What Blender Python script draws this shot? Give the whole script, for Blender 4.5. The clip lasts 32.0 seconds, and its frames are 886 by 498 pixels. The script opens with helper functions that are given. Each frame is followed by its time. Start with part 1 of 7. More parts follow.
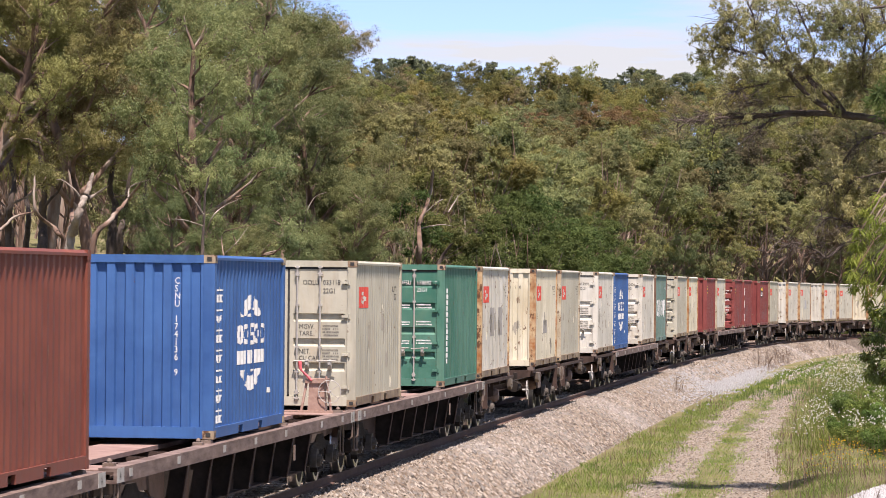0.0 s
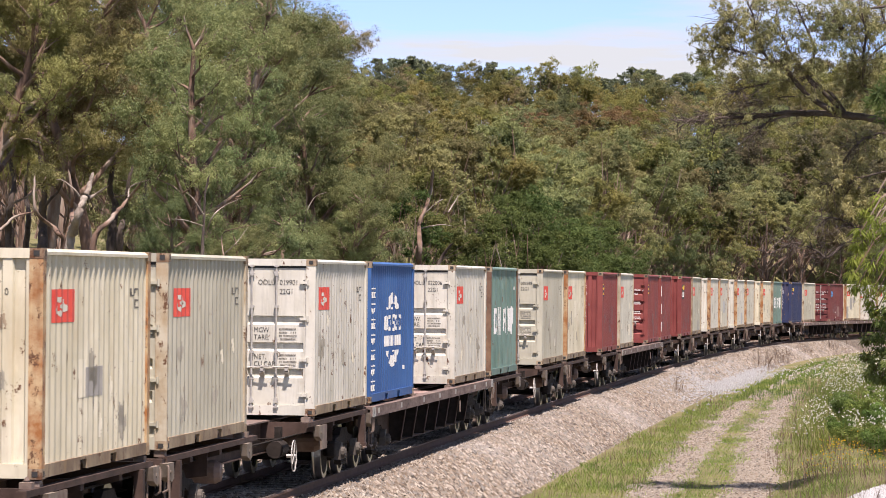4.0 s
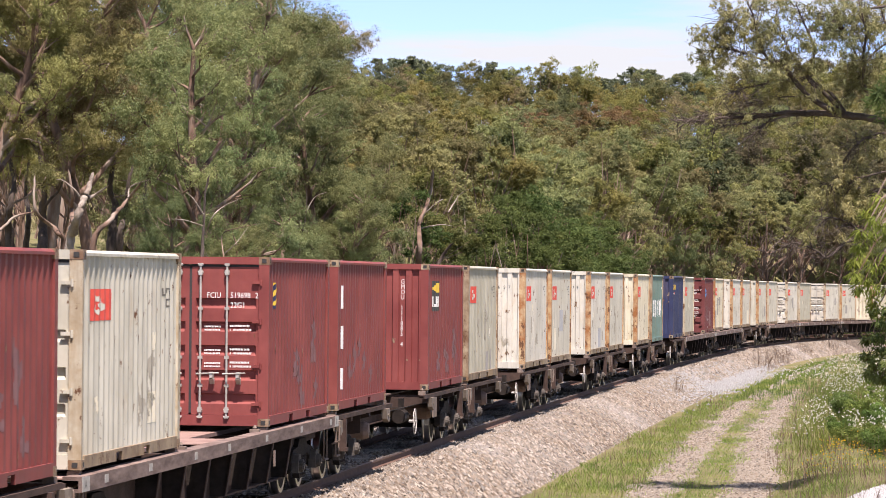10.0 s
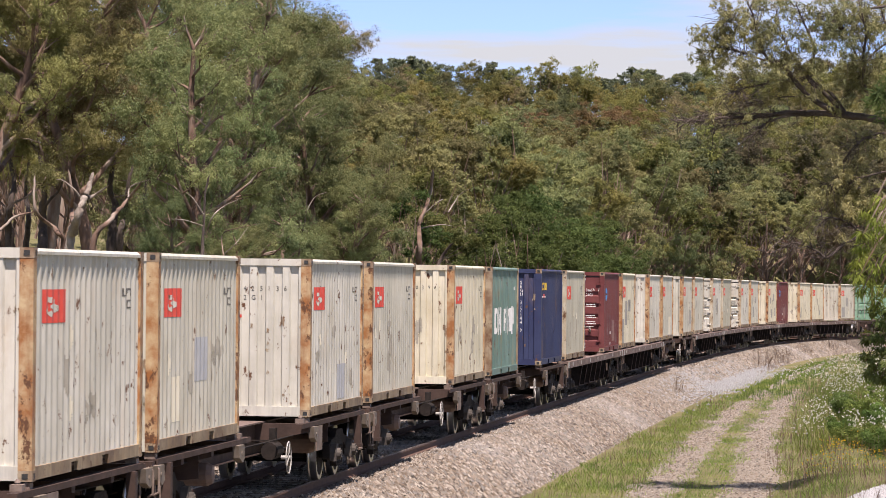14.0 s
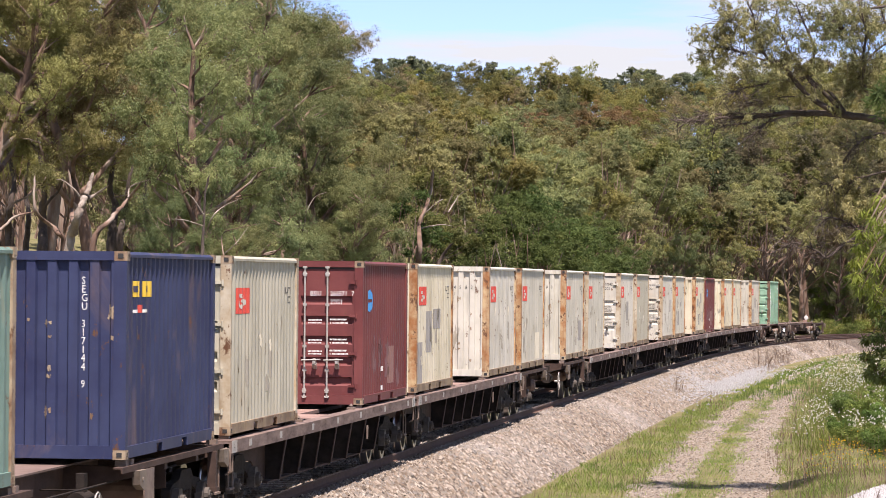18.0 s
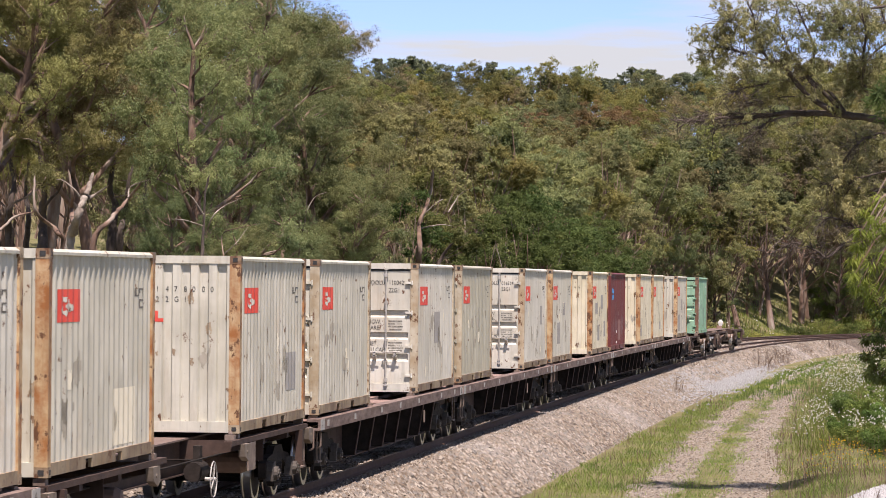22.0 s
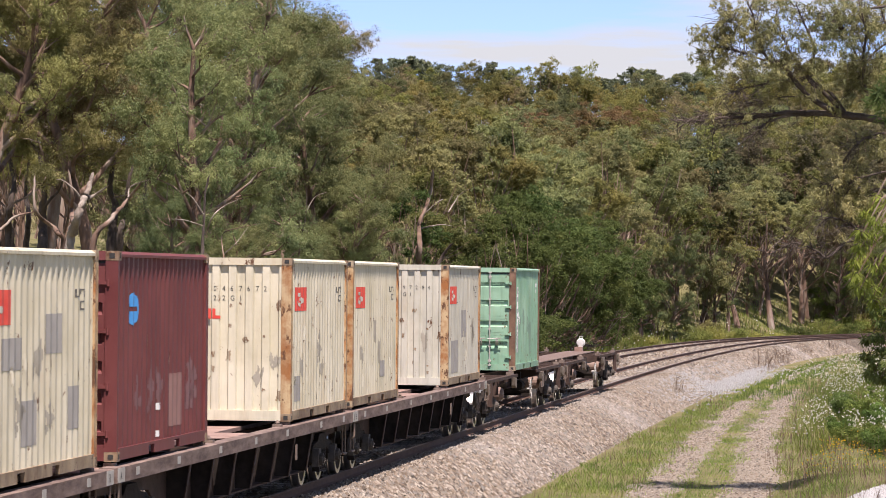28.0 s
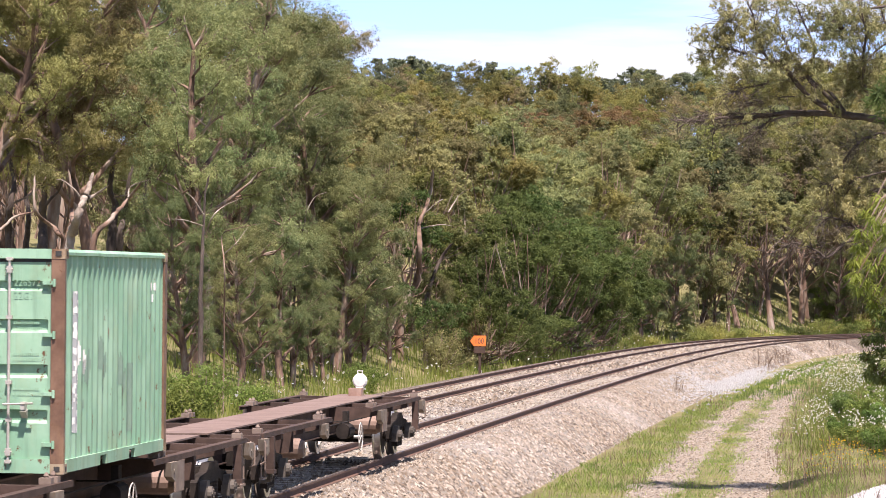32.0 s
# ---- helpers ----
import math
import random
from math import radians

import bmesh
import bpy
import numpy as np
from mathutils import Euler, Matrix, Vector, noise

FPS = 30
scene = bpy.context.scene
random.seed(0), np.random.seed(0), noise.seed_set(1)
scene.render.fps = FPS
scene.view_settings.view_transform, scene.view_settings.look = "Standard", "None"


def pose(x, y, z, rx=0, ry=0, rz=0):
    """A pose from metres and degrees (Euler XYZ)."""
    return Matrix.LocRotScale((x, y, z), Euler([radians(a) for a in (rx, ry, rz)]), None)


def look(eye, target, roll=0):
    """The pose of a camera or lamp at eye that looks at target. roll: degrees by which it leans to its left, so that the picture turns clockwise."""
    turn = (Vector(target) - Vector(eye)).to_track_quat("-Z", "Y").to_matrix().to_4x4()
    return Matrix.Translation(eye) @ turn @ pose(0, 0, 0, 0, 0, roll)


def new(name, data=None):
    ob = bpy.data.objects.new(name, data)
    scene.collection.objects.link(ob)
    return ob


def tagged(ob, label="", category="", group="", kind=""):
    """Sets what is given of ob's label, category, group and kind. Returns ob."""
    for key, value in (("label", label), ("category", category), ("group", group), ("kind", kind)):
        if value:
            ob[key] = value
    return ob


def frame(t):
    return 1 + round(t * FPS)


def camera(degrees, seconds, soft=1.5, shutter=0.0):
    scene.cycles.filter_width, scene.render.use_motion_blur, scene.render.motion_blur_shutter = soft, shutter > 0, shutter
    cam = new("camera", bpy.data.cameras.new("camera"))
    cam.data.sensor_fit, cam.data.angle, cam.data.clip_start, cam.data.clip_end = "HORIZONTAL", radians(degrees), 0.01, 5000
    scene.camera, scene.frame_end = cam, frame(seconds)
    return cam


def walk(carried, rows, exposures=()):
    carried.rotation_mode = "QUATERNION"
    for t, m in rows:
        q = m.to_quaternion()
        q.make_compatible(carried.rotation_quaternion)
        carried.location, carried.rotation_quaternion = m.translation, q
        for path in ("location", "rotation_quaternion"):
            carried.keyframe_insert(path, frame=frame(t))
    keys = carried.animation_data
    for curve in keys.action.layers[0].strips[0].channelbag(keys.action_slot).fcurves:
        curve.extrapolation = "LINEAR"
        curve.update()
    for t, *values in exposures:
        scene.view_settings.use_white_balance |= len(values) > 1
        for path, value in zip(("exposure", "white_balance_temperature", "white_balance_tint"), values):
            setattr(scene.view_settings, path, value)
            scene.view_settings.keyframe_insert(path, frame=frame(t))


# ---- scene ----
# ---------------------------------------------------------------- camera
cam = camera(13.745, 32.0, soft=0.8, shutter=0.12)
ZC = 5.0          # height of the lens in the world
EYE_POSE = Matrix.Translation((0, 0, ZC)) @ pose(0, 0, 0, 90 + math.degrees(0.02595)) @ pose(0, 0, 0, 0, 0, 0.62)
walk(cam, [(0.0, EYE_POSE), (32.0, EYE_POSE)], [(t, e, 6850, 23) for t, e in ((0.0, 1.12), (3.0, 1.1), (6.0, 1.12), (9.0, 1.27), (10.0, 1.25), (12.0, 1.16), (14.0, 0.94), (17.0, 1.24), (20.0, 1.02), (24.0, 0.95), (28.0, 1.0), (30.0, 1.12), (32.0, 1.43))])

# ---------------------------------------------------------------- world, sun
SUN_DIR = Vector((0.10, -0.42, 0.906)).normalized()      # towards the sun
world = bpy.data.worlds.new("sky")
scene.world = world
world.use_nodes = True
wn, wl = world.node_tree.nodes, world.node_tree.links
wn.clear()
w_out = wn.new("ShaderNodeOutputWorld")
w_bg = wn.new("ShaderNodeBackground")
w_bg.inputs["Strength"].default_value = 0.114
w_sky = wn.new("ShaderNodeTexSky")
w_sky.sky_type = 'NISHITA'
w_sky.sun_disc = False
w_sky.sun_elevation = math.asin(SUN_DIR.z)
w_sky.sun_rotation = math.atan2(SUN_DIR.x, SUN_DIR.y)
w_sky.air_density, w_sky.dust_density, w_sky.ozone_density = 0.40, 0.05, 3.0
# thin streaky cloud over the sky
w_tc = wn.new("ShaderNodeTexCoord")
w_map = wn.new("ShaderNodeMapping")
w_map.inputs["Scale"].default_value = (4.0, 4.0, 38.0)
w_map.inputs["Location"].default_value = (0.426, 0.0, 0.398)
w_noise = wn.new("ShaderNodeTexNoise")
w_noise.inputs["Scale"].default_value = 2.2
w_noise.inputs["Detail"].default_value = 7.0
w_noise.inputs["Roughness"].default_value = 0.55
w_ramp = wn.new("ShaderNodeValToRGB")
w_ramp.color_ramp.elements[0].position, w_ramp.color_ramp.elements[1].position = 0.45, 0.66
w_mix = wn.new("ShaderNodeMix")
w_mix.data_type = 'RGBA'
w_mix.inputs[7].default_value = (3.05, 3.4, 3.6, 1)
wl.new(w_tc.outputs["Generated"], w_map.inputs["Vector"])
wl.new(w_map.outputs["Vector"], w_noise.inputs["Vector"])
wl.new(w_noise.outputs["Fac"], w_ramp.inputs["Fac"])
wl.new(w_ramp.outputs["Color"], w_mix.inputs[0])
wl.new(w_sky.outputs["Color"], w_mix.inputs[6])
wl.new(w_mix.outputs[2], w_bg.inputs["Color"])
wl.new(w_bg.outputs["Background"], w_out.inputs["Surface"])

sun_data = bpy.data.lights.new("sun", 'SUN')
sun_data.energy, sun_data.angle, sun_data.color = 4.5, radians(0.53), (1.0, 0.95, 0.87)
sun = new("sun", sun_data)
sun.matrix_world = look(SUN_DIR * 100, (0, 0, 0))

# ---------------------------------------------------------------- the line
CURV_S = np.array([-60, 20, 60, 100, 150, 190, 215, 300.0])
CURV_K = np.array([-.00056, .00013, .00011, .00003, .00037, .0007, .0022, .004])
DS = 0.5
LINE_S = np.arange(-520, 560, DS)
RAIL_DROP = 1.2186        # container base above rail head


def make_line():
    k = np.interp(LINE_S, CURV_S, CURV_K)
    k[LINE_S < -60] = 0
    i0 = int(520 / DS)
    h = np.concatenate([[0], np.cumsum((k[1:] + k[:-1]) / 2 * DS)])
    h = h - h[i0] + 0.11818
    dx, dy = np.sin(h) * DS, np.cos(h) * DS
    x = np.concatenate([[0], np.cumsum((dx[1:] + dx[:-1]) / 2)])
    y = np.concatenate([[0], np.cumsum((dy[1:] + dy[:-1]) / 2)])
    sc = np.clip(LINE_S, -200, 320)
    z = -1.95439 + 0.01863 * sc - 0.00001 * sc ** 2 - RAIL_DROP + ZC
    return x - x[i0] - 8.19875, y - y[i0] + 20, z, h


LX, LY, LZ, LH = make_line()


def at_line(s, lat=0.0, up=0.0):
    """The point beside the running line: s along it, lat to its near side, up over the rail head."""
    h = np.interp(s, LINE_S, LH)
    return Vector((np.interp(s, LINE_S, LX) + math.cos(h) * lat, np.interp(s, LINE_S, LY) - math.sin(h) * lat,
                   np.interp(s, LINE_S, LZ) + up))


def beside(x, y):
    """s, lat and rail height of the running line nearest to many points (arrays)."""
    sel = slice(int((520 - 160) / DS), int((520 + 460) / DS), 4)
    lx, ly, lz, lh, ls = LX[sel], LY[sel], LZ[sel], LH[sel], LINE_S[sel]
    x, y = np.asarray(x, float).ravel(), np.asarray(y, float).ravel()
    s, lat, z = np.empty_like(x), np.empty_like(x), np.empty_like(x)
    for a in range(0, len(x), 4000):
        b = slice(a, a + 4000)
        d2 = (x[b, None] - lx) ** 2 + (y[b, None] - ly) ** 2
        i = d2.argmin(1)
        ddx, ddy = x[b] - lx[i], y[b] - ly[i]
        lat[b] = ddx * np.cos(lh[i]) - ddy * np.sin(lh[i])
        along = ddx * np.sin(lh[i]) + ddy * np.cos(lh[i])
        s[b] = ls[i] + along
        z[b] = np.interp(s[b], LINE_S, LZ)
    return s, lat, z


SPEED, SLOWING = 13.4063, -0.0275


def run(t):
    """How far the train has come, against its place at 16 s."""
    return SPEED * (t - 16) + SLOWING * (t - 16) ** 2


# ---------------------------------------------------------------- materials
def node_mat(name):
    m = bpy.data.materials.new(name)
    m.use_nodes = True
    nt = m.node_tree
    return m, nt, nt.nodes["Principled BSDF"]


def ramp_between(nt, fac, lo, hi, c0, c1):
    r = nt.nodes.new("ShaderNodeValToRGB")
    r.color_ramp.elements[0].position, r.color_ramp.elements[1].position = lo, hi
    r.color_ramp.elements[0].color, r.color_ramp.elements[1].color = (*c0, 1), (*c1, 1)
    nt.links.new(fac, r.inputs["Fac"])
    return r.outputs["Color"]


def tex_noise(nt, scale, detail=4.0, rough=0.6, stretch=(1, 1, 1), coord="Object", dist=0.0, offset=None):
    tc = nt.nodes.new("ShaderNodeTexCoord")
    mp = nt.nodes.new("ShaderNodeMapping")
    mp.inputs["Scale"].default_value = stretch
    nz = nt.nodes.new("ShaderNodeTexNoise")
    nz.inputs["Scale"].default_value, nz.inputs["Detail"].default_value = scale, detail
    nz.inputs["Roughness"].default_value, nz.inputs["Distortion"].default_value = rough, dist
    nt.links.new(tc.outputs[coord], mp.inputs["Vector"])
    if offset is not None:
        nt.links.new(offset, mp.inputs["Location"])
    nt.links.new(mp.outputs["Vector"], nz.inputs["Vector"])
    return nz.outputs["Fac"]


def mix_rgb(nt, fac, a, b, mode='MIX'):
    m = nt.nodes.new("ShaderNodeMix")
    m.data_type, m.blend_type = 'RGBA', mode
    for sock, v in ((m.inputs[0], fac), (m.inputs[6], a), (m.inputs[7], b)):
        if isinstance(v, (int, float)):
            sock.default_value = v
        elif isinstance(v, tuple):
            sock.default_value = (*v, 1) if len(v) == 3 else v
        else:
            nt.links.new(v, sock)
    return m.outputs[2]


def bump(nt, bsdf, height, strength, distance=0.02):
    b = nt.nodes.new("ShaderNodeBump")
    b.inputs["Strength"].default_value, b.inputs["Distance"].default_value = strength, distance
    nt.links.new(height, b.inputs["Height"])
    nt.links.new(b.outputs["Normal"], bsdf.inputs["Normal"])


def scatter_offset(nt):
    """A shift of the pattern that differs from object to object."""
    oi = nt.nodes.new("ShaderNodeObjectInfo")
    mul = nt.nodes.new("ShaderNodeMath")
    mul.operation = 'MULTIPLY'
    mul.inputs[1].default_value = 37.0
    nt.links.new(oi.outputs["Random"], mul.inputs[0])
    comb = nt.nodes.new("ShaderNodeCombineXYZ")
    for i in range(3):
        nt.links.new(mul.outputs[0], comb.inputs[i])
    return comb.outputs[0]


def simple_mat(name, c0, c1, scale=3.0, rough=0.8, metal=0.0, bumpy=0.0, bdist=0.02, stretch=(1, 1, 1), spec=0.5):
    m, nt, b = node_mat(name)
    f = tex_noise(nt, scale, 6, 0.65, stretch, offset=scatter_offset(nt))
    nt.links.new(ramp_between(nt, f, 0.3, 0.7, c0, c1), b.inputs["Base Color"])
    b.inputs["Roughness"].default_value, b.inputs["Metallic"].default_value = rough, metal
    b.inputs["Specular IOR Level"].default_value = spec
    if bumpy:
        bump(nt, b, tex_noise(nt, scale * 6, 5, 0.7), bumpy, bdist)
    return m


RUST = (0.20, 0.075, 0.03)


def paint_mat(name, base, fade, rust=0.35, grime=0.5, cloud=0.7, wash=0.0):
    """Weathered container paint: faded in large clouds, streaked downwards, chipped to rust, with a rusty wash in places."""
    m, nt, b = node_mat(name)
    off = scatter_offset(nt)
    big = tex_noise(nt, cloud, 5, 0.65, offset=off)
    col = ramp_between(nt, big, 0.38, 0.62, base, fade)
    streak = tex_noise(nt, 6.0, 5, 0.65, (1, 1, 0.09), offset=off)
    dirty = tuple(c * 0.55 + 0.012 for c in base)
    sf = ramp_between(nt, streak, 0.48, 0.74, (0, 0, 0), (grime, grime, grime))
    col = mix_rgb(nt, sf, col, dirty)
    if wash:
        # rust run down from seams and gathered in blotches
        blot = tex_noise(nt, 1.3, 6, 0.7, (1, 1, 0.35), offset=off, dist=0.6)
        wf = ramp_between(nt, blot, 0.54, 0.80, (0, 0, 0), (wash, wash, wash))
        col = mix_rgb(nt, wf, col, (0.36, 0.22, 0.10))
    chip = tex_noise(nt, 4.5, 9, 0.75, (1, 1, 0.6), offset=off)
    cf = ramp_between(nt, chip, 0.672 - 0.1 * rust, 0.70 - 0.1 * rust, (0, 0, 0), (1, 1, 1))
    col = mix_rgb(nt, cf, col, (0.11, 0.05, 0.025))
    nt.links.new(col, b.inputs["Base Color"])
    rr = ramp_between(nt, big, 0.3, 0.7, (0.5, 0.5, 0.5), (0.75, 0.75, 0.75))
    nt.links.new(rr, b.inputs["Roughness"])
    b.inputs["Specular IOR Level"].default_value = 0.35
    bump(nt, b, tex_noise(nt, 1.6, 4, 0.55, offset=off), 0.45, 0.035)
    return m


PAINTS = {
    "cream": paint_mat("paint_cream", (0.425, 0.41, 0.34), (0.53, 0.515, 0.44), 0.6, 0.6, 0.7, 0.45),
    "ivory": paint_mat("paint_ivory", (0.51, 0.47, 0.345), (0.62, 0.58, 0.455), 0.6, 0.5, 0.7, 0.45),
    "chalk": paint_mat("paint_chalk", (0.46, 0.445, 0.38), (0.565, 0.55, 0.485), 0.7, 0.6, 0.7, 0.45),
    "olive": paint_mat("paint_olive_cream", (0.35, 0.335, 0.265), (0.43, 0.415, 0.335), 0.4, 0.5, 0.7, 0.35),
    "blue": paint_mat("paint_blue", (0.024, 0.082, 0.24), (0.04, 0.12, 0.31), 0.0, 0.4),
    "navy": paint_mat("paint_navy", (0.017, 0.022, 0.066), (0.03, 0.041, 0.10), 0.5, 0.35, 0.7, 0.3),
    "green": paint_mat("paint_green", (0.028, 0.13, 0.09), (0.075, 0.19, 0.14), 0.4, 0.45, 0.6, 0.15),
    "teal": paint_mat("paint_teal", (0.105, 0.185, 0.155), (0.165, 0.255, 0.225), 0.7, 0.5, 0.7, 0.6),
    "mint": paint_mat("paint_mint", (0.18, 0.345, 0.235), (0.27, 0.44, 0.32), 0.6, 0.7, 0.7, 0.3),
    "red": paint_mat("paint_red", (0.165, 0.034, 0.031), (0.225, 0.055, 0.048), 0.1, 0.35),
    "brick": paint_mat("paint_brick_red", (0.15, 0.04, 0.027), (0.20, 0.06, 0.04), 0.0, 0.3),
    "maroon": paint_mat("paint_maroon", (0.115, 0.027, 0.027), (0.16, 0.044, 0.042), 0.1, 0.35),
}
M_RUSTPOST = paint_mat("rusted_cream_post", (0.29, 0.115, 0.038), (0.48, 0.36, 0.21), 1.2, 0.7, 3.0, 0.6)
M_BROWNPOST = paint_mat("brown_post", (0.17, 0.10, 0.06), (0.36, 0.29, 0.20), 1.0, 0.5, 2.6, 0.5)
M_RUSTSILL = paint_mat("rust_washed_sill", (0.15, 0.095, 0.058), (0.34, 0.27, 0.18), 0.9, 0.6, 1.6, 0.8)
M_EDGEPOST = paint_mat("rust_edged_cream_post", (0.33, 0.26, 0.17), (0.47, 0.43, 0.34), 1.1, 0.6, 2.2, 0.8)
M_RUSTBROWN = paint_mat("rusted_dark_post", (0.11, 0.06, 0.04), (0.20, 0.12, 0.08), 0.6, 0.5, 2.2, 0.4)
M_STEEL = simple_mat("galvanised_steel", (0.30, 0.285, 0.26), (0.46, 0.445, 0.41), 9, 0.55, 0.25)
M_GASKETHOLE = simple_mat("black_gasket", (0.02, 0.02, 0.02), (0.035, 0.035, 0.035), 8, 0.8)
M_SILL = simple_mat("worn_oxide_sill", (0.075, 0.047, 0.041), (0.25, 0.185, 0.16), 3.5, 0.8, 0.0, 0.3, spec=0.3, stretch=(0.5, 1, 2))
# oxide brown set far below the deck's: underframe shade is in the colour
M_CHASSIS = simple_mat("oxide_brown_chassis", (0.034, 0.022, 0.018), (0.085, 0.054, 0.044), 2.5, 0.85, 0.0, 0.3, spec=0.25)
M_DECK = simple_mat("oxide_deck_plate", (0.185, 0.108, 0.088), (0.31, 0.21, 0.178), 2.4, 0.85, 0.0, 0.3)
M_UNDER = simple_mat("black_grimed_running_gear", (0.012, 0.010, 0.009), (0.038, 0.03, 0.026), 4, 0.85, 0.0, 0.4, spec=0.15)
M_TREAD = simple_mat("polished_wheel_steel", (0.45, 0.44, 0.43), (0.60, 0.59, 0.58), 6, 0.3, 1.0)
M_RAIL = simple_mat("rusty_rail", (0.068, 0.034, 0.024), (0.12, 0.064, 0.042), 5, 0.85)
M_RAILTOP = simple_mat("worn_rail_head", (0.15, 0.11, 0.09), (0.25, 0.20, 0.175), 7, 0.5, 0.5)
M_SLEEPER = simple_mat("grey_concrete_sleeper", (0.25, 0.22, 0.18), (0.36, 0.33, 0.28), 5, 0.9, 0, 0.3)
M_WHITE = simple_mat("white_stencil", (0.62, 0.62, 0.60), (0.78, 0.78, 0.76), 9, 0.7)
M_BLACK = simple_mat("black_stencil", (0.025, 0.025, 0.025), (0.06, 0.06, 0.055), 9, 0.7)
M_LOGORED = simple_mat("faded_red_logo", (0.55, 0.045, 0.03), (0.66, 0.09, 0.06), 6, 0.6)
M_CODEINK = simple_mat("faded_black_code", (0.06, 0.058, 0.052), (0.16, 0.15, 0.13), 9, 0.7)
M_SMUDGE = simple_mat("grimy_cream_smudge", (0.26, 0.24, 0.19), (0.36, 0.335, 0.28), 5, 0.75)
M_MINTSMUDGE = simple_mat("grimy_green_smudge", (0.13, 0.22, 0.17), (0.20, 0.30, 0.23), 5, 0.75)
M_REDSMUDGE = simple_mat("grey_purple_scuff", (0.125, 0.055, 0.058), (0.185, 0.095, 0.098), 5, 0.75)
M_YELLOW = simple_mat("yellow_logo", (0.65, 0.42, 0.03), (0.75, 0.52, 0.06), 6, 0.6)
M_GREYPATCH = simple_mat("grey_repaint", (0.24, 0.23, 0.215), (0.31, 0.30, 0.28), 3, 0.7)
M_BLUEPATCH = simple_mat("blue_grey_repaint", (0.31, 0.325, 0.345), (0.39, 0.40, 0.41), 3, 0.7)
M_PALEPATCH = simple_mat("pale_cream_repaint", (0.58, 0.54, 0.42), (0.66, 0.62, 0.50), 3, 0.7)
M_DULLPATCH = simple_mat("dull_pink_patch", (0.20, 0.10, 0.09), (0.25, 0.14, 0.125), 3, 0.7)
M_PALESTEEL = simple_mat("pale_worn_steel", (0.10, 0.065, 0.05), (0.24, 0.185, 0.15), 4, 0.75)
M_HOSE = simple_mat("white_rubber_hose", (0.30, 0.285, 0.26), (0.44, 0.42, 0.39), 6, 0.6)
M_ORANGE = simple_mat("orange_sign", (0.62, 0.13, 0.025), (0.70, 0.19, 0.035), 4, 0.6)
M_DECKTAN = simple_mat("dusty_spine_plate", (0.105, 0.068, 0.056), (0.185, 0.13, 0.11), 2.0, 0.9, 0.0, 0.3)
M_TANSTEEL = simple_mat("dusty_bracket_steel", (0.10, 0.076, 0.058), (0.22, 0.18, 0.14), 4, 0.85)
M_STAND = simple_mat("rusty_brake_stand", (0.19, 0.105, 0.08), (0.36, 0.25, 0.20), 4, 0.75)
M_PINK = simple_mat("pink_handle", (0.60, 0.10, 0.12), (0.68, 0.16, 0.17), 4, 0.6)
M_SKYBLUE = simple_mat("light_blue_logo", (0.03, 0.22, 0.55), (0.05, 0.30, 0.65), 6, 0.6)


def stone_mat():
    m, nt, b = node_mat("ballast_stone")
    tc = nt.nodes.new("ShaderNodeTexCoord")
    vor = nt.nodes.new("ShaderNodeTexVoronoi")
    vor.inputs["Scale"].default_value = 15.0
    nt.links.new(tc.outputs["Object"], vor.inputs["Vector"])
    sep = nt.nodes.new("ShaderNodeSeparateColor")
    nt.links.new(vor.outputs["Color"], sep.inputs[0])
    r = nt.nodes.new("ShaderNodeValToRGB")
    # darker than the loose stones: shade of the gaps between them is painted in
    els = r.color_ramp.elements
    els[0].position, els[0].color = 0.0, (0.022, 0.017, 0.013, 1)
    els[1].position, els[1].color = 1.0, (0.20, 0.16, 0.12, 1)
    e = els.new(0.5)
    e.color = (0.085, 0.064, 0.047, 1)
    nt.links.new(sep.outputs[0], r.inputs["Fac"])
    large = tex_noise(nt, 0.12, 4, 0.6)
    grey = ramp_between(nt, large, 0.50, 0.70, (0, 0, 0), (0.3, 0.3, 0.3))
    col = mix_rgb(nt, grey, r.outputs["Color"], (0.26, 0.255, 0.25))
    nt.links.new(col, b.inputs["Base Color"])
    b.inputs["Roughness"].default_value = 0.9
    bump(nt, b, vor.outputs["Distance"], 0.9, 0.04)
    return m


def stones_mat():
    m, nt, b = node_mat("loose_ballast")
    g = nt.nodes.new("ShaderNodeNewGeometry")
    r = nt.nodes.new("ShaderNodeValToRGB")
    els = r.color_ramp.elements
    els[0].position, els[0].color = 0.0, (0.05, 0.042, 0.036, 1)
    els[1].position, els[1].color = 1.0, (0.32, 0.283, 0.238, 1)
    for at, c in ((0.25, (0.145, 0.106, 0.073)), (0.5, (0.15, 0.138, 0.126)), (0.75, (0.205, 0.162, 0.123))):
        e = els.new(at)
        e.color = (*c, 1)
    nt.links.new(g.outputs["Random Per Island"], r.inputs["Fac"])
    large = tex_noise(nt, 0.12, 4, 0.6)
    grey = ramp_between(nt, large, 0.50, 0.70, (0, 0, 0), (0.3, 0.3, 0.3))
    col = mix_rgb(nt, grey, r.outputs["Color"], (0.33, 0.325, 0.32))
    nt.links.new(col, b.inputs["Base Color"])
    b.inputs["Roughness"].default_value = 0.9
    return m


M_BALLAST = stone_mat()
M_STONES = stones_mat()
M_GREYSTONE = simple_mat("new_grey_stone", (0.14, 0.142, 0.142), (0.29, 0.292, 0.29), 9, 0.9)


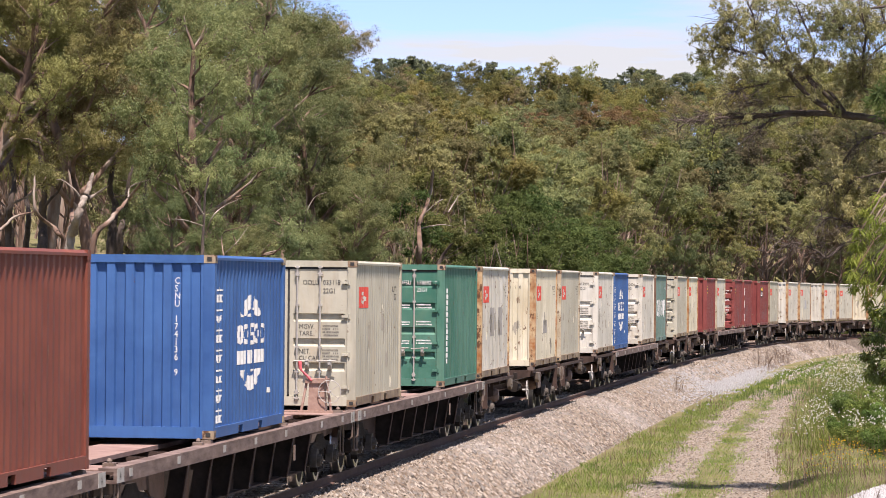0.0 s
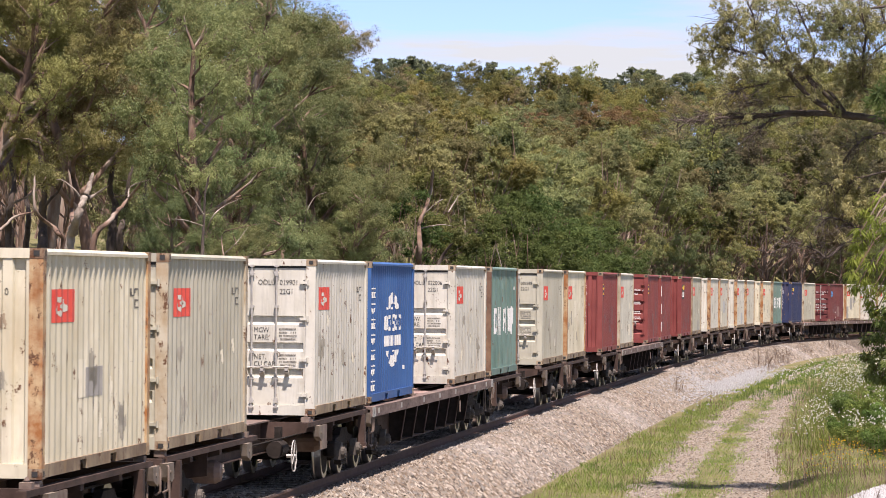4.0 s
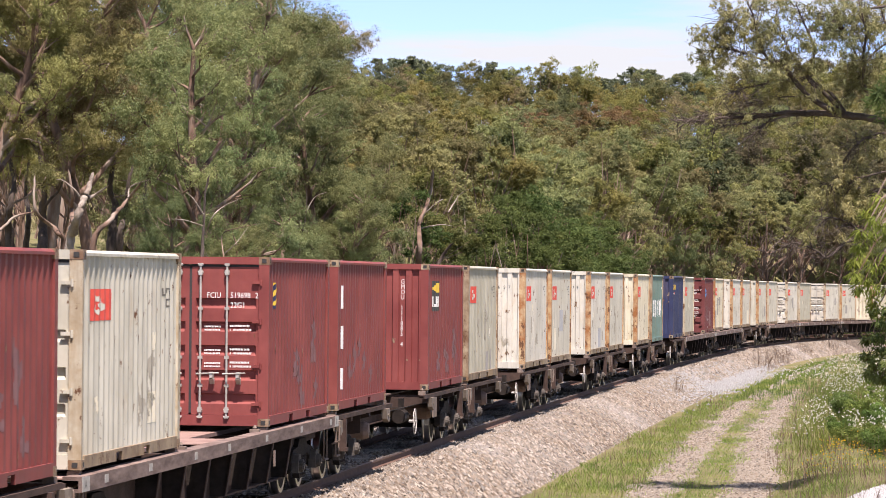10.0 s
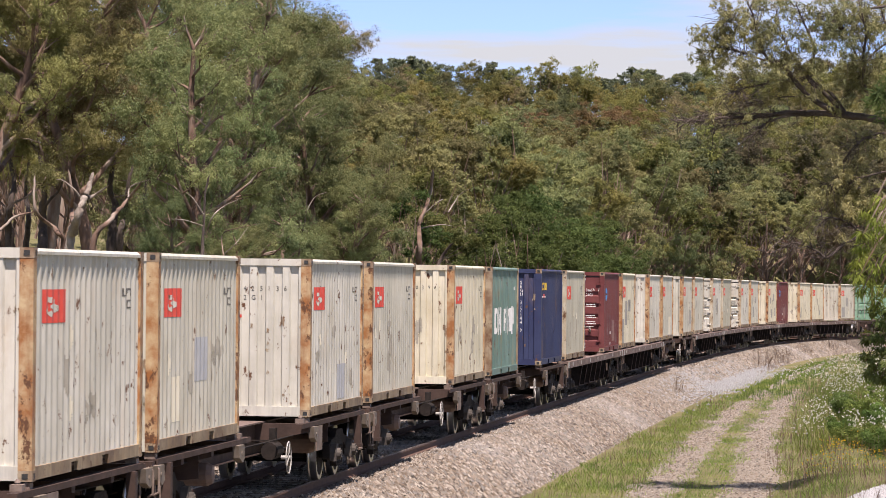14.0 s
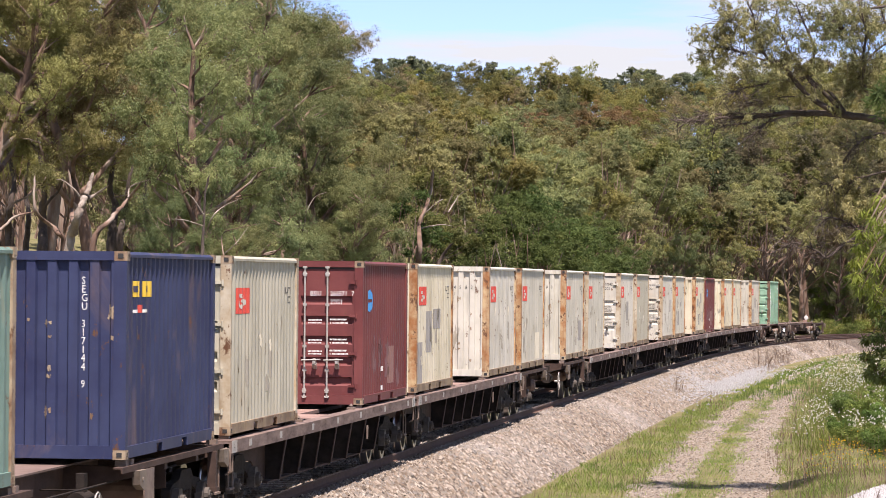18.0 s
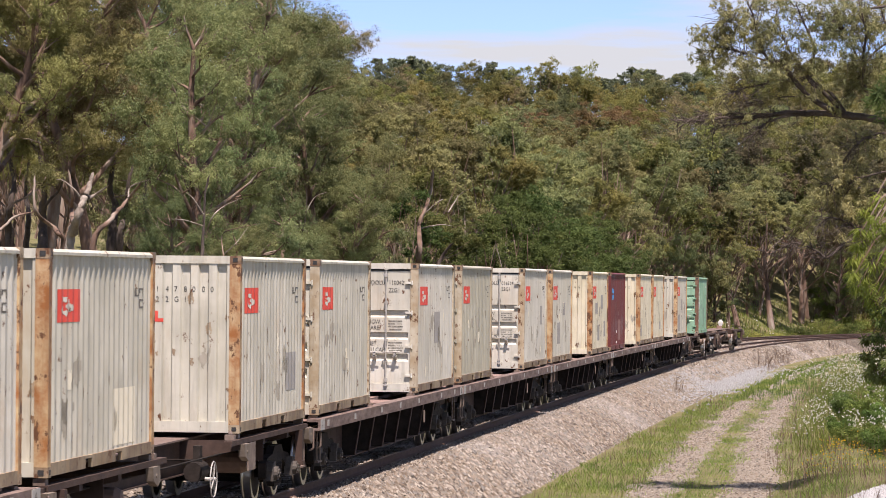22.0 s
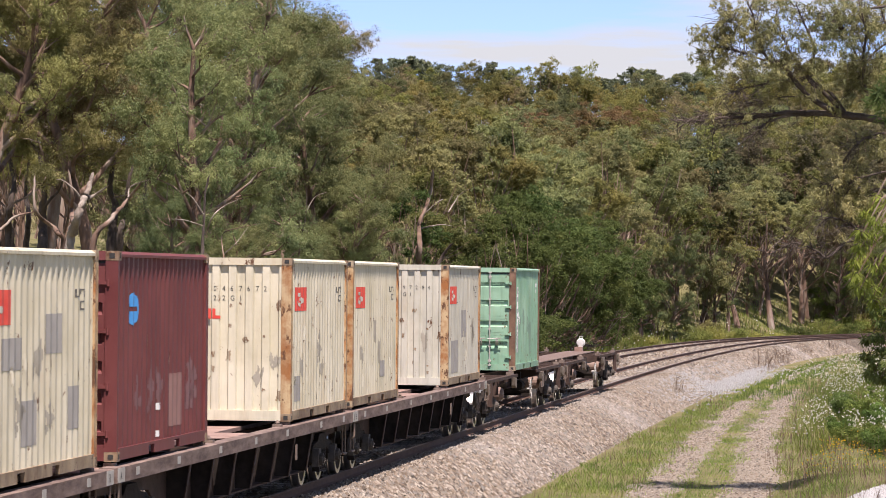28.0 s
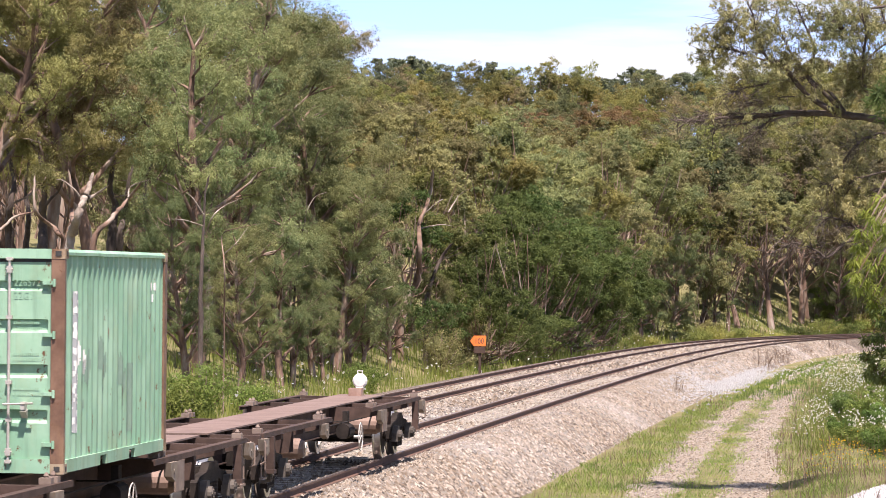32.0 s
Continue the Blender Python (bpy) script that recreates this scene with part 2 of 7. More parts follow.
def ground_mat():
    m, nt, b = node_mat("dry_grassland")
    a = tex_noise(nt, 0.25, 5, 0.6)
    c = ramp_between(nt, a, 0.35, 0.68, (0.12, 0.125, 0.05), (0.24, 0.20, 0.11))
    f = tex_noise(nt, 9, 6, 0.7)
    c = mix_rgb(nt, ramp_between(nt, f, 0.4, 0.7, (0, 0, 0), (0.6, 0.6, 0.6)), c, (0.085, 0.085, 0.035))
    nt.links.new(c, b.inputs["Base Color"])
    b.inputs["Roughness"].default_value = 0.95
    b.inputs["Specular IOR Level"].default_value = 0.1
    bump(nt, b, f, 0.8, 0.1)
    return m


M_GROUND = ground_mat()
M_ROAD = simple_mat("pale_gravel_track", (0.148, 0.122, 0.09), (0.245, 0.208, 0.163), 3.2, 0.95, 0, 0.7, 0.03)


def leaf_mat(name, c0, c1, c2, spread=0.25):
    m, nt, b = node_mat(name)
    g = nt.nodes.new("ShaderNodeNewGeometry")
    oi = nt.nodes.new("ShaderNodeObjectInfo")
    r = nt.nodes.new("ShaderNodeValToRGB")
    els = r.color_ramp.elements
    # ramp ends pushed apart: light and shade of the sprays partly put into colour
    els[0].position, els[0].color = 0.0, (*(0.82 * q for q in c0), 1)
    els[1].position, els[1].color = 1.0, (*(min(1, 1.15 * q) for q in c2), 1)
    e = els.new(0.55)
    e.color = (*c1, 1)
    spray = tex_noise(nt, 2.6, 3, 0.6)
    spread_out = nt.nodes.new("ShaderNodeMapRange")
    spread_out.inputs[1].default_value, spread_out.inputs[2].default_value = 0.3, 0.7
    nt.links.new(spray, spread_out.inputs[0])
    blend = nt.nodes.new("ShaderNodeMix")
    blend.inputs[0].default_value = 0.62
    nt.links.new(g.outputs["Random Per Island"], blend.inputs[2])
    nt.links.new(spread_out.outputs[0], blend.inputs[3])
    nt.links.new(blend.outputs[0], r.inputs["Fac"])
    cloud = tex_noise(nt, 0.45, 3, 0.55)
    warm = tuple(min(1, c * k) for c, k in zip(c2, (1.12, 1.06, 0.9)))
    cool = tuple(c * k for c, k in zip(c0, (0.75, 0.95, 1.25)))
    shade = mix_rgb(nt, ramp_between(nt, cloud, 0.52, 0.72, (0, 0, 0), (0.6, 0.6, 0.6)), r.outputs["Color"], warm)
    shade = mix_rgb(nt, ramp_between(nt, cloud, 0.28, 0.48, (0.6, 0.6, 0.6), (0, 0, 0)), shade, cool)
    hue = nt.nodes.new("ShaderNodeHueSaturation")
    mr = nt.nodes.new("ShaderNodeMapRange")
    mr.inputs[3].default_value, mr.inputs[4].default_value = 0.5 - 0.12 * spread, 0.5 + 0.12 * spread
    nt.links.new(oi.outputs["Random"], mr.inputs[0])
    nt.links.new(mr.outputs[0], hue.inputs["Hue"])
    mv = nt.nodes.new("ShaderNodeMapRange")
    mv.inputs[3].default_value, mv.inputs[4].default_value = 1 - spread, 1 + spread
    mul = nt.nodes.new("ShaderNodeMath")
    mul.operation = 'MULTIPLY'
    mul.inputs[1].default_value = 7.31
    fr = nt.nodes.new("ShaderNodeMath")
    fr.operation = 'FRACT'
    nt.links.new(oi.outputs["Random"], mul.inputs[0])
    nt.links.new(mul.outputs[0], fr.inputs[0])
    nt.links.new(fr.outputs[0], mv.inputs[0])
    nt.links.new(mv.outputs[0], hue.inputs["Value"])
    nt.links.new(shade, hue.inputs["Color"])
    nt.links.new(hue.outputs["Color"], b.inputs["Base Color"])
    b.inputs["Roughness"].default_value = 0.6
    b.inputs["Specular IOR Level"].default_value = 0.18
    tr = nt.nodes.new("ShaderNodeBsdfTranslucent")
    nt.links.new(hue.outputs["Color"], tr.inputs["Color"])
    mx = nt.nodes.new("ShaderNodeMixShader")
    mx.inputs[0].default_value = 0.45
    out = nt.nodes["Material Output"]
    nt.links.new(b.outputs[0], mx.inputs[1])
    nt.links.new(tr.outputs[0], mx.inputs[2])
    nt.links.new(mx.outputs[0], out.inputs["Surface"])
    return m


M_GUM = leaf_mat("gum_leaf", (0.105, 0.132, 0.053), (0.17, 0.196, 0.082), (0.25, 0.265, 0.128), 0.3)
M_PALEGUM = leaf_mat("grey_gum_leaf", (0.135, 0.148, 0.06), (0.21, 0.215, 0.088), (0.30, 0.29, 0.135), 0.25)
M_WARMGUM = leaf_mat("warm_gum_leaf", (0.155, 0.15, 0.052), (0.235, 0.22, 0.085), (0.33, 0.295, 0.14), 0.35)
M_STRAW = leaf_mat("straw", (0.12, 0.115, 0.045), (0.21, 0.185, 0.085), (0.30, 0.26, 0.13), 0.2)
M_CREST = leaf_mat("dark_crest_leaf", (0.075, 0.095, 0.058), (0.12, 0.142, 0.086), (0.175, 0.195, 0.12), 0.15)
# dark grey-brown leaf: the shade among the trees is put into this colour
M_DARKLEAF = leaf_mat("grey_brown_leaf", (0.085, 0.08, 0.042), (0.135, 0.125, 0.066), (0.20, 0.178, 0.10), 0.25)
M_LEANLEAF = leaf_mat("thin_gum_leaf", (0.18, 0.18, 0.075), (0.28, 0.27, 0.12), (0.39, 0.36, 0.20), 0.1)
M_GUMWARM = leaf_mat("olive_gum_leaf", (0.115, 0.12, 0.036), (0.19, 0.187, 0.06), (0.27, 0.25, 0.09), 0.25)
M_RUSTYLEAF = leaf_mat("rusty_gum_leaf", (0.13, 0.085, 0.042), (0.185, 0.12, 0.06), (0.24, 0.165, 0.085), 0.2)
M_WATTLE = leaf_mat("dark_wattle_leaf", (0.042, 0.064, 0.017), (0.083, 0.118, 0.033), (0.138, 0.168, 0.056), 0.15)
# blue raised in the leaf colour in place of distance haze
M_FARLEAF = leaf_mat("far_gum_leaf", (0.125, 0.13, 0.056), (0.19, 0.187, 0.086), (0.265, 0.24, 0.125), 0.4)
M_WILLOW = leaf_mat("bright_drooping_leaf", (0.11, 0.16, 0.022), (0.19, 0.25, 0.045), (0.29, 0.34, 0.08), 0.1)
M_WEED = leaf_mat("weed_leaf", (0.085, 0.132, 0.028), (0.14, 0.20, 0.045), (0.22, 0.27, 0.08), 0.2)
M_YELLOWWEED = leaf_mat("yellow_green_weed", (0.14, 0.16, 0.04), (0.23, 0.24, 0.065), (0.34, 0.33, 0.11), 0.2)
M_SHRUB = leaf_mat("green_shrub_leaf", (0.07, 0.11, 0.03), (0.12, 0.175, 0.05), (0.18, 0.235, 0.085), 0.15)
M_GRASS = leaf_mat("grass_blade", (0.125, 0.185, 0.036), (0.225, 0.285, 0.066), (0.36, 0.355, 0.135), 0.2)
M_DRYSTALK = leaf_mat("dry_stalk", (0.12, 0.08, 0.055), (0.19, 0.14, 0.10), (0.28, 0.22, 0.17), 0.2)
M_PETAL = leaf_mat("white_petal", (0.65, 0.63, 0.55), (0.75, 0.74, 0.68), (0.82, 0.82, 0.78), 0.05)
M_PETALY = leaf_mat("yellow_petal", (0.60, 0.33, 0.02), (0.68, 0.44, 0.03), (0.75, 0.55, 0.05), 0.05)


def bark_mat():
    m, nt, b = node_mat("gum_bark")
    f = tex_noise(nt, 1.4, 5, 0.6, (1, 1, 0.25), offset=scatter_offset(nt))
    r = nt.nodes.new("ShaderNodeValToRGB")
    els = r.color_ramp.elements
    els[0].position, els[0].color = 0.36, (0.06, 0.038, 0.028, 1)
    els[1].position, els[1].color = 0.66, (0.28, 0.235, 0.195, 1)
    e = els.new(0.5)
    e.color = (0.17, 0.105, 0.075, 1)
    nt.links.new(f, r.inputs["Fac"])
    nt.links.new(r.outputs["Color"], b.inputs["Base Color"])
    b.inputs["Roughness"].default_value = 0.9
    bump(nt, b, tex_noise(nt, 9, 5, 0.7, (1, 1, 0.2)), 0.6, 0.03)
    return m


M_BARK = bark_mat()
M_DARKBARK = simple_mat("dark_weathered_bark", (0.03, 0.022, 0.018), (0.13, 0.10, 0.082), 3.2, 0.9, 0, 0.9, 0.05, (1, 1, 0.3))


# ---------------------------------------------------------------- mesh helpers
def mesh_from(name, verts, faces, material, smooth=False):
    me = bpy.data.meshes.new(name)
    me.from_pydata(verts, [], faces)
    if smooth:
        me.polygons.foreach_set("use_smooth", [True] * len(me.polygons))
    me.materials.append(material)
    me.update()
    return me


def thing(name, label, category, group="", kind=""):
    return tagged(new(name), label, category, group, kind)


def link_part(name, me, parent, label=""):
    ob = new(name, me)
    ob.parent = parent
    if label:
        ob["label"] = label
    return ob


def part(name, bm, material, parent, label=""):
    me = bpy.data.meshes.new(name)
    bm.to_mesh(me)
    bm.free()
    me.materials.append(material)
    return link_part(name, me, parent, label)


def box(bm, x0, x1, y0, y1, z0, z1):
    v = [bm.verts.new(p) for p in ((x0, y0, z0), (x1, y0, z0), (x1, y1, z0), (x0, y1, z0),
                                   (x0, y0, z1), (x1, y0, z1), (x1, y1, z1), (x0, y1, z1))]
    for f in ((0, 3, 2, 1), (4, 5, 6, 7), (0, 1, 5, 4), (1, 2, 6, 5), (2, 3, 7, 6), (3, 0, 4, 7)):
        bm.faces.new([v[i] for i in f])
    return v


def prism(bm, pts, axis, a, b):
    """A prism: the outline pts in the two other axes, drawn out along axis from a to b."""
    def put(p, t):
        q = list(p)
        q.insert(axis, t)
        return bm.verts.new(q)
    lo, hi = [put(p, a) for p in pts], [put(p, b) for p in pts]
    n = len(pts)
    bm.faces.new(lo[::-1])
    bm.faces.new(hi)
    for i in range(n):
        bm.faces.new((lo[i], lo[(i + 1) % n], hi[(i + 1) % n], hi[i]))


def rod(bm, p, q, r, n=8, r2=None):
    p, q = Vector(p), Vector(q)
    d = (q - p).normalized()
    u = d.orthogonal().normalized()
    w = d.cross(u)
    r2 = r if r2 is None else r2
    rings = []
    for c, rr in ((p, r), (q, r2)):
        rings.append([bm.verts.new(c + (u * math.cos(a) + w * math.sin(a)) * rr)
                      for a in (2 * math.pi * i / n for i in range(n))])
    for i in range(n):
        bm.faces.new((rings[0][i], rings[0][(i + 1) % n], rings[1][(i + 1) % n], rings[1][i]))
    bm.faces.new(rings[0][::-1])
    bm.faces.new(rings[1])


def lathe(bm, prof, n, axis_point, axis=1):
    """A body of revolution about the y axis through axis_point: prof of (y, r)."""
    rings = []
    for y, r in prof:
        rings.append([bm.verts.new((axis_point[0] + r * math.cos(2 * math.pi * i / n), axis_point[1] + y,
                                    axis_point[2] + r * math.sin(2 * math.pi * i / n))) for i in range(n)])
    for a, b in zip(rings, rings[1:]):
        for i in range(n):
            bm.faces.new((a[i], a[(i + 1) % n], b[(i + 1) % n], b[i]))
    bm.faces.new(rings[0][::-1])
    bm.faces.new(rings[-1])
    bmesh.ops.recalc_face_normals(bm, faces=bm.faces)


# ---------------------------------------------------------------- ground, ballast, rails
def smooth(a, b, v):
    t = np.clip((np.asarray(v, float) - a) / (b - a), 0, 1)
    return t * t * (3 - 2 * t)


def ground_z(x, y):
    """Height of the ground at many points."""
    x, y = np.asarray(x, float).ravel(), np.asarray(y, float).ravel()
    s, lat, zr = beside(x, y)
    z = zr - 0.95
    z = z + 0.45 * smooth(-6.5, -9, lat)
    z = z + 10 * (1 - np.exp(-0.036 * np.maximum(0, -lat - 9))) * smooth(20, 70, y)
    z = z + 0.35 * smooth(8.3, 9.6, lat)
    z = z + 1.9 * smooth(8.8, 11.0, lat) * smooth(28, -8, s)
    z = z + 5 * smooth(14, 60, lat) * smooth(60, 140, y)
    z = z + 14 * smooth(230, 480, y) * (0.85 + 0.15 * np.sin(x * 0.011 + 1.0)) * smooth(9, 28, np.abs(lat))
    z = z + 0.12 * np.sin(x * 0.9 + y * 0.31) * np.cos(y * 0.57) * (smooth(9, 12, lat) + smooth(-9, -12, lat))
    return z


def gz(x, y):
    return float(ground_z([x], [y])[0])


def build_ground():
    xs = np.unique(np.concatenate([np.linspace(-1500, -120, 16), np.linspace(-120, -24, 33), np.arange(-24, 48, 0.75),
                                   np.linspace(48, 140, 24), np.linspace(140, 1500, 14)]))
    ys = np.unique(np.concatenate([np.linspace(-800, -60, 10), np.linspace(-60, 20, 40), np.arange(20, 300, 1.25),
                                   np.linspace(300, 520, 50), np.linspace(520, 2500, 12)]))
    gx, gy = np.meshgrid(xs, ys)
    z = ground_z(gx, gy)
    nx, ny = len(xs), len(ys)
    verts = np.stack([gx.ravel(), gy.ravel(), z], 1).tolist()
    idx = np.arange(nx * ny).reshape(ny, nx)
    faces = np.stack([idx[:-1, :-1].ravel(), idx[:-1, 1:].ravel(), idx[1:, 1:].ravel(), idx[1:, :-1].ravel()], 1).tolist()
    tagged(new("ground", mesh_from("ground", verts, faces, M_GROUND, True)), "rough grass ground with dry and green patches", "ground", kind="structure")


def sweep(name, prof, s0, s1, step, material, closed=False, lat0=0.0, wobble=0.0, smooth_it=False):
    """A strip along the line: prof of (lat, up)."""
    n = int((s1 - s0) / step) + 1
    verts, faces, m = [], [], len(prof)
    rng = random.Random(5)
    for i in range(n):
        s = s0 + i * step
        for j, (la, up) in enumerate(prof):
            w = wobble * (rng.random() - 0.5) if 0 < j < m - 1 or not closed else 0
            verts.append(at_line(s, la + lat0 + w, up + w * 0.25))
    last = m if closed else m - 1
    for i in range(n - 1):
        for j in range(last):
            a, b = i * m + j, i * m + (j + 1) % m
            faces.append((a, b, b + m, a + m))
    if closed:
        faces.append(tuple(range(m))[::-1])
        faces.append(tuple((n - 1) * m + j for j in range(m)))
    return mesh_from(name, verts, faces, material, smooth_it)


GAUGE = 1.571
TRACK2 = -4.05
build_ground()
tagged(new("ballast_bed", sweep("ballast_bed", [(-8.0, -1.15), (-6.4, -0.26), (-5.4, -0.185), (-2.6, -0.185), (-2.0, -0.21), (-1.4, -0.185), (0.0, -0.18), (1.5, -0.19), (2.0, -0.36), (2.7, -0.72), (3.4, -1.12)],
                                -80, 400, 0.8, M_BALLAST, wobble=0.10)), "pinkish grey crushed stone ballast bank", "ballast", kind="structure")


def build_stones():
    """Loose stones on the near shoulder and between the tracks."""
    rng = np.random.RandomState(3)
    n = 112000
    far = rng.rand(n) < 0.27
    s = np.where(far, 135 + 105 * rng.rand(n), 24 + (135 - 24) * rng.rand(n) ** 1.15)
    lat = np.where(rng.rand(n) < 0.74, 0.85 + 2.5 * rng.rand(n), -5.6 + 6.2 * rng.rand(n))
    up = np.interp(lat, [-6.4, -5.4, -2.6, -1.4, 1.5, 2.0, 2.7, 3.4], [-0.26, -0.185, -0.185, -0.185, -0.19, -0.36, -0.72, -1.12])
    h = np.interp(s, LINE_S, LH)
    px = np.interp(s, LINE_S, LX) + np.cos(h) * lat
    py = np.interp(s, LINE_S, LY) - np.sin(h) * lat
    pz = np.interp(s, LINE_S, LZ) + up + 0.005
    base = np.array([(1, 0, 0), (0, 1, 0), (-1, 0, 0), (0, -1, 0), (0, 0, 0.8), (0, 0, -0.6)], float)
    size = (0.028 + 0.044 * rng.rand(n)) * np.where(far, 1.7, 1.0)
    v = base[None] * size[:, None, None] * (0.7 + 0.6 * rng.rand(n, 6, 3))
    a = rng.rand(n) * 6.28
    c, sn = np.cos(a)[:, None], np.sin(a)[:, None]
    vx, vy = v[..., 0] * c - v[..., 1] * sn, v[..., 0] * sn + v[..., 1] * c
    verts = np.stack([vx + px[:, None], vy + py[:, None], v[..., 2] + pz[:, None]], 2).reshape(-1, 3)
    f = np.array([(0, 1, 4), (1, 2, 4), (2, 3, 4), (3, 0, 4), (1, 0, 5), (2, 1, 5), (3, 2, 5), (0, 3, 5)])
    faces = (f[None] + 6 * np.arange(n)[:, None, None]).reshape(-1, 3)
    me = bpy.data.meshes.new("ballast_stones")
    me.from_pydata(verts.tolist(), [], faces.tolist())
    me.materials.append(M_STONES)
    tagged(new("ballast_stones", me), "loose pinkish and grey crushed stones on the ballast", "ballast stones", kind="stuff")


def build_grey_spill():
    """A newer load of grey stone tipped over the shoulder."""
    rng = np.random.RandomState(14)
    n = 8000
    s = 148 + 13 * rng.normal(size=n)
    lat = 2.45 + 0.7 * rng.normal(size=n)
    keep = (lat > 1.55) & (lat < 4.3)
    s, lat = s[keep], lat[keep]
    n = len(s)
    up = np.maximum(np.interp(lat, [1.5, 2.0, 2.7, 3.4], [-0.19, -0.36, -0.72, -0.93]), -0.93) + 0.02
    h = np.interp(s, LINE_S, LH)
    x = np.interp(s, LINE_S, LX) + np.cos(h) * lat
    y = np.interp(s, LINE_S, LY) - np.sin(h) * lat
    z = np.interp(s, LINE_S, LZ) + up
    base = np.array([(1, 0, 0), (0, 1, 0), (-1, 0, 0), (0, -1, 0), (0, 0, 0.8)], float)
    v = base[None] * (0.03 + 0.05 * rng.rand(n))[:, None, None] * (0.7 + 0.6 * rng.rand(n, 5, 3)) + np.stack([x, y, z], 1)[:, None]
    f = np.array([(0, 1, 4), (1, 2, 4), (2, 3, 4), (3, 0, 4)])
    me = bpy.data.meshes.new("grey_ballast")
    me.from_pydata(v.reshape(-1, 3).tolist(), [], (f[None] + 5 * np.arange(n)[:, None, None]).reshape(-1, 3).tolist())
    me.materials.append(M_GREYSTONE)
    tagged(new("grey_ballast", me), "newer grey crushed stone on the ballast shoulder", "ballast stones", kind="stuff")


build_grey_spill()
build_stones()

RAIL_PROF = [(-0.07, -0.16), (0.07, -0.16), (0.07, -0.14), (0.018, -0.12), (0.018, -0.045), (0.037, -0.035), (0.036, -0.004),
             (-0.036, -0.004), (-0.037, -0.035), (-0.018, -0.045), (-0.018, -0.12), (-0.07, -0.14)]
for track_name, c in (("running_line", 0.0), ("second_line", TRACK2)):
    track = thing("railway_track", "rusty steel rails on sleepers in stone ballast", "railway track", "parallel tracks")
    for side in (-1, 1):
        r = link_part("rail", sweep("rail", RAIL_PROF, -80, 380, 1.0, M_RAIL, True, c + side * GAUGE / 2), track)
        link_part("rail_head", sweep("rail_head", [(-0.034, -0.004), (0.034, -0.004), (0.030, 0.0), (-0.030, 0.0)], -80, 380, 1.0, M_RAILTOP, True, c + side * GAUGE / 2), r, "worn bright running surface")
    sl = bmesh.new()
    prism(sl, [(-1.27, -0.34), (1.27, -0.34), (1.27, -0.19), (0.95, -0.165), (-0.95, -0.165), (-1.27, -0.19)], 0, -0.11, 0.11)
    me = bpy.data.meshes.new("sleeper")
    sl.to_mesh(me)
    sl.free()
    me.materials.append(M_SLEEPER)
    for i in range(150):
        s = 22 + i * 0.68
        p = at_line(s, c, 0)
        o = link_part("sleeper", me, track)
        o.matrix_basis = pose(p.x, p.y, p.z, 0, 0, 90 - math.degrees(np.interp(s, LINE_S, LH)))


def rut_left(s):
    return np.interp(s, [-30, 64, 78, 98, 200], [5.95, 5.66, 5.42, 5.05, 5.1])


def rut_right(s):
    return np.interp(s, [-30, 64, 78, 93, 122, 200], [7.95, 7.65, 7.05, 6.62, 6.35, 6.1])


def road_strip(name, centre, half, s1, label):
    verts, faces = [], []
    ss = np.arange(-30, s1, 0.6)
    for s in ss:
        w = half * (1 - 0.35 * smooth(70, 130, s)) * (1 - smooth(s1 - 22, s1, s))
        for k in (-1.0, -0.7, 0.0, 0.7, 1.0):
            j_w = 0.4 * noise.noise((s * 0.5, k * 3.0, 2.0)) + 0.2 * noise.noise((s * 2.1, k * 5.0, 7.0)) if k else 0
            p = at_line(s, float(centre(s)) + k * w + j_w)
            verts.append([p.x, p.y, 0])
    v = np.array(verts)
    v[:, 2] = ground_z(v[:, 0], v[:, 1]) + np.tile([-0.05, 0.012, 0.02, 0.012, -0.05], len(ss))
    for i in range(len(ss) - 1):
        for j in range(4):
            a = i * 5 + j
            faces.append((a, a + 1, a + 6, a + 5))
    tagged(new(name, mesh_from(name, v.tolist(), faces, M_ROAD, True)), label, "track", kind="structure")


road_strip("road_1", rut_left, 0.62, 235, "pale gravel wheel rut of a service track")
road_strip("road_2", rut_right, 0.72, 138, "pale gravel wheel rut of a service track")


def build_rut_stones():
    """Loose gravel in the wheel ruts."""
    rng = np.random.RandomState(13)
    n = 22000
    s = 34 + 100 * rng.rand(n) ** 1.2
    lat = np.where(rng.rand(n) < 0.5, rut_left(s) + rng.normal(size=n) * 0.3, rut_right(s) + rng.normal(size=n) * 0.35)
    h = np.interp(s, LINE_S, LH)
    x = np.interp(s, LINE_S, LX) + np.cos(h) * lat
    y = np.interp(s, LINE_S, LY) - np.sin(h) * lat
    z = ground_z(x, y) + 0.025
    base = np.array([(1, 0, 0), (0, 1, 0), (-1, 0, 0), (0, -1, 0), (0, 0, 0.7)], float)
    v = base[None] * (0.012 + 0.028 * rng.rand(n) ** 2)[:, None, None] * (0.7 + 0.6 * rng.rand(n, 5, 3)) + np.stack([x, y, z], 1)[:, None]
    f = np.array([(0, 1, 4), (1, 2, 4), (2, 3, 4), (3, 0, 4)])
    me = bpy.data.meshes.new("rut_gravel")
    me.from_pydata(v.reshape(-1, 3).tolist(), [], (f[None] + 5 * np.arange(n)[:, None, None]).reshape(-1, 3).tolist())
    me.materials.append(M_STONES)
    tagged(new("rut_gravel", me), "loose gravel in the wheel ruts", "gravel", kind="stuff")


build_rut_stones()


# ---------------------------------------------------------------- containers
CL, CW, CH = 6.058, 2.438, 2.591
HW = CW / 2
MESHES = {}
CREAMS = ("cream", "ivory", "chalk", "olive")


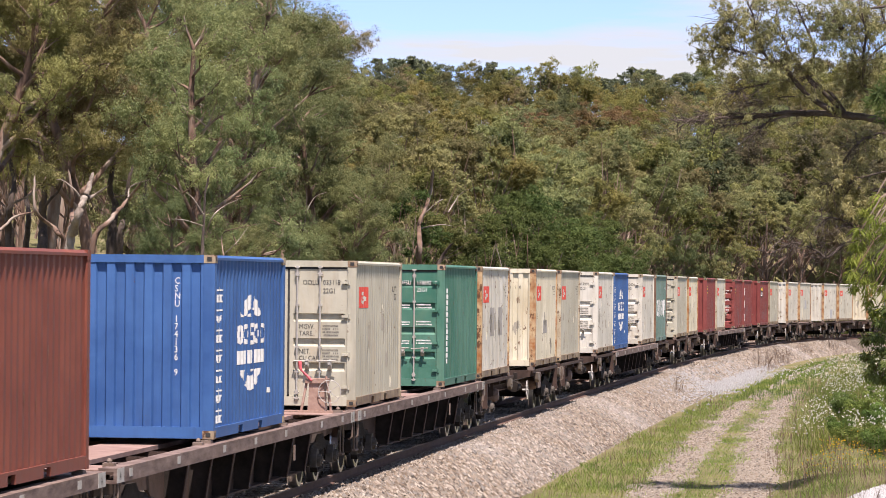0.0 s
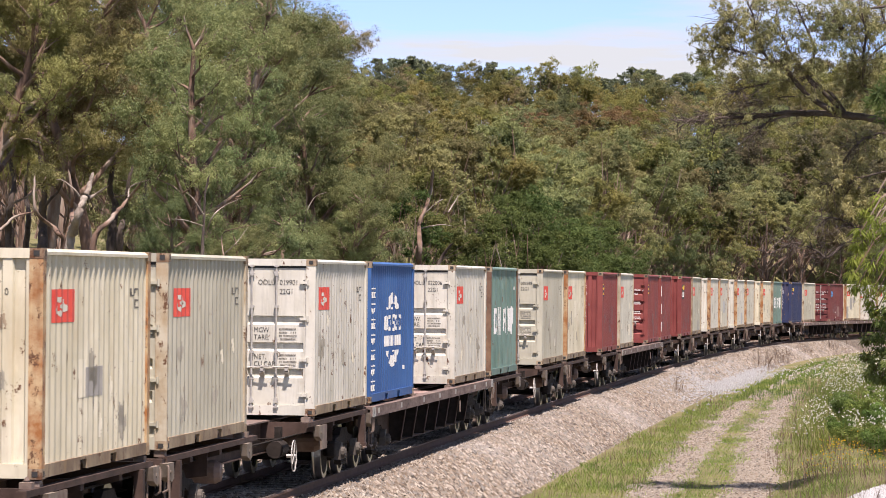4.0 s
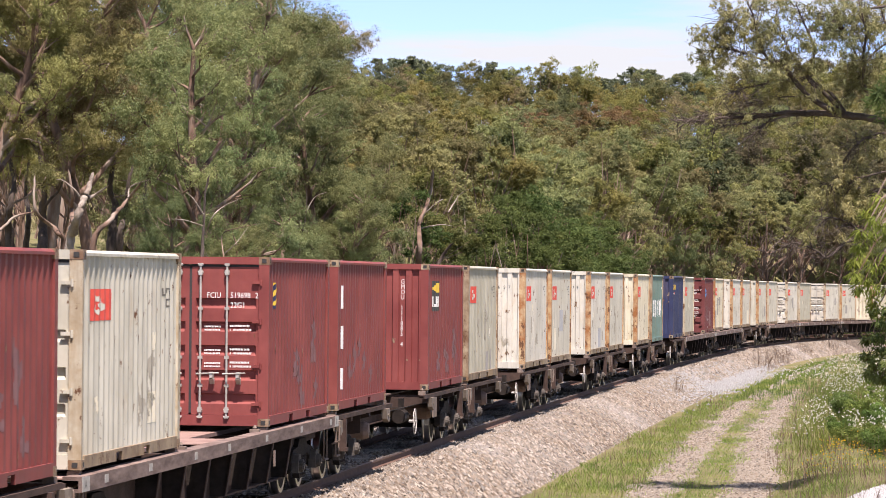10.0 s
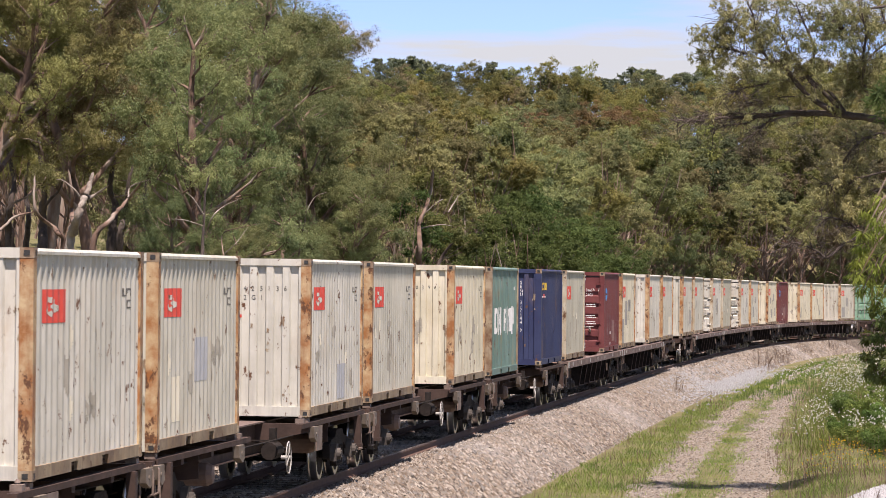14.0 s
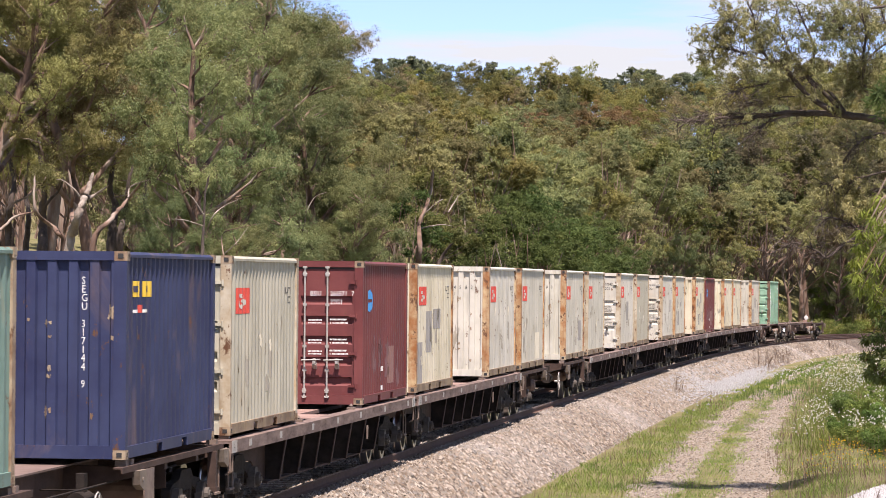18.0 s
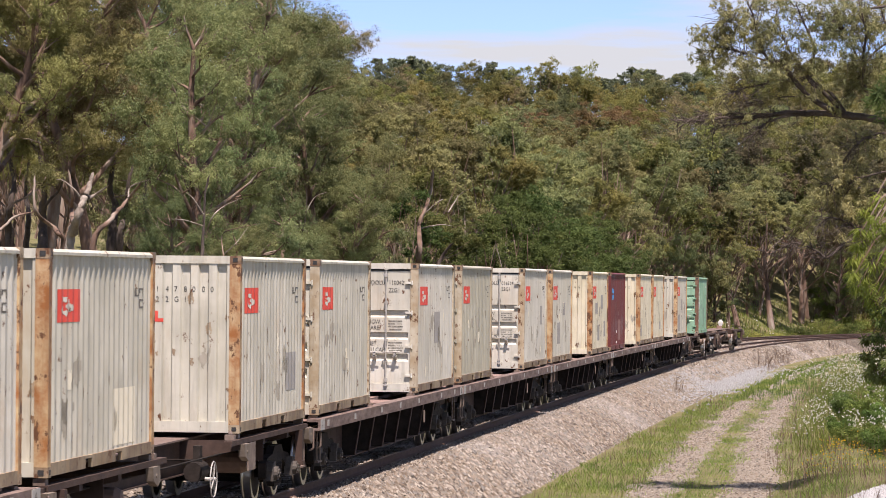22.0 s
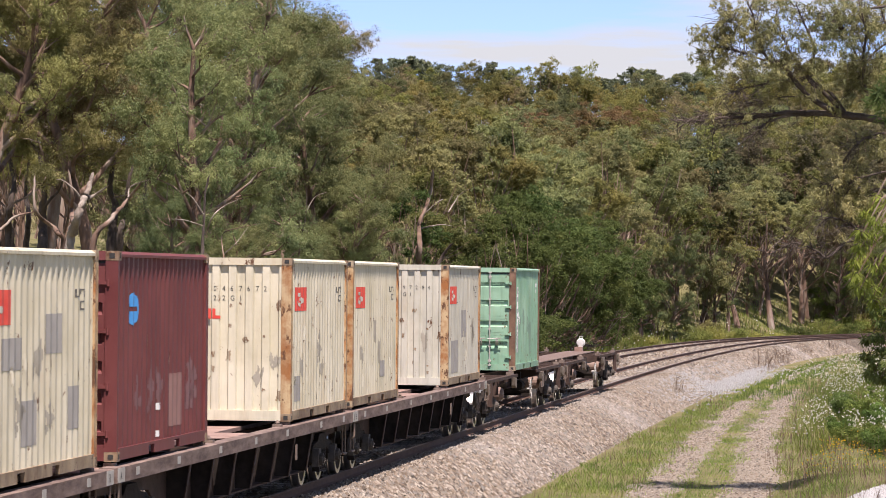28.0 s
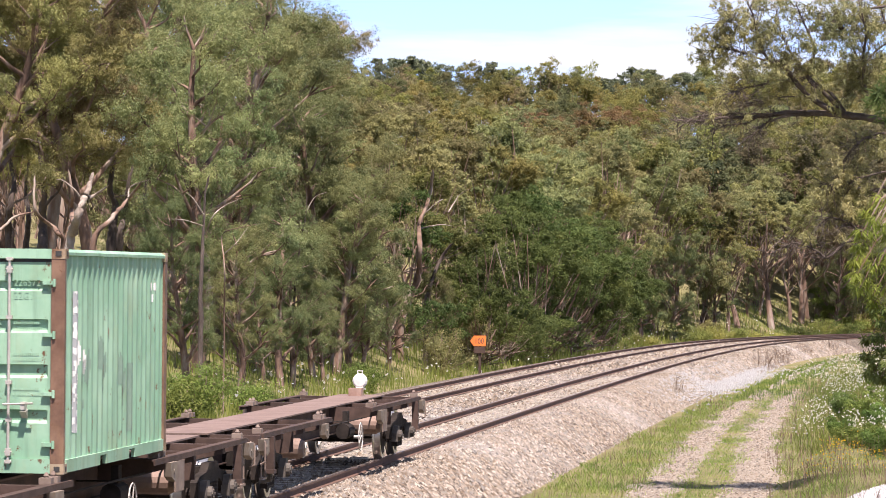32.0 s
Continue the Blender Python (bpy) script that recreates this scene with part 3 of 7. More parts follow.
def cached(key, material, build):
    k = (key, material.name)
    if k not in MESHES:
        bm = bmesh.new()
        build(bm)
        me = bpy.data.meshes.new(key)
        bm.to_mesh(me)
        bm.free()
        me.materials.append(material)
        MESHES[k] = me
    return MESHES[k]


def corrugated(bm, n, lo, hi, z0, z1, depth, flat, place):
    """A folded sheet of n folds from lo to hi; place(along, out, z) gives a point."""
    pitch = (hi - lo) / n
    sl = (pitch - 2 * flat) / 2
    pts = [(lo, 0.0)]
    for i in range(n):
        a = lo + i * pitch
        pts += [(a + flat / 2, 0.0), (a + flat / 2 + sl, -depth), (a + flat * 1.5 + sl, -depth), (a + flat * 1.5 + 2 * sl, 0.0)]
    pts.append((hi, 0.0))
    zs = [z0, (z0 + z1) / 2, z1]
    rows = []
    for z in zs:
        rows.append([bm.verts.new(place(a, o, z)) for a, o in pts])
    for r0, r1 in zip(rows, rows[1:]):
        for i in range(len(pts) - 1):
            bm.faces.new((r0[i], r0[i + 1], r1[i + 1], r1[i]))


def side_build(y_sign, start=0.16):
    def f(bm):
        if start < 0.16:
            box(bm, start, 0.16, y_sign * (HW - 0.022) - 0.002, y_sign * (HW - 0.022) + 0.002, 0.15, CH - 0.05)
        corrugated(bm, 20, 0.16, CL - 0.10, 0.15, CH - 0.05, 0.027, 0.075, lambda a, o, z: (a, y_sign * (HW - 0.022 + o), z))
        bmesh.ops.recalc_face_normals(bm, faces=bm.faces)
    return f


def end_build(front):
    def f(bm):
        corrugated(bm, 8, -HW + 0.14, HW - 0.14, 0.16, CH - 0.11, 0.045, 0.112, lambda a, o, z: (0.012 - o if front else CL - 0.012 + o, a, z))
        bmesh.ops.recalc_face_normals(bm, faces=bm.faces)
    return f


def post_build(bm, w=0.16):
    prism(bm, [(0, 0), (w, 0), (w, 0.035), (0.05, 0.05), (0.035, 0.16), (0, 0.16)], 2, 0.12, CH - 0.115)


def narrow_post_build(bm):
    post_build(bm, 0.075)


def casting_build(bm):
    box(bm, 0, 0.178, 0, 0.162, 0, 0.118)
    box(bm, -0.003, 0.002, 0.045, 0.115, 0.03, 0.09)
    box(bm, 0.055, 0.125, -0.003, 0.002, 0.03, 0.09)


# flat black plates on the casting paint the dark inside of its holes
def hole_end_build(bm):
    box(bm, -0.006, -0.003, 0.045, 0.115, 0.03, 0.09)


def hole_side_build(bm):
    box(bm, 0.055, 0.125, -0.006, -0.003, 0.03, 0.09)


def roof_build(bm):
    corrugated(bm, 18, 0.12, CL - 0.10, -HW + 0.10, HW - 0.10, 0.02, 0.1, lambda a, o, z: (a, z, CH - 0.02 + o))


def door_build(bands):
    """One leaf, hinge side at y = -1.09, closing side at y = -0.02; sunk bands across it."""
    def f(bm):
        z, top = 0.172, CH - 0.155
        prof = [(0.0, z)]
        for b0, b1 in bands:
            prof += [(0.0, b0), (0.045, b0 + 0.035), (0.045, b1 - 0.012), (0.0, b1)]
        prof.append((0.0, top))
        cols = [(-1.09, True), (-1.02, True), (-1.0, False), (-0.10, False), (-0.08, True), (-0.02, True)]
        grid = []
        for y, flat in cols:
            grid.append([bm.verts.new((0.03 + (0 if flat else d), y, zz)) for d, zz in prof])
        for c0, c1 in zip(grid, grid[1:]):
            for i in range(len(prof) - 1):
                bm.faces.new((c0[i], c0[i + 1], c1[i + 1], c1[i]))
        bmesh.ops.recalc_face_normals(bm, faces=bm.faces)
    return f


def lockrod_build(bm):
    rod(bm, (-0.010, 0, 0.13), (-0.010, 0, CH - 0.10), 0.017, 8)
    for z in (0.62, 1.05, 1.80):
        box(bm, -0.026, 0.03, -0.034, 0.034, z - 0.022, z + 0.022)
    for z0, z1 in ((0.12, 0.16), (0.21, 0.29), (CH - 0.28, CH - 0.20), (CH - 0.14, CH - 0.10)):
        box(bm, -0.034, 0.03, -0.03, 0.03, z0, z1)
        rod(bm, (-0.012, -0.042, (z0 + z1) / 2), (-0.012, 0.042, (z0 + z1) / 2), 0.014, 6)


def handle_build(bm):
    rod(bm, (-0.085, 0.02, 0.80), (-0.105, -0.34, 0.815), 0.012, 6)
    rod(bm, (-0.012, 0.0, 0.80), (-0.09, 0.0, 0.80), 0.016, 6)
    box(bm, -0.10, 0.035, -0.24, -0.19, 0.74, 0.83)
    prism(bm, [(-0.10, 0.72), (0.03, 0.64), (0.03, 0.74)], 1, -0.25, -0.18)


def hinge_build(bm):
    box(bm, -0.016, 0.035, -1.10, -0.96, -0.022, 0.022)
    rod(bm, (-0.012, -1.095, -0.045), (-0.012, -1.095, 0.045), 0.018, 6)


def text_mesh(key, body, size, material, spacing=1.0):
    k = ("text", key, body, size, material.name, spacing)
    if k not in MESHES:
        cu = bpy.data.curves.new("lettering", 'FONT')
        cu.body, cu.size, cu.space_character = body, size, spacing
        cu.resolution_u = 2
        cu.align_x = 'LEFT'
        ob = bpy.data.objects.new("lettering", cu)
        scene.collection.objects.link(ob)
        me = bpy.data.meshes.new_from_object(ob)
        me.materials.clear()
        me.materials.append(material)
        bpy.data.objects.remove(ob)
        MESHES[k] = me
    return MESHES[k]


# the plane to write on: the end face, read across, seen from the front
def on_end(y, z, out=0.0):
    return Matrix(((0, 0, -1, 0.012 - out), (-1, 0, 0, y), (0, 1, 0, z), (0, 0, 0, 1)))


def write(parent, m, body, size, material, name="lettering", spacing=1.0):
    o = link_part(name, text_mesh(name, body, size, material, spacing), parent)
    o.matrix_basis = m @ Matrix.Diagonal((0.84, 1, 1, 1))
    return o


def vertical(parent, y, z_top, body, size, material):
    """Characters one below another on the end face."""
    for i, ch in enumerate(body):
        if ch != " ":
            write(parent, on_end(-0.637, z_top - i * size * 0.74, -0.041), ch, size * 0.92, material, "character")


def patch(name, parent, m, outline, material, label=""):
    bm = bmesh.new()
    bm.faces.new([bm.verts.new((x, y, 0)) for x, y in outline])
    o = part(name, bm, material, parent, label)
    o.matrix_basis = m
    return o


def draped(bm, x0, x1, z0, z1, lift=0.004):
    """A painted patch that follows the folds of the near side."""
    lo, hi, n, depth, flat = 0.16, CL - 0.10, 20, 0.027, 0.075
    pitch = (hi - lo) / n
    sl = (pitch - 2 * flat) / 2
    xs = [lo + i * pitch + o for i in range(n) for o in (flat / 2, flat / 2 + sl, flat * 1.5 + sl, flat * 1.5 + 2 * sl)]
    ds = [0.0, -depth, -depth, 0.0] * n
    pts = sorted(set([x0, x1] + [x for x in xs if x0 < x < x1]))
    def out(x):
        return float(np.interp(x, xs, ds))
    prev = None
    for x in pts:
        y = -(HW - 0.022 + out(x)) - lift
        pair = (bm.verts.new((x, y, z0)), bm.verts.new((x, y, z1)))
        if prev:
            bm.faces.new((prev[0], pair[0], pair[1], prev[1]))
        prev = pair


def painted(name, parent, rects, material, label="", lift=0.004):
    """rects of (x0, x1, z0, z1) on the near side, following its folds."""
    if len(rects) > 1 and name in ("patch", "scrape", "sticker", "rust_scar", "side_code", "side_bars", "word_bar", "glyph_block"):
        for one in rects:
            painted(name, parent, [one], material, label, lift)
        return None
    key = name + str(rects)
    k = (key, material.name)
    if k not in MESHES:
        bm = bmesh.new()
        for r in rects:
            draped(bm, *r, lift)
        me = bpy.data.meshes.new(name)
        bm.to_mesh(me)
        bm.free()
        me.materials.append(material)
        MESHES[k] = me
    return link_part(name, MESHES[k], parent, label)


DOOR3 = [(0.62, 0.78), (1.06, 1.21), (1.50, 1.65)]
DOOR5 = [(0.34, 0.50), (0.70, 0.86), (1.08, 1.24), (1.44, 1.60), (1.80, 1.96)]
DOOR_G = [(0.58, 0.74), (1.10, 1.26), (1.62, 1.78), (2.10, 2.22)]


def container(colour, doors=None, posts=None, label=""):
    """A 20-foot box; its base is the origin, its leading end at x = 0, its near side towards -y."""
    c = thing("shipping_container", label, "shipping container", "containers on the train")
    pm = PAINTS[colour]
    post_m = posts or pm
    if posts is M_BROWNPOST and doors:
        post_m = M_EDGEPOST if colour in CREAMS else M_RUSTBROWN
    cast_m = M_BROWNPOST if colour != "brick" else pm
    link_part("side_panel", cached("side_near_long" if doors else "side_near", pm, side_build(-1, 0.075 if doors else 0.16)), c)
    link_part("side_panel", cached("side_far", pm, side_build(1)), c)
    link_part("end_panel", cached("end_rear", pm, end_build(False)), c)
    link_part("roof", cached("roof", pm, roof_build), c)

    def top_beam(bm):
        prism(bm, [(-HW, CH - 0.075), (-HW + 0.06, CH - 0.075), (-HW + 0.06, CH - 0.005), (-HW + 0.045, CH - 0.005), (-HW, CH - 0.04)], 0, 0.17, CL - 0.17)

    def sill(bm):
        for q0, q1 in ((0.17, 2.0), (2.36, 3.70), (4.06, CL - 0.17)):
            box(bm, q0, q1, -HW, -HW + 0.05, 0.012, 0.16)
        for q0, q1 in ((2.0, 2.36), (3.70, 4.06)):
            box(bm, q0, q1, -HW, -HW + 0.05, 0.125, 0.16)
    for sy in (1, -1):
        flip = Matrix.Diagonal((1, sy, 1, 1))
        link_part("top_rail", cached("top_rail", pm, top_beam), c).matrix_basis = flip
        link_part("bottom_rail", cached("bottom_rail", M_RUSTSILL if colour in CREAMS else pm, sill), c).matrix_basis = flip

    def floor_build(bm):
        box(bm, 0.1, CL - 0.1, -HW + 0.08, HW - 0.08, 0.10, 0.15)
    link_part("floor", cached("floor", M_UNDER, floor_build), c)

    def header(bm):
        box(bm, 0, 0.12, -HW + 0.16, HW - 0.16, CH - 0.115, CH - 0.002)

    def door_sill(bm):
        prism(bm, [(-HW + 0.16, 0.008), (HW - 0.16, 0.008), (HW - 0.16, 0.17), (-HW + 0.16, 0.17)], 0, 0, 0.12)
    for x in (0.0, CL - 0.12):
        link_part("end_header", cached("end_header", pm, header), c).location.x = x
        link_part("end_sill", cached("end_sill", pm, door_sill), c).location.x = x
    for x, sx in ((0.0, 1), (CL, -1)):
        for y, sy in ((-HW, 1), (HW, -1)):
            slim = doors and x == 0.0
            o = link_part("corner_post", cached("corner_post_slim" if slim else "corner_post", post_m, narrow_post_build if slim else post_build), c)
            o.matrix_basis = Matrix.Translation((x, y, 0)) @ Matrix.Diagonal((sx, sy, 1, 1))
            for z in (0, CH - 0.118):
                k = link_part("corner_casting", cached("corner_casting", cast_m, casting_build), c)
                k.matrix_basis = Matrix.Translation((x - sx * 0.004, y - sy * 0.004, z)) @ Matrix.Diagonal((sx, sy, 1, 1))
                if x == 0.0 and y < 0:
                    link_part("casting_hole", cached("casting_hole_end", M_GASKETHOLE, hole_end_build), k)
                    link_part("casting_hole", cached("casting_hole_side", M_GASKETHOLE, hole_side_build), k)
    if doors:
        for sy in (1, -1):
            d = link_part("door", cached("door" + str(len(doors)), pm, door_build(doors)), c)
            d.matrix_basis = Matrix.Diagonal((1, sy, 1, 1))
            for y in (-0.16, -0.57):
                o = link_part("lock_rod", cached("lock_rod", M_STEEL, lockrod_build), d, "galvanised lock rod")
                o.location.y = y
                o = link_part("handle", cached("handle", M_STEEL, handle_build), d)
                o.location.y = y + 0.03
            for z in (0.34, 0.92, 1.60, 2.2):
                o = link_part("hinge", cached("hinge", pm, hinge_build), d)
                o.location.z = z

        def gasket(bm):
            box(bm, 0.031, 0.05, -0.03, 0.03, 0.2, CH - 0.13)
            box(bm, 0.031, 0.05, -1.12, 1.12, CH - 0.165, CH - 0.12)
            for y in (-1.12, 1.06):
                box(bm, 0.031, 0.05, y, y + 0.06, 0.2, CH - 0.13)
        link_part("door_seal", cached("door_seal", M_GASKETHOLE, gasket), c)
    else:
        link_part("end_panel", cached("end_front", pm, end_build(True)), c)
    return c


def print_lines(bm, w, h, nx, nz):
    """Rows of unreadable small characters, uneven as print is."""
    rng = random.Random(nx * 31 + nz)
    dx, dz = w / (nx * 1.6), h / nz
    for j in range(nz):
        x = 0.0
        while x < w:
            cw = dx * rng.uniform(0.45, 0.8)
            if rng.random() > 0.14:
                z, t = j * dz, dz * 0.5
                bm.faces.new([bm.verts.new(p) for p in ((x, z, 0), (x + cw, z, 0), (x + cw, z + t, 0), (x, z + t, 0))])
            x += cw + dx * 0.3


def bars(bm, x0, x1, z0, z1, nx, nz, fill=0.5):
    dx, dz = (x1 - x0) / nx, (z1 - z0) / nz
    for i in range(nx):
        for j in range(nz):
            a, b = x0 + i * dx, z0 + j * dz
            bm.faces.new([bm.verts.new(p) for p in ((a, b, 0), (a + dx * fill, b, 0), (a + dx * fill, b + dz * fill, 0), (a, b + dz * fill, 0))])


def small_print(parent, m, w, h, nx, nz, material):
    key = "print%s" % ((w, h, nx, nz),)
    o = link_part("small_print", cached(key, material, lambda bm: print_lines(bm, w, h, nx, nz)), parent)
    o.matrix_basis = m
    return tagged(o, kind="stuff")


def painted_shape(name, parent, x0, x1, z0, z1, inside, material, label="", lift=0.004, key=""):
    """Paint on the near side in the shape for which inside(u, v) holds, u and v from -1 to 1 over the given field."""
    k = (name + key, material.name)
    if k not in MESHES:
        bm = bmesh.new()
        nx, nz = max(8, int((x1 - x0) / 0.028)), max(12, int((z1 - z0) / 0.012))
        for i in range(nx):
            u = -1 + 2 * (i + 0.5) / nx
            first = None
            for j in range(nz + 1):
                hit = j < nz and inside(u, -1 + 2 * (j + 0.5) / nz)
                if hit and first is None:
                    first = j
                elif not hit and first is not None:
                    draped(bm, x0 + (x1 - x0) * i / nx, x0 + (x1 - x0) * (i + 1) / nx, z0 + (z1 - z0) * first / nz, z0 + (z1 - z0) * j / nz, lift)
                    first = None
        bmesh.ops.remove_doubles(bm, verts=bm.verts, dist=0.0005)
        me = bpy.data.meshes.new(name)
        bm.to_mesh(me)
        bm.free()
        me.materials.append(material)
        MESHES[k] = me
    return link_part(name, MESHES[k], parent, label)


PITCH = (CL - 0.26) / 20


def blot(parent, x, z, w, h, material, variant, name="stain", label=""):
    """An uneven stain, scuff or dent on the near side, drawn downwards; x falls on a fold."""
    def inside(u, v):
        edge = 1 - u * u - v * v * (0.8 if v < 0 else 1.3)
        return edge * 0.55 + 0.9 * noise.noise((u * 1.7 + variant * 5.1, v * 0.9, variant)) + 0.35 * noise.noise((u * 5.0, v * 3.0, variant + 9.0)) > 0.26
    n = max(0, round((x - 0.16) / PITCH))
    o = painted_shape(name, parent, 0.16, 0.16 + w, 0.0, h, inside, material, label, key="%s %.2f %.2f" % (variant, w, h))
    o.location = (n * PITCH, 0, z)
    return tagged(o, kind="stuff")


def end_blot(parent, fold, z, w, h, material, variant, name="stain", label=""):
    """An uneven stain on the fluted leading end, starting at a fold."""
    lo, hi, n, depth, flat = -HW + 0.14, HW - 0.14, 8, 0.045, 0.112
    pitch = (hi - lo) / n
    sl = (pitch - 2 * flat) / 2
    ys = [lo + i * pitch + o for i in range(n) for o in (flat / 2, flat / 2 + sl, flat * 1.5 + sl, flat * 1.5 + 2 * sl)]
    ds = [0.0, depth, depth, 0.0] * n
    key = ("end_stain %s %.2f %.2f" % (variant, w, h), material.name)
    if key not in MESHES:
        bm = bmesh.new()
        nx, nz = max(6, int(w / 0.012)), max(8, int(h / 0.014))
        for i in range(nx):
            y0, y1 = lo + w * i / nx, lo + w * (i + 1) / nx
            x0, x1 = 0.008 + float(np.interp(y0, ys, ds)), 0.008 + float(np.interp(y1, ys, ds))
            u = -1 + 2 * (i + 0.5) / nx
            for j in range(nz):
                v = -1 + 2 * (j + 0.5) / nz
                edge = 1 - u * u - v * v * (0.8 if v < 0 else 1.3)
                if edge * 0.55 + 0.9 * noise.noise((u * 1.7 + variant * 5.1, v * 0.9, variant)) + 0.35 * noise.noise((u * 5.0, v * 3.0, variant + 9.0)) > 0.26:
                    z0, z1 = h * j / nz, h * (j + 1) / nz
                    bm.faces.new([bm.verts.new(q) for q in ((x0, y0, z0), (x0, y0, z1), (x1, y1, z1), (x1, y1, z0))])
        bmesh.ops.remove_doubles(bm, verts=bm.verts, dist=0.0005)
        me = bpy.data.meshes.new(name)
        bm.to_mesh(me)
        bm.free()
        me.materials.append(material)
        MESHES[key] = me
    o = link_part(name, MESHES[key], parent, label)
    o.location = (0, fold * pitch, z)
    return tagged(o, kind="stuff")


def swirl(u, v):
    """A blossom of curling petals with a tail to one side."""
    r, a = math.hypot(u, v), math.atan2(v, u)
    petal = 0.80 + 0.16 * math.cos(5 * a + 1.0)
    curl = 0.42 + 0.10 * math.cos(5 * a - 0.4)
    return (curl < r < petal and math.sin(2.5 * a + 2.4 * r) > -0.62) or r < 0.2


def red_square_logo(c):
    """The red square mark with a pale swirl near the leading edge of the long side."""
    painted("logo", c, [(0.62, 1.80, 1.745, 2.125)], M_LOGORED, "red square mark with pale swirl")
    painted_shape("logo_swirl", c, 0.68, 1.36, 1.775, 2.085, swirl, PAINTS["chalk"], lift=0.007)
    painted("side_code", c, [(4.98, 5.02, 2.03, 2.13), (5.02, 5.12, 2.03, 2.05), (5.10, 5.14, 2.05, 2.13), (5.26, 5.38, 2.11, 2.13), (5.35, 5.38, 2.03, 2.11), (5.26, 5.29, 2.07, 2.11), (5.26, 5.38, 1.88, 1.90), (5.26, 5.29, 1.90, 1.97), (5.26, 5.38, 1.97, 1.99)], M_CODEINK)


def door_writing(c, serial, check, size_code, ink, words=True, drop=0.0):
    parts = serial.split()
    write(c, on_end(-0.25, 2.16 - drop, -0.012), parts[0], 0.125, ink)
    write(c, on_end(-0.615, 2.16 - drop, -0.012), parts[1], 0.125, ink)
    if check:
        write(c, on_end(-1.0, 2.16 - drop, -0.012), check, 0.125, ink)
    write(c, on_end(-0.615, 2.01 - drop, -0.012), size_code, 0.125, ink)
    if words:
        for z, w in ((1.375, "MGW."), (1.255, "TARE."), (0.935, "NET."), (0.815, "CU.CAP.")):
            write(c, on_end(-0.19, z, -0.012), w, 0.12, ink)
        small_print(c, on_end(-0.615, 1.25, -0.012), 0.28, 0.22, 9, 4, M_CODEINK)
        small_print(c, on_end(-0.615, 0.82, -0.012), 0.28, 0.22, 9, 4, M_CODEINK)
    else:
        for z in (1.66 - drop, 1.30 - drop, 0.90):
            small_print(c, on_end(-0.615, z, -0.012), 0.32, 0.12, 8, 2, ink)
            small_print(c, on_end(-0.22, z, -0.012), 0.24, 0.10, 6, 2, ink)


def end_writing(c, serial, size_code):
    """Numbers on the fluted front end, one character a fold, and a red word of plain blocks."""
    step = 0.135
    for row, z in ((serial[-7:], 2.06), (size_code, 1.91)):
        for i, ch in enumerate(row):
            write(c, on_end(0.035 - i * step, z, -0.041 if i % 2 else 0.004), ch, 0.118, M_BLACK, "character")
    for k, w in enumerate((0.16, 0.16, 0.17, 0.13)):
        o = link_part("wordmark", cached("wordmark%d" % k, M_LOGORED, lambda b: (bars(b, 0, w, 0, 0.16, 1, 1, 1.0) if k != 3 else (bars(b, 0, w, 0, 0.05, 1, 1, 1.0), bars(b, 0, 0.05, 0.05, 0.16, 1, 1, 1.0)))), c, "red word block" if k == 0 else "")
        o.matrix_basis = on_end(0.62 - k * 0.19, 1.62, 0.004)


# ---------------------------------------------------------------- wagons
def wheelset(parent, x):
    w = link_part("wheelset", cached("axle", M_UNDER, lambda bm: rod(bm, (0, -1.02, 0), (0, 1.02, 0), 0.075, 10)), parent)
    w.location = (x, 0, 0.46)

    def wheel(bm):
        lathe(bm, [(-0.060, 0.40), (0.060, 0.40), (0.03, 0.36), (0.02, 0.16), (0.07, 0.13), (0.07, 0.02)], 28, (0, 0, 0))

    def rim(bm):
        prof = [(-0.066, 0.375), (-0.066, 0.448), (0.05, 0.456), (0.066, 0.475), (0.085, 0.475), (0.085, 0.375)]
        n, rings = 28, []
        for y, r in prof:
            rings.append([bm.verts.new((r * math.cos(2 * math.pi * i / n), y, r * math.sin(2 * math.pi * i / n))) for i in range(n)])
        for q, k in zip(rings, rings[1:] + rings[:1]):
            for i in range(n):
                bm.faces.new((q[i], q[(i + 1) % n], k[(i + 1) % n], k[i]))
        bmesh.ops.recalc_face_normals(bm, faces=bm.faces)
    for s in (-1, 1):
        m = Matrix.Translation((0, s * GAUGE / 2, 0)) @ Matrix.Diagonal((1, -s, 1, 1))
        link_part("wheel", cached("wheel", M_UNDER, wheel), w).matrix_basis = m
        link_part("tyre", cached("tyre", M_TREAD, rim), w, "worn bright steel rim").matrix_basis = m
    return w


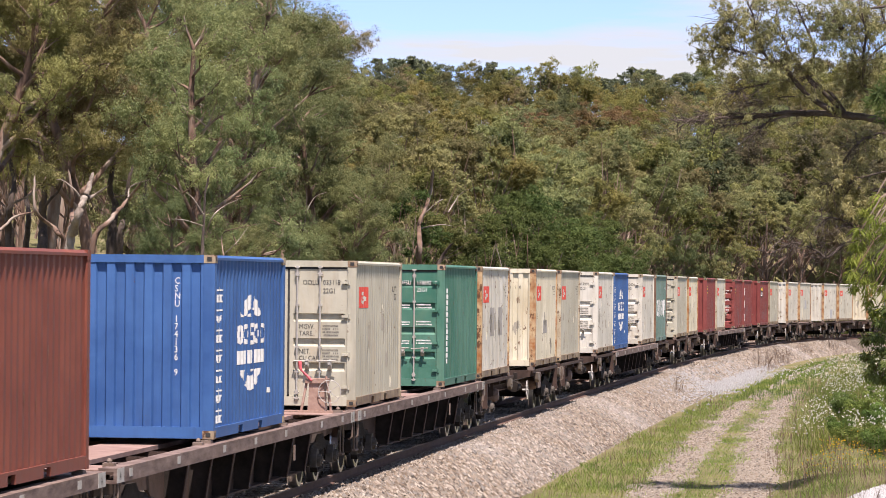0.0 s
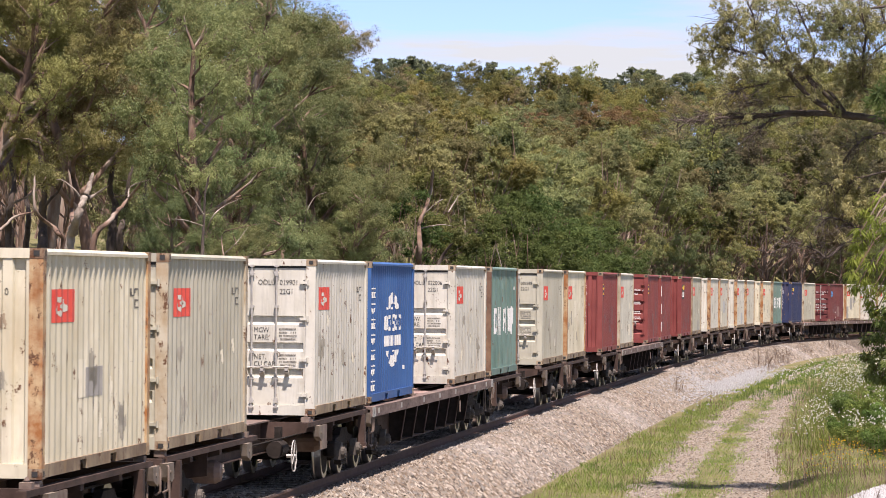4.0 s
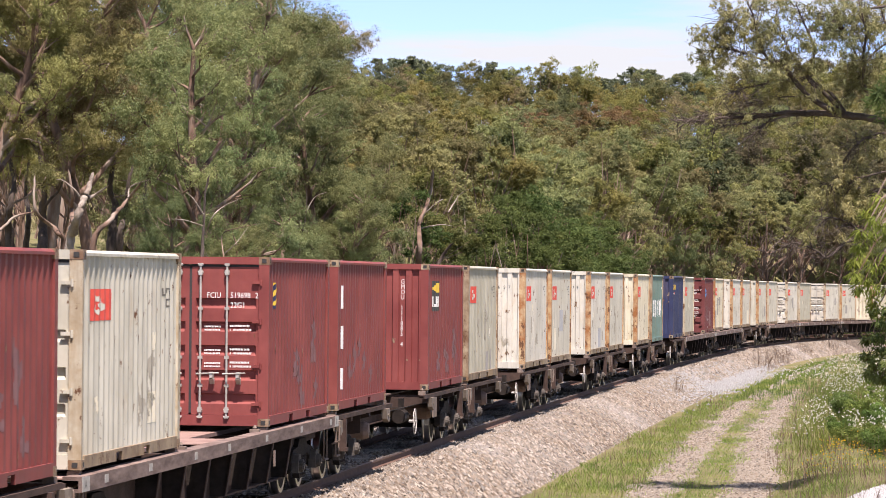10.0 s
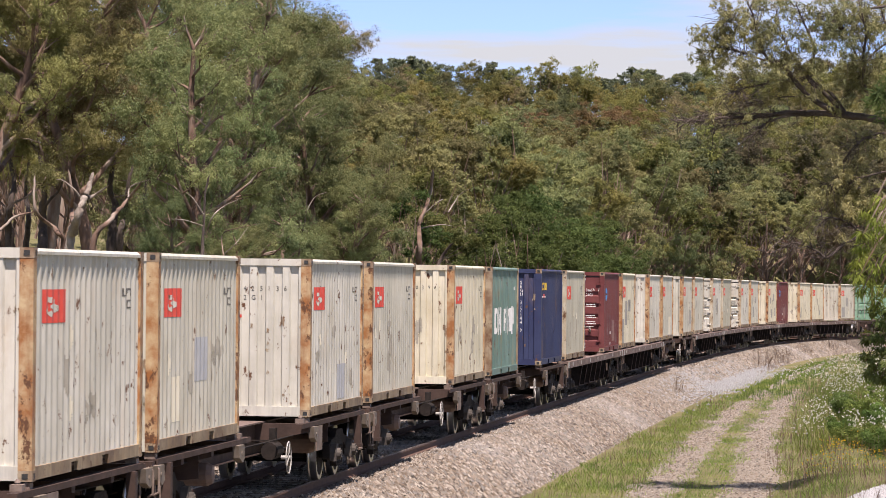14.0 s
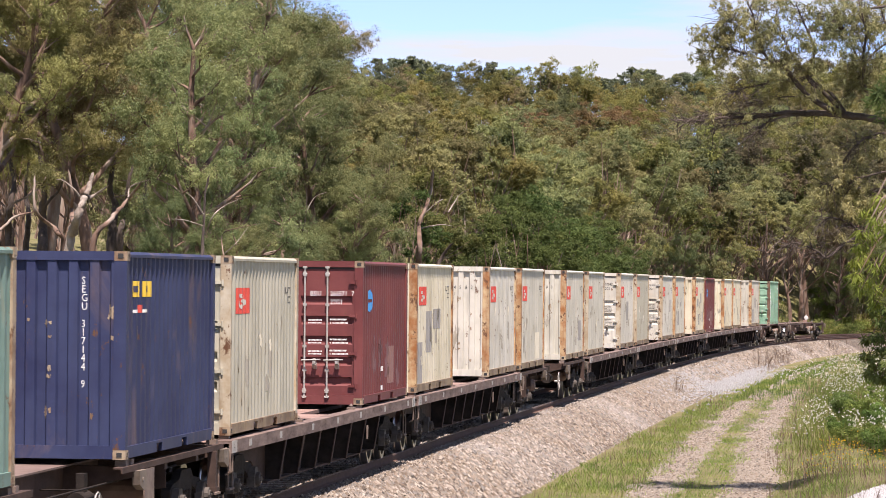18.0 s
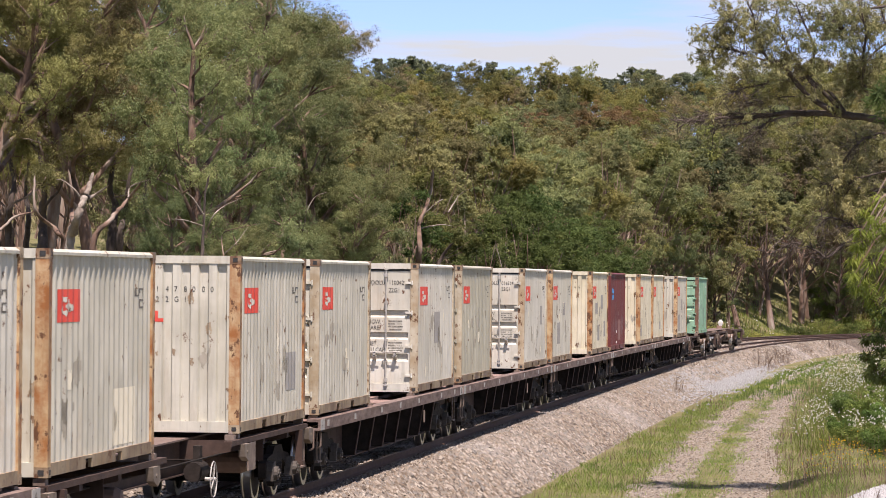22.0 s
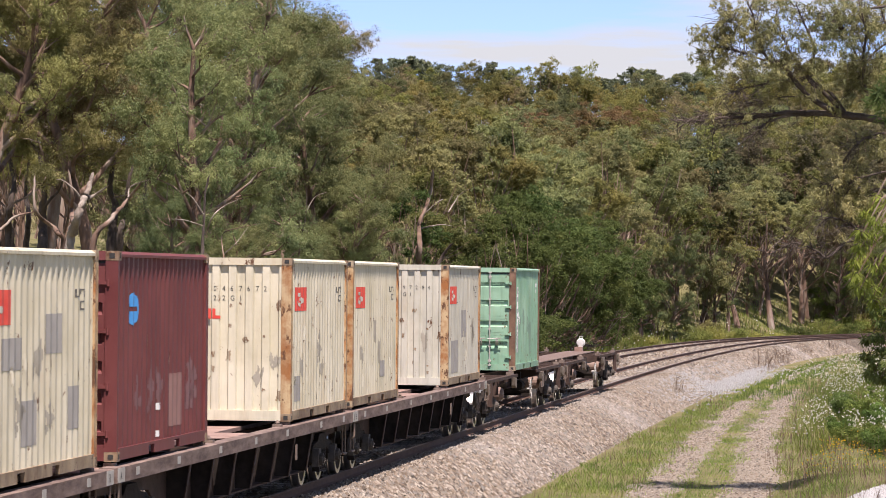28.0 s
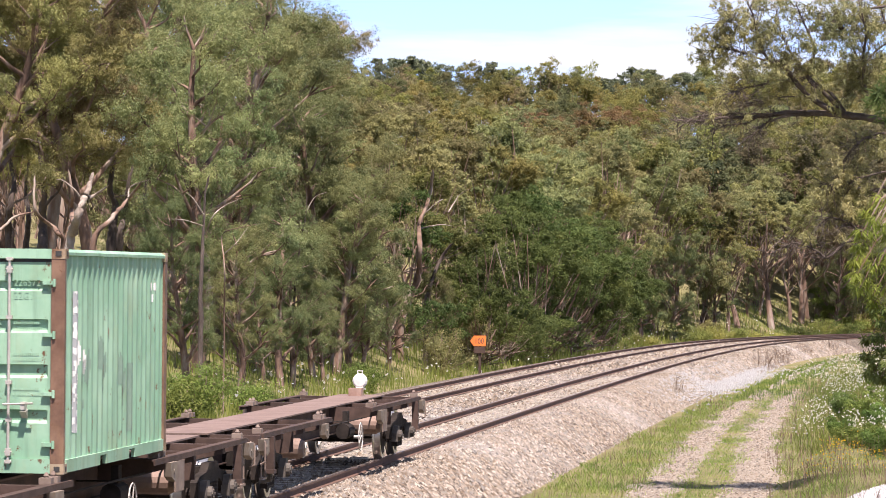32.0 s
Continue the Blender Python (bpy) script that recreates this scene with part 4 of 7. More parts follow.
def bogie(wagon, x):
    def bolster(bm):
        box(bm, -0.24, 0.24, -1.02, 1.02, 0.56, 0.80)
        box(bm, -0.16, 0.16, -0.35, 0.35, 0.80, 0.90)
    b = link_part("bogie", cached("bolster", M_UNDER, bolster), wagon)
    b.location = (x, 0, 0)

    def side(bm):
        out = [(-1.15, 0.40), (-1.15, 0.62), (-0.95, 0.70), (-0.5, 0.74), (-0.32, 0.86), (0.32, 0.86), (0.5, 0.74), (0.95, 0.70), (1.15, 0.62), (1.15, 0.40),
               (0.98, 0.36), (0.8, 0.40), (0.68, 0.55), (0.42, 0.62), (0.34, 0.30), (0.32, 0.22), (-0.32, 0.22), (-0.34, 0.30), (-0.42, 0.62), (-0.68, 0.55), (-0.8, 0.40), (-0.98, 0.36)]
        n = len(out)
        lo, hi = [bm.verts.new((px, -1.06, pz)) for px, pz in out], [bm.verts.new((px, -0.94, pz)) for px, pz in out]
        bm.faces.new(lo)
        bm.faces.new(hi[::-1])
        for i in range(n):
            bm.faces.new((lo[i], lo[(i + 1) % n], hi[(i + 1) % n], hi[i]))

    def axlebox(bm):
        prism(bm, [(-0.17, 0.34), (0.17, 0.34), (0.17, 0.50), (0.10, 0.64), (-0.10, 0.64), (-0.17, 0.50)], 1, -1.16, -1.04)
        rod(bm, (0, -1.16, 0.46), (0, -1.22, 0.46), 0.105, 12)
        rod(bm, (0, -1.22, 0.46), (0, -1.235, 0.46), 0.07, 8)
        for q in range(3):
            rod(bm, (0.06 * math.cos(q * 2.1), -1.235, 0.46 + 0.06 * math.sin(q * 2.1)), (0.06 * math.cos(q * 2.1), -1.25, 0.46 + 0.06 * math.sin(q * 2.1)), 0.016, 5)

    def spring(bm):
        prof = [(k * 0.0236, 0.07 if k % 2 else 0.052) for k in range(15)]
        lathe(bm, prof, 8, (0, 0, 0))
        for v in bm.verts:
            v.co = Vector((v.co.x, v.co.z, v.co.y))

    def beam(bm):
        box(bm, -0.05, 0.05, -0.92, 0.92, 0.30, 0.42)
        for s in (-1, 1):
            box(bm, -0.08, 0.08, s * GAUGE / 2 - 0.05, s * GAUGE / 2 + 0.05, 0.34, 0.56)
    for s in (1, -1):
        flip = Matrix.Diagonal((1, s, 1, 1))
        link_part("side_frame", cached("side_frame", M_UNDER, side), b).matrix_basis = flip
        for ax in (-0.9, 0.9):
            link_part("axle_box", cached("axle_box", M_AXLEBOX, axlebox), b).matrix_basis = flip @ Matrix.Translation((ax, 0, 0))
        for sx in (-0.19, 0.0, 0.19):
            link_part("spring", cached("spring", M_UNDER, spring), b).location = (sx, -s * 1.02, 0.26)
    for bx in (-0.5, 0.5):
        link_part("brake_beam", cached("brake_beam", M_UNDER, beam), b).location.x = bx
    return b


M_AXLEBOX = simple_mat("grey_axle_box", (0.05, 0.043, 0.038), (0.12, 0.105, 0.092), 6, 0.8, 0.0, 0.3, spec=0.2)
WHEELSETS = []


def wagon_common(w, length, bog, slots):
    half = length / 2
    for bx in (-bog, bog):
        bogie(w, bx)
        for ax in (-0.9, 0.9):
            WHEELSETS.append(wheelset(w, bx + ax))

    def coupler(bm):
        box(bm, 0, 0.30, -0.09, 0.09, 0.74, 0.92)
        prism(bm, [(0.28, -0.10), (0.50, -0.17), (0.56, -0.05), (0.46, 0.0), (0.56, 0.10), (0.48, 0.17), (0.28, 0.10)], 2, 0.70, 0.97)

    def hose(bm):
        pts = [Vector((0.0, 0, 0.80)), Vector((0.16, 0, 0.78)), Vector((0.26, -0.02, 0.62)), Vector((0.34, -0.02, 0.50)), Vector((0.45, 0, 0.47))]
        for q, k in zip(pts, pts[1:]):
            rod(bm, q, k, 0.024, 7)

    def step_iron(bm):
        rod(bm, (0, 0, 1.05), (0, 0, 0.45), 0.014, 6)
        rod(bm, (0.34, 0, 1.05), (0.34, 0, 0.45), 0.014, 6)
        box(bm, -0.02, 0.36, -0.03, 0.03, 0.43, 0.46)

    def grab(bm):
        for q, k in (((0, 0, 1.06), (0, -0.07, 1.02)), ((0, -0.07, 1.02), (0, -0.07, 0.72)), ((0, -0.07, 0.72), (0, 0, 0.68))):
            rod(bm, q, k, 0.016, 6)

    def lock(bm):
        box(bm, -0.08, 0.08, -0.07, 0.07, 1.13, 1.205)
        rod(bm, (0, 0, 1.20), (0, 0, 1.225), 0.032, 8, 0.025)
        rod(bm, (0, 0, 1.225), (0, 0, 1.265), 0.036, 8, 0.015)
    for s in (1, -1):
        flip = Matrix.Diagonal((s, s, 1, 1)) @ Matrix.Translation((half, 0, 0))
        link_part("coupler", cached("coupler", M_UNDER, coupler), w).matrix_basis = flip
        link_part("air_hose", cached("air_hose", M_HOSE, hose), w, "pale rubber air hose").matrix_basis = flip @ Matrix.Translation((0, s * 0.42, 0.06))
        link_part("step_iron", cached("step_iron", M_PALESTEEL, step_iron), w).matrix_basis = Matrix.Translation((s * (half - 0.62) - 0.17, -1.20, 0))
        link_part("grab_iron", cached("grab_iron", M_PALESTEEL, grab), w).matrix_basis = Matrix.Translation((s * (half - 0.15), -1.24, 0))
    for x in slots:
        for dx in (0.10, CL - 0.10):
            for y in (-1.12, 1.12):
                link_part("twist_lock", cached("twist_lock", M_PALESTEEL, lock), w, "worn steel container lock").location = (x + dx, y, 0)


def plate_box(x0, x1, y0, y1, z0, z1):
    return lambda bm: box(bm, x0, x1, y0, y1, z0, z1)


def flat_wagon(length, slots, letters="AB"):
    """A deck wagon: plated edge sill, deep fish-belly webs with ribs under it."""
    w = thing("flat_wagon", "oxide-brown deck wagon with ribbed fish-belly sides on rails", "railway wagon", "wagons of the train")
    half = length / 2
    key = "%.2f" % length
    link_part("deck", cached("deck" + key, M_DECK, plate_box(-half, half, -0.42, 0.42, 1.07, 1.13)), w)
    for s in (1, -1):
        flip = Matrix.Diagonal((1, s, 1, 1))

        def sill(bm):
            prism(bm, [(-1.33, 0.98), (-1.33, 1.165), (-1.10, 1.165), (-1.10, 1.12), (-1.29, 1.12), (-1.29, 1.02), (-1.16, 1.02), (-1.16, 0.98)], 0, -half, half)
        link_part("side_sill", cached("sill" + key, M_SILL, sill), w).matrix_basis = flip

        def belly(bm):
            pts = [(-half + 0.3, 1.0), (-half + 0.3, 0.80), (-half + 3.6, 0.70), (-half + 4.4, 0.34), (half - 4.4, 0.34), (half - 3.6, 0.70), (half - 0.3, 0.80), (half - 0.3, 1.0)]
            lo, hi = [bm.verts.new((px, -0.98, pz)) for px, pz in pts], [bm.verts.new((px, -0.93, pz)) for px, pz in pts]
            n = len(pts)
            bm.faces.new(lo)
            bm.faces.new(hi[::-1])
            for i in range(n):
                bm.faces.new((lo[i], lo[(i + 1) % n], hi[(i + 1) % n], hi[i]))
            box(bm, -half + 4.4, half - 4.4, -1.10, -0.84, 0.32, 0.345)
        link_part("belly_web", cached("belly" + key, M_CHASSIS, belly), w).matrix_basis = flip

        def rib(bm):
            prism(bm, [(-0.98, 0.36), (-1.20, 0.36), (-1.30, 0.98), (-0.98, 0.98)], 0, -0.02, 0.02)

        def rib_flange(bm):
            prism(bm, [(-1.20, 0.36), (-1.215, 0.36), (-1.313, 0.98), (-1.298, 0.98)], 0, -0.06, 0.06)
        n = int((length - 8.6) / 1.75)
        for i in range(n + 1):
            r = link_part("rib", cached("rib", M_UNDER, rib), w)
            r.matrix_basis = flip @ Matrix.Translation((-(n * 1.75) / 2 + i * 1.75, 0, 0))
            link_part("rib_flange", cached("rib_flange", M_CHASSIS, rib_flange), r)
    for i in range(int(length / 1.5)):
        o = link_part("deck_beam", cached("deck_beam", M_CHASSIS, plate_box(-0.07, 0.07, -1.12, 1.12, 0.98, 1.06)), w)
        o.location.x = -half + 0.5 + i * 1.5
    # plates over the ends and beside the boxes
    for x0, x1 in ((-half, -half + 1.1), (half - 1.1, half), (-0.9, 0.9)):
        o = link_part("deck_plate", cached("deck_plate%.2f" % (x1 - x0), M_DECK, plate_box(0, x1 - x0, -1.11, 1.11, 1.131, 1.145)), w)
        o.location.x = x0
    # worn white squares along the sill
    rng = random.Random(int(length * 100) + len(w.name) + int(slots[0] * 7))
    for i in range(7):
        o = link_part("sill_mark", cached("sill_mark", M_HOSE, plate_box(-0.10, 0.10, -1.334, -1.329, 1.03, 1.13)), w, "pale painted square")
        o.location.x = -half + 1.2 + i * (length - 2.4) / 6 + rng.uniform(-0.4, 0.4)
    for x, ch in ((-half + 0.02, letters[0]), (half - 0.42, letters[1])):
        o = link_part("end_plate", cached("end_plate", M_HOSE, plate_box(0, 0.40, -1.336, -1.330, 0.985, 1.16)), w, "pale end plate with a letter")
        o.location.x = x
        k = link_part("letter", text_mesh("letter", ch, 0.15, M_BLACK), o)
        k.matrix_basis = Matrix(((1, 0, 0, 0.12), (0, 0, -1, -1.340), (0, 1, 0, 1.02), (0, 0, 0, 1)))

    def tank(bm):
        rod(bm, (0, -0.55, 0.62), (0.9, -0.55, 0.62), 0.17, 12)
    link_part("air_reservoir", cached("air_reservoir", M_UNDER, tank), w).location.x = -half + 3.5
    link_part("label_plate", cached("label_plate", M_PALESTEEL, plate_box(-0.05, 0.05, -1.335, -1.315, 0.62, 0.86)), w, "small worn data plate").location.x = half * 0.35
    wagon_common(w, length, half - 2.15, slots)
    return w


def brake_wheel(bm):
    n = 16
    for i in range(n):
        q, k = 2 * math.pi * i / n, 2 * math.pi * (i + 1) / n
        rod(bm, (0.25 * math.cos(q), 0, 0.25 * math.sin(q)), (0.25 * math.cos(k), 0, 0.25 * math.sin(k)), 0.010, 5)
    for i in range(5):
        q = 2 * math.pi * i / 5
        rod(bm, (0, 0, 0), (0.25 * math.cos(q), 0, 0.25 * math.sin(q)), 0.008, 5)
    rod(bm, (0, -0.03, 0), (0, 0.12, 0), 0.03, 8)


def skeletal_wagon(length, slots):
    """A skeletal wagon: centre sill and cross-beams only, edge angles along the sides."""
    w = thing("skeletal_wagon", "rusty brown skeletal container wagon with open frame on rails", "railway wagon", "wagons of the train")
    half = length / 2
    key = "%.2f" % length

    def spine(bm):
        for y in (-0.30, 0.30):
            box(bm, -half, half, y - 0.03, y + 0.03, 0.62, 1.12)
        box(bm, -half, half, -0.40, 0.40, 0.60, 0.62)
    # sides in the shade-darkened chassis brown, top plate in a lighter tan
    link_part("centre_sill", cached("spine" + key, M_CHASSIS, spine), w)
    link_part("spine_plate", cached("spine_plate" + key, M_DECKTAN, plate_box(-half, half, -0.46, 0.46, 1.12, 1.145)), w, "dusty brown spine plate")
    for s in (1, -1):
        flip = Matrix.Diagonal((1, s, 1, 1))

        def edge(bm):
            prism(bm, [(-1.24, 1.06), (-1.24, 1.135), (-1.12, 1.135), (-1.12, 1.115), (-1.22, 1.115), (-1.22, 1.06)], 0, 2.4, length / 2 - 0.4)
        for e in (1, -1):
            link_part("edge_beam", cached("edge" + key, M_CHASSIS, edge), w).matrix_basis = Matrix.Diagonal((e, s, 1, 1))

        def gusset(bm):
            prism(bm, [(-1.12, 0.70), (-1.12, 1.08), (-0.42, 1.08), (-0.42, 0.62)], 0, -0.015, 0.015)
        for x in (-half + 3.9, half - 3.9):
            link_part("gusset", cached("gusset", M_CHASSIS, gusset), w).matrix_basis = Matrix.Translation((x, 0, 0)) @ flip

        def bracket(bm):
            prism(bm, [(-0.22, 1.06), (0.22, 1.06), (0.26, 0.86), (0.10, 0.80), (-0.18, 0.88)], 1, -1.30, -1.20)
            rod(bm, (0.0, -1.31, 0.94), (0.0, -1.19, 0.94), 0.03, 8)

        def leg(bm):
            box(bm, -0.07, 0.07, -1.29, -1.17, 0.52, 1.06)
            box(bm, -0.10, 0.10, -1.31, -1.16, 0.50, 0.56)
        for x in (-half + 0.35, -half + 6.3, half - 6.3, half - 0.35):
            link_part("lock_bracket", cached("lock_bracket", M_TANSTEEL, bracket), w, "pale steel lock bracket").matrix_basis = Matrix.Translation((x, 0, 0)) @ flip
        for x in (-half + 1.1, half - 1.1):
            link_part("bolster_leg", cached("bolster_leg", M_CHASSIS, leg), w).matrix_basis = Matrix.Translation((x, 0, 0)) @ flip

    def cross(bm):
        prism(bm, [(-1.22, 0.98), (-0.4, 0.80), (0.4, 0.80), (1.22, 0.98), (1.22, 1.115), (-1.22, 1.115)], 0, -0.09, 0.09)
    for x in (-half + 0.25, -half + 2.2, -half + 4.4, -half + 6.45, -half / 3, half / 3, half - 6.45, half - 4.4, half - 2.2, half - 0.25):
        link_part("cross_beam", cached("cross_beam", M_CHASSIS, cross), w).location.x = x

    def tank(bm):
        lathe(bm, [(-0.42, 0.02), (-0.40, 0.13), (-0.32, 0.17), (0.32, 0.17), (0.40, 0.13), (0.42, 0.02)], 14, (0, 0, 0))
    o = link_part("air_reservoir", cached("tank", M_BALL, tank), w, "brown rounded air reservoir")
    o.location = (half - 5.3, -0.72, 0.74)
    o = link_part("air_reservoir", cached("tank", M_BALL, tank), w, "brown rounded air reservoir")
    o.location = (-half + 5.0, -0.72, 0.70)

    def cylinder(bm):
        rod(bm, (-0.35, 0, 0), (0.25, 0, 0), 0.14, 12)
        rod(bm, (0.25, 0, 0), (0.75, 0, 0), 0.025, 6)
        box(bm, -0.10, 0.10, -0.05, 0.05, 0, 0.36)
        rod(bm, (0.75, -0.10, 0.0), (0.75, 0.25, -0.02), 0.03, 6)
    link_part("brake_cylinder", cached("brake_cylinder", M_UNDER, cylinder), w).location = (half - 7.6, -0.80, 0.72)

    def pipes(bm):
        rod(bm, (-half + 0.3, -0.95, 0.92), (half - 0.3, -0.95, 0.92), 0.016, 6)
        for i in range(6):
            x = -half + 3.2 + i * (length - 6.4) / 5
            rod(bm, (x, -0.95, 0.92), (x + 0.25, -0.40, 0.90), 0.012, 5)
    link_part("brake_pipe", cached("brake_pipe" + key, M_UNDER, pipes), w)
    o = link_part("hand_brake_wheel", cached("brake_wheel", M_HOSE, brake_wheel), w, "pale spoked hand brake wheel")
    o.location = (half - 8.6, -1.22, 0.66)
    link_part("data_plate", cached("data_plate", M_PALESTEEL, plate_box(-0.30, 0.30, -1.245, -1.225, 0.64, 1.05)), w, "grey-brown data plate").location.x = half - 5.6
    wagon_common(w, length, half - 2.15, slots)
    return w


M_BALL = simple_mat("brown_reservoir", (0.14, 0.09, 0.07), (0.22, 0.15, 0.12), 5, 0.7)


def brake_stand(w, x):
    """Hand brake stand on the deck with its wheel and a pink lever."""
    def stand(bm):
        prism(bm, [(-0.20, 1.13), (0.20, 1.13), (0.16, 1.80), (-0.16, 1.80)], 0, -0.16, 0.16)
        box(bm, -0.20, 0.20, -0.24, 0.24, 1.80, 1.90)
        for s in (-1, 1):
            rod(bm, (-0.18, s * 0.34, 1.14), (-0.10, s * 0.2, 1.95), 0.03, 6)
        box(bm, -0.22, -0.16, -0.40, 0.40, 1.13, 1.20)
    o = link_part("brake_stand", cached("brake_stand", M_STAND, stand), w, "rusty red-brown hand brake stand")
    o.location = (x + 0.27, -0.70, 0.22)
    o.scale = (0.8, 0.8, 0.8)
    k = link_part("stand_wheel", cached("brake_wheel", M_HOSE, brake_wheel), o)
    k.matrix_basis = Matrix.Translation((-0.22, -0.30, 1.62)) @ pose(0, 0, 0, 0, 0, 90)
    k = link_part("lever", cached("lever", M_PINK, lambda bm: (rod(bm, (-0.2, 0.10, 1.86), (-0.24, 0.34, 2.10), 0.028, 6), rod(bm, (-0.24, 0.34, 2.10), (-0.26, 0.36, 2.28), 0.04, 6))), o, "pink-red lever")


def tail_marker(w, x):
    """White end-of-train marker on its brown box."""
    o = link_part("marker_box", cached("marker_box", M_STAND, plate_box(-0.16, 0.16, -0.13, 0.13, 1.14, 1.30)), w, "brown steel box")
    o.location.x = x
    def dome(bm):
        n = 14
        lathe(bm, [(-0.10, 0.02), (-0.09, 0.17), (-0.04, 0.22), (0.04, 0.22), (0.09, 0.17), (0.10, 0.02)], n, (0, 0, 0))
        for v in bm.verts:
            v.co = Vector((v.co.y, v.co.x, v.co.z))
        box(bm, -0.08, 0.08, -0.11, 0.11, -0.26, -0.10)
        for s in (-1, 1):
            box(bm, -0.03, 0.03, s * 0.07 - 0.015, s * 0.07 + 0.015, 0.20, 0.30)
        box(bm, -0.03, 0.03, -0.085, 0.085, 0.285, 0.31)
        bmesh.ops.recalc_face_normals(bm, faces=bm.faces)
    k = link_part("tail_marker", cached("tail_marker", M_MARKER, dome), w, "white plastic end-of-train marker")
    k.location = (x + 0.2, -0.05, 1.44)
    k.scale = (0.68, 0.68, 0.68)


M_MARKER = simple_mat("white_plastic", (0.46, 0.46, 0.44), (0.58, 0.58, 0.56), 4, 0.5)


# ---------------------------------------------------------------- the train
# wagon: kind, place of its first box, its boxes (place, colour, doors, posts)
R, B = M_RUSTPOST, M_BROWNPOST
TRAIN = [
    ("flat", -217.9, [(-203.7, "brick", None, None)]),
    ("flat", -196.1, [(-189.52, "blue", None, None)]),
    ("flat", -175.75, [(-175.75, "olive", DOOR3, None), (-162.91, "green", DOOR_G, None)]),
    ("skel", -155.9, [(-155.9, "chalk", None, R), (-143.4, "ivory", None, R)]),
    ("skel", -136.2, [(-136.2, "olive", DOOR3, B), (-123.7, "chalk", DOOR3, None)]),
    ("flat", -117.2, [(-117.2, "blue", DOOR3, None), (-104.35, "chalk", DOOR3, None)]),
    ("skel", -97.25, [(-97.25, "teal", DOOR_G, B), (-84.83, "olive", DOOR3, None)]),
    ("skel", -77.5, [(-77.5, "ivory", None, R), (-65.3, "red", None, None)]),
    ("flat", -57.95, [(-57.95, "cream", DOOR3, B), (-44.85, "red", DOOR5, None)]),
    ("skel", -37.8, [(-37.8, "red", None, None), (-25.5, "red", None, None)]),
    ("skel", -18.4, [(-18.4, "olive", None, B), (-5.96, "chalk", None, R)]),
    ("skel", 1.08, [(1.08, "cream", None, R), (13.7, "chalk", None, R)]),
    ("skel", 20.9, [(20.9, "cream", None, R), (33.4, "ivory", None, R)]),
    ("skel", 40.8, [(40.8, "teal", None, B), (52.7, "navy", None, None)]),
    ("flat", 60.03, [(60.03, "olive", DOOR3, B), (73.34, "maroon", DOOR5, None)]),
    ("flat", 80.82, [(80.82, "ivory", None, R), (93.86, "chalk", None, R)]),
    ("skel", 101.18, [(101.18, "cream", None, R), (113.52, "cream", None, R)]),
    ("flat", 121.0, [(121.0, "cream", DOOR3, B), (133.76, "chalk", DOOR3, B)]),
    ("flat", 141.19, [(141.19, "olive", DOOR3, B), (154.7, "chalk", DOOR3, B)]),
    ("flat", 162.23, [(162.23, "cream", None, R), (175.2, "ivory", None, R)]),
    ("flat", 182.4, [(182.4, "maroon", DOOR5, None), (195.6, "ivory", None, R)]),
    ("flat", 202.3, [(202.3, "ivory", None, R), (216.2, "cream", None, R)]),
    ("skel", 223.6, [(230.0, "mint", DOOR_G, B)]),
    ("skel", 243.6, []),
]
WORDS = {"cream": "cream", "ivory": "ivory", "chalk": "chalky white", "olive": "dull olive", "blue": "blue", "navy": "dark navy blue", "green": "green", "teal": "faded grey-green", "mint": "pale green", "red": "dull red", "brick": "brick red", "maroon": "maroon"}
MOVERS = []       # thing, its s at 16 s, its length, its height over the rail head


def globe_logo(c):
    """White globe of patches, two word bars and a column of glyph blocks on the blue sides."""
    def globe(u, v):
        r, a = math.hypot(u, v), math.atan2(v, u)
        if abs(v) < 0.56 and abs(v + 0.02) < 0.56:
            return False
        cut = math.sin(7 * a + 0.8) > -0.80
        return 0.70 < r < 1.0 and cut or (0.5 < r < 0.62 and math.sin(4 * a) > 0.2)
    for half in (1, -1):
        painted_shape("globe_arc", c, 2.12, 4.15, 0.60, 2.02, lambda u, v: v * half > 0 and globe(u, v), M_WHITE, "white broken arc of a globe", key=str(half))

    def ring(u, v):
        r = max(abs(u), abs(v)) * 0.5 + math.hypot(u, v) * 0.5
        return 0.52 < r < 0.95

    def hook(u, v):
        return abs(v) > 0.62 or u < -0.45 and v > -0.1 or u > 0.45 and v < 0.1 or abs(v) < 0.18
    for i, (x0, w, f) in enumerate(((2.06, 0.40, ring), (2.55, 0.42, ring), (3.03, 0.36, hook), (3.45, 0.40, ring), (3.92, 0.42, ring))):
        painted_shape("word_bar", c, x0, x0 + w, 1.28, 1.60, f, M_WHITE, "white block of a word", key=str(i))
    painted("word_bar", c, [(2.06 + 0.285 * i, 2.06 + 0.285 * i + (0.08 if i in (2, 4) else 0.20), 1.0, 1.20) for i in range(8)], M_WHITE)
    for i in range(7):
        z = 2.02 - i * 0.285

        def glyph(u, v, i=i):
            return abs(v - 0.62) < 0.13 or (i % 3 != 1 and abs(v + 0.1) < 0.12) or abs(u - 0.25 * math.sin(i * 2.0)) < 0.14 or (v < 0 and abs(abs(u) - 0.7 - 0.2 * v) < 0.13) or (i % 2 == 0 and abs(v + 0.85) < 0.12)
        painted_shape("glyph_block", c, 0.30, 0.74, z - 0.10, z + 0.11, glyph, M_WHITE, "white block of a vertical word", key=str(i))
    painted("sticker", c, [(4.62, 4.86, 0.52, 0.60)], M_WHITE)


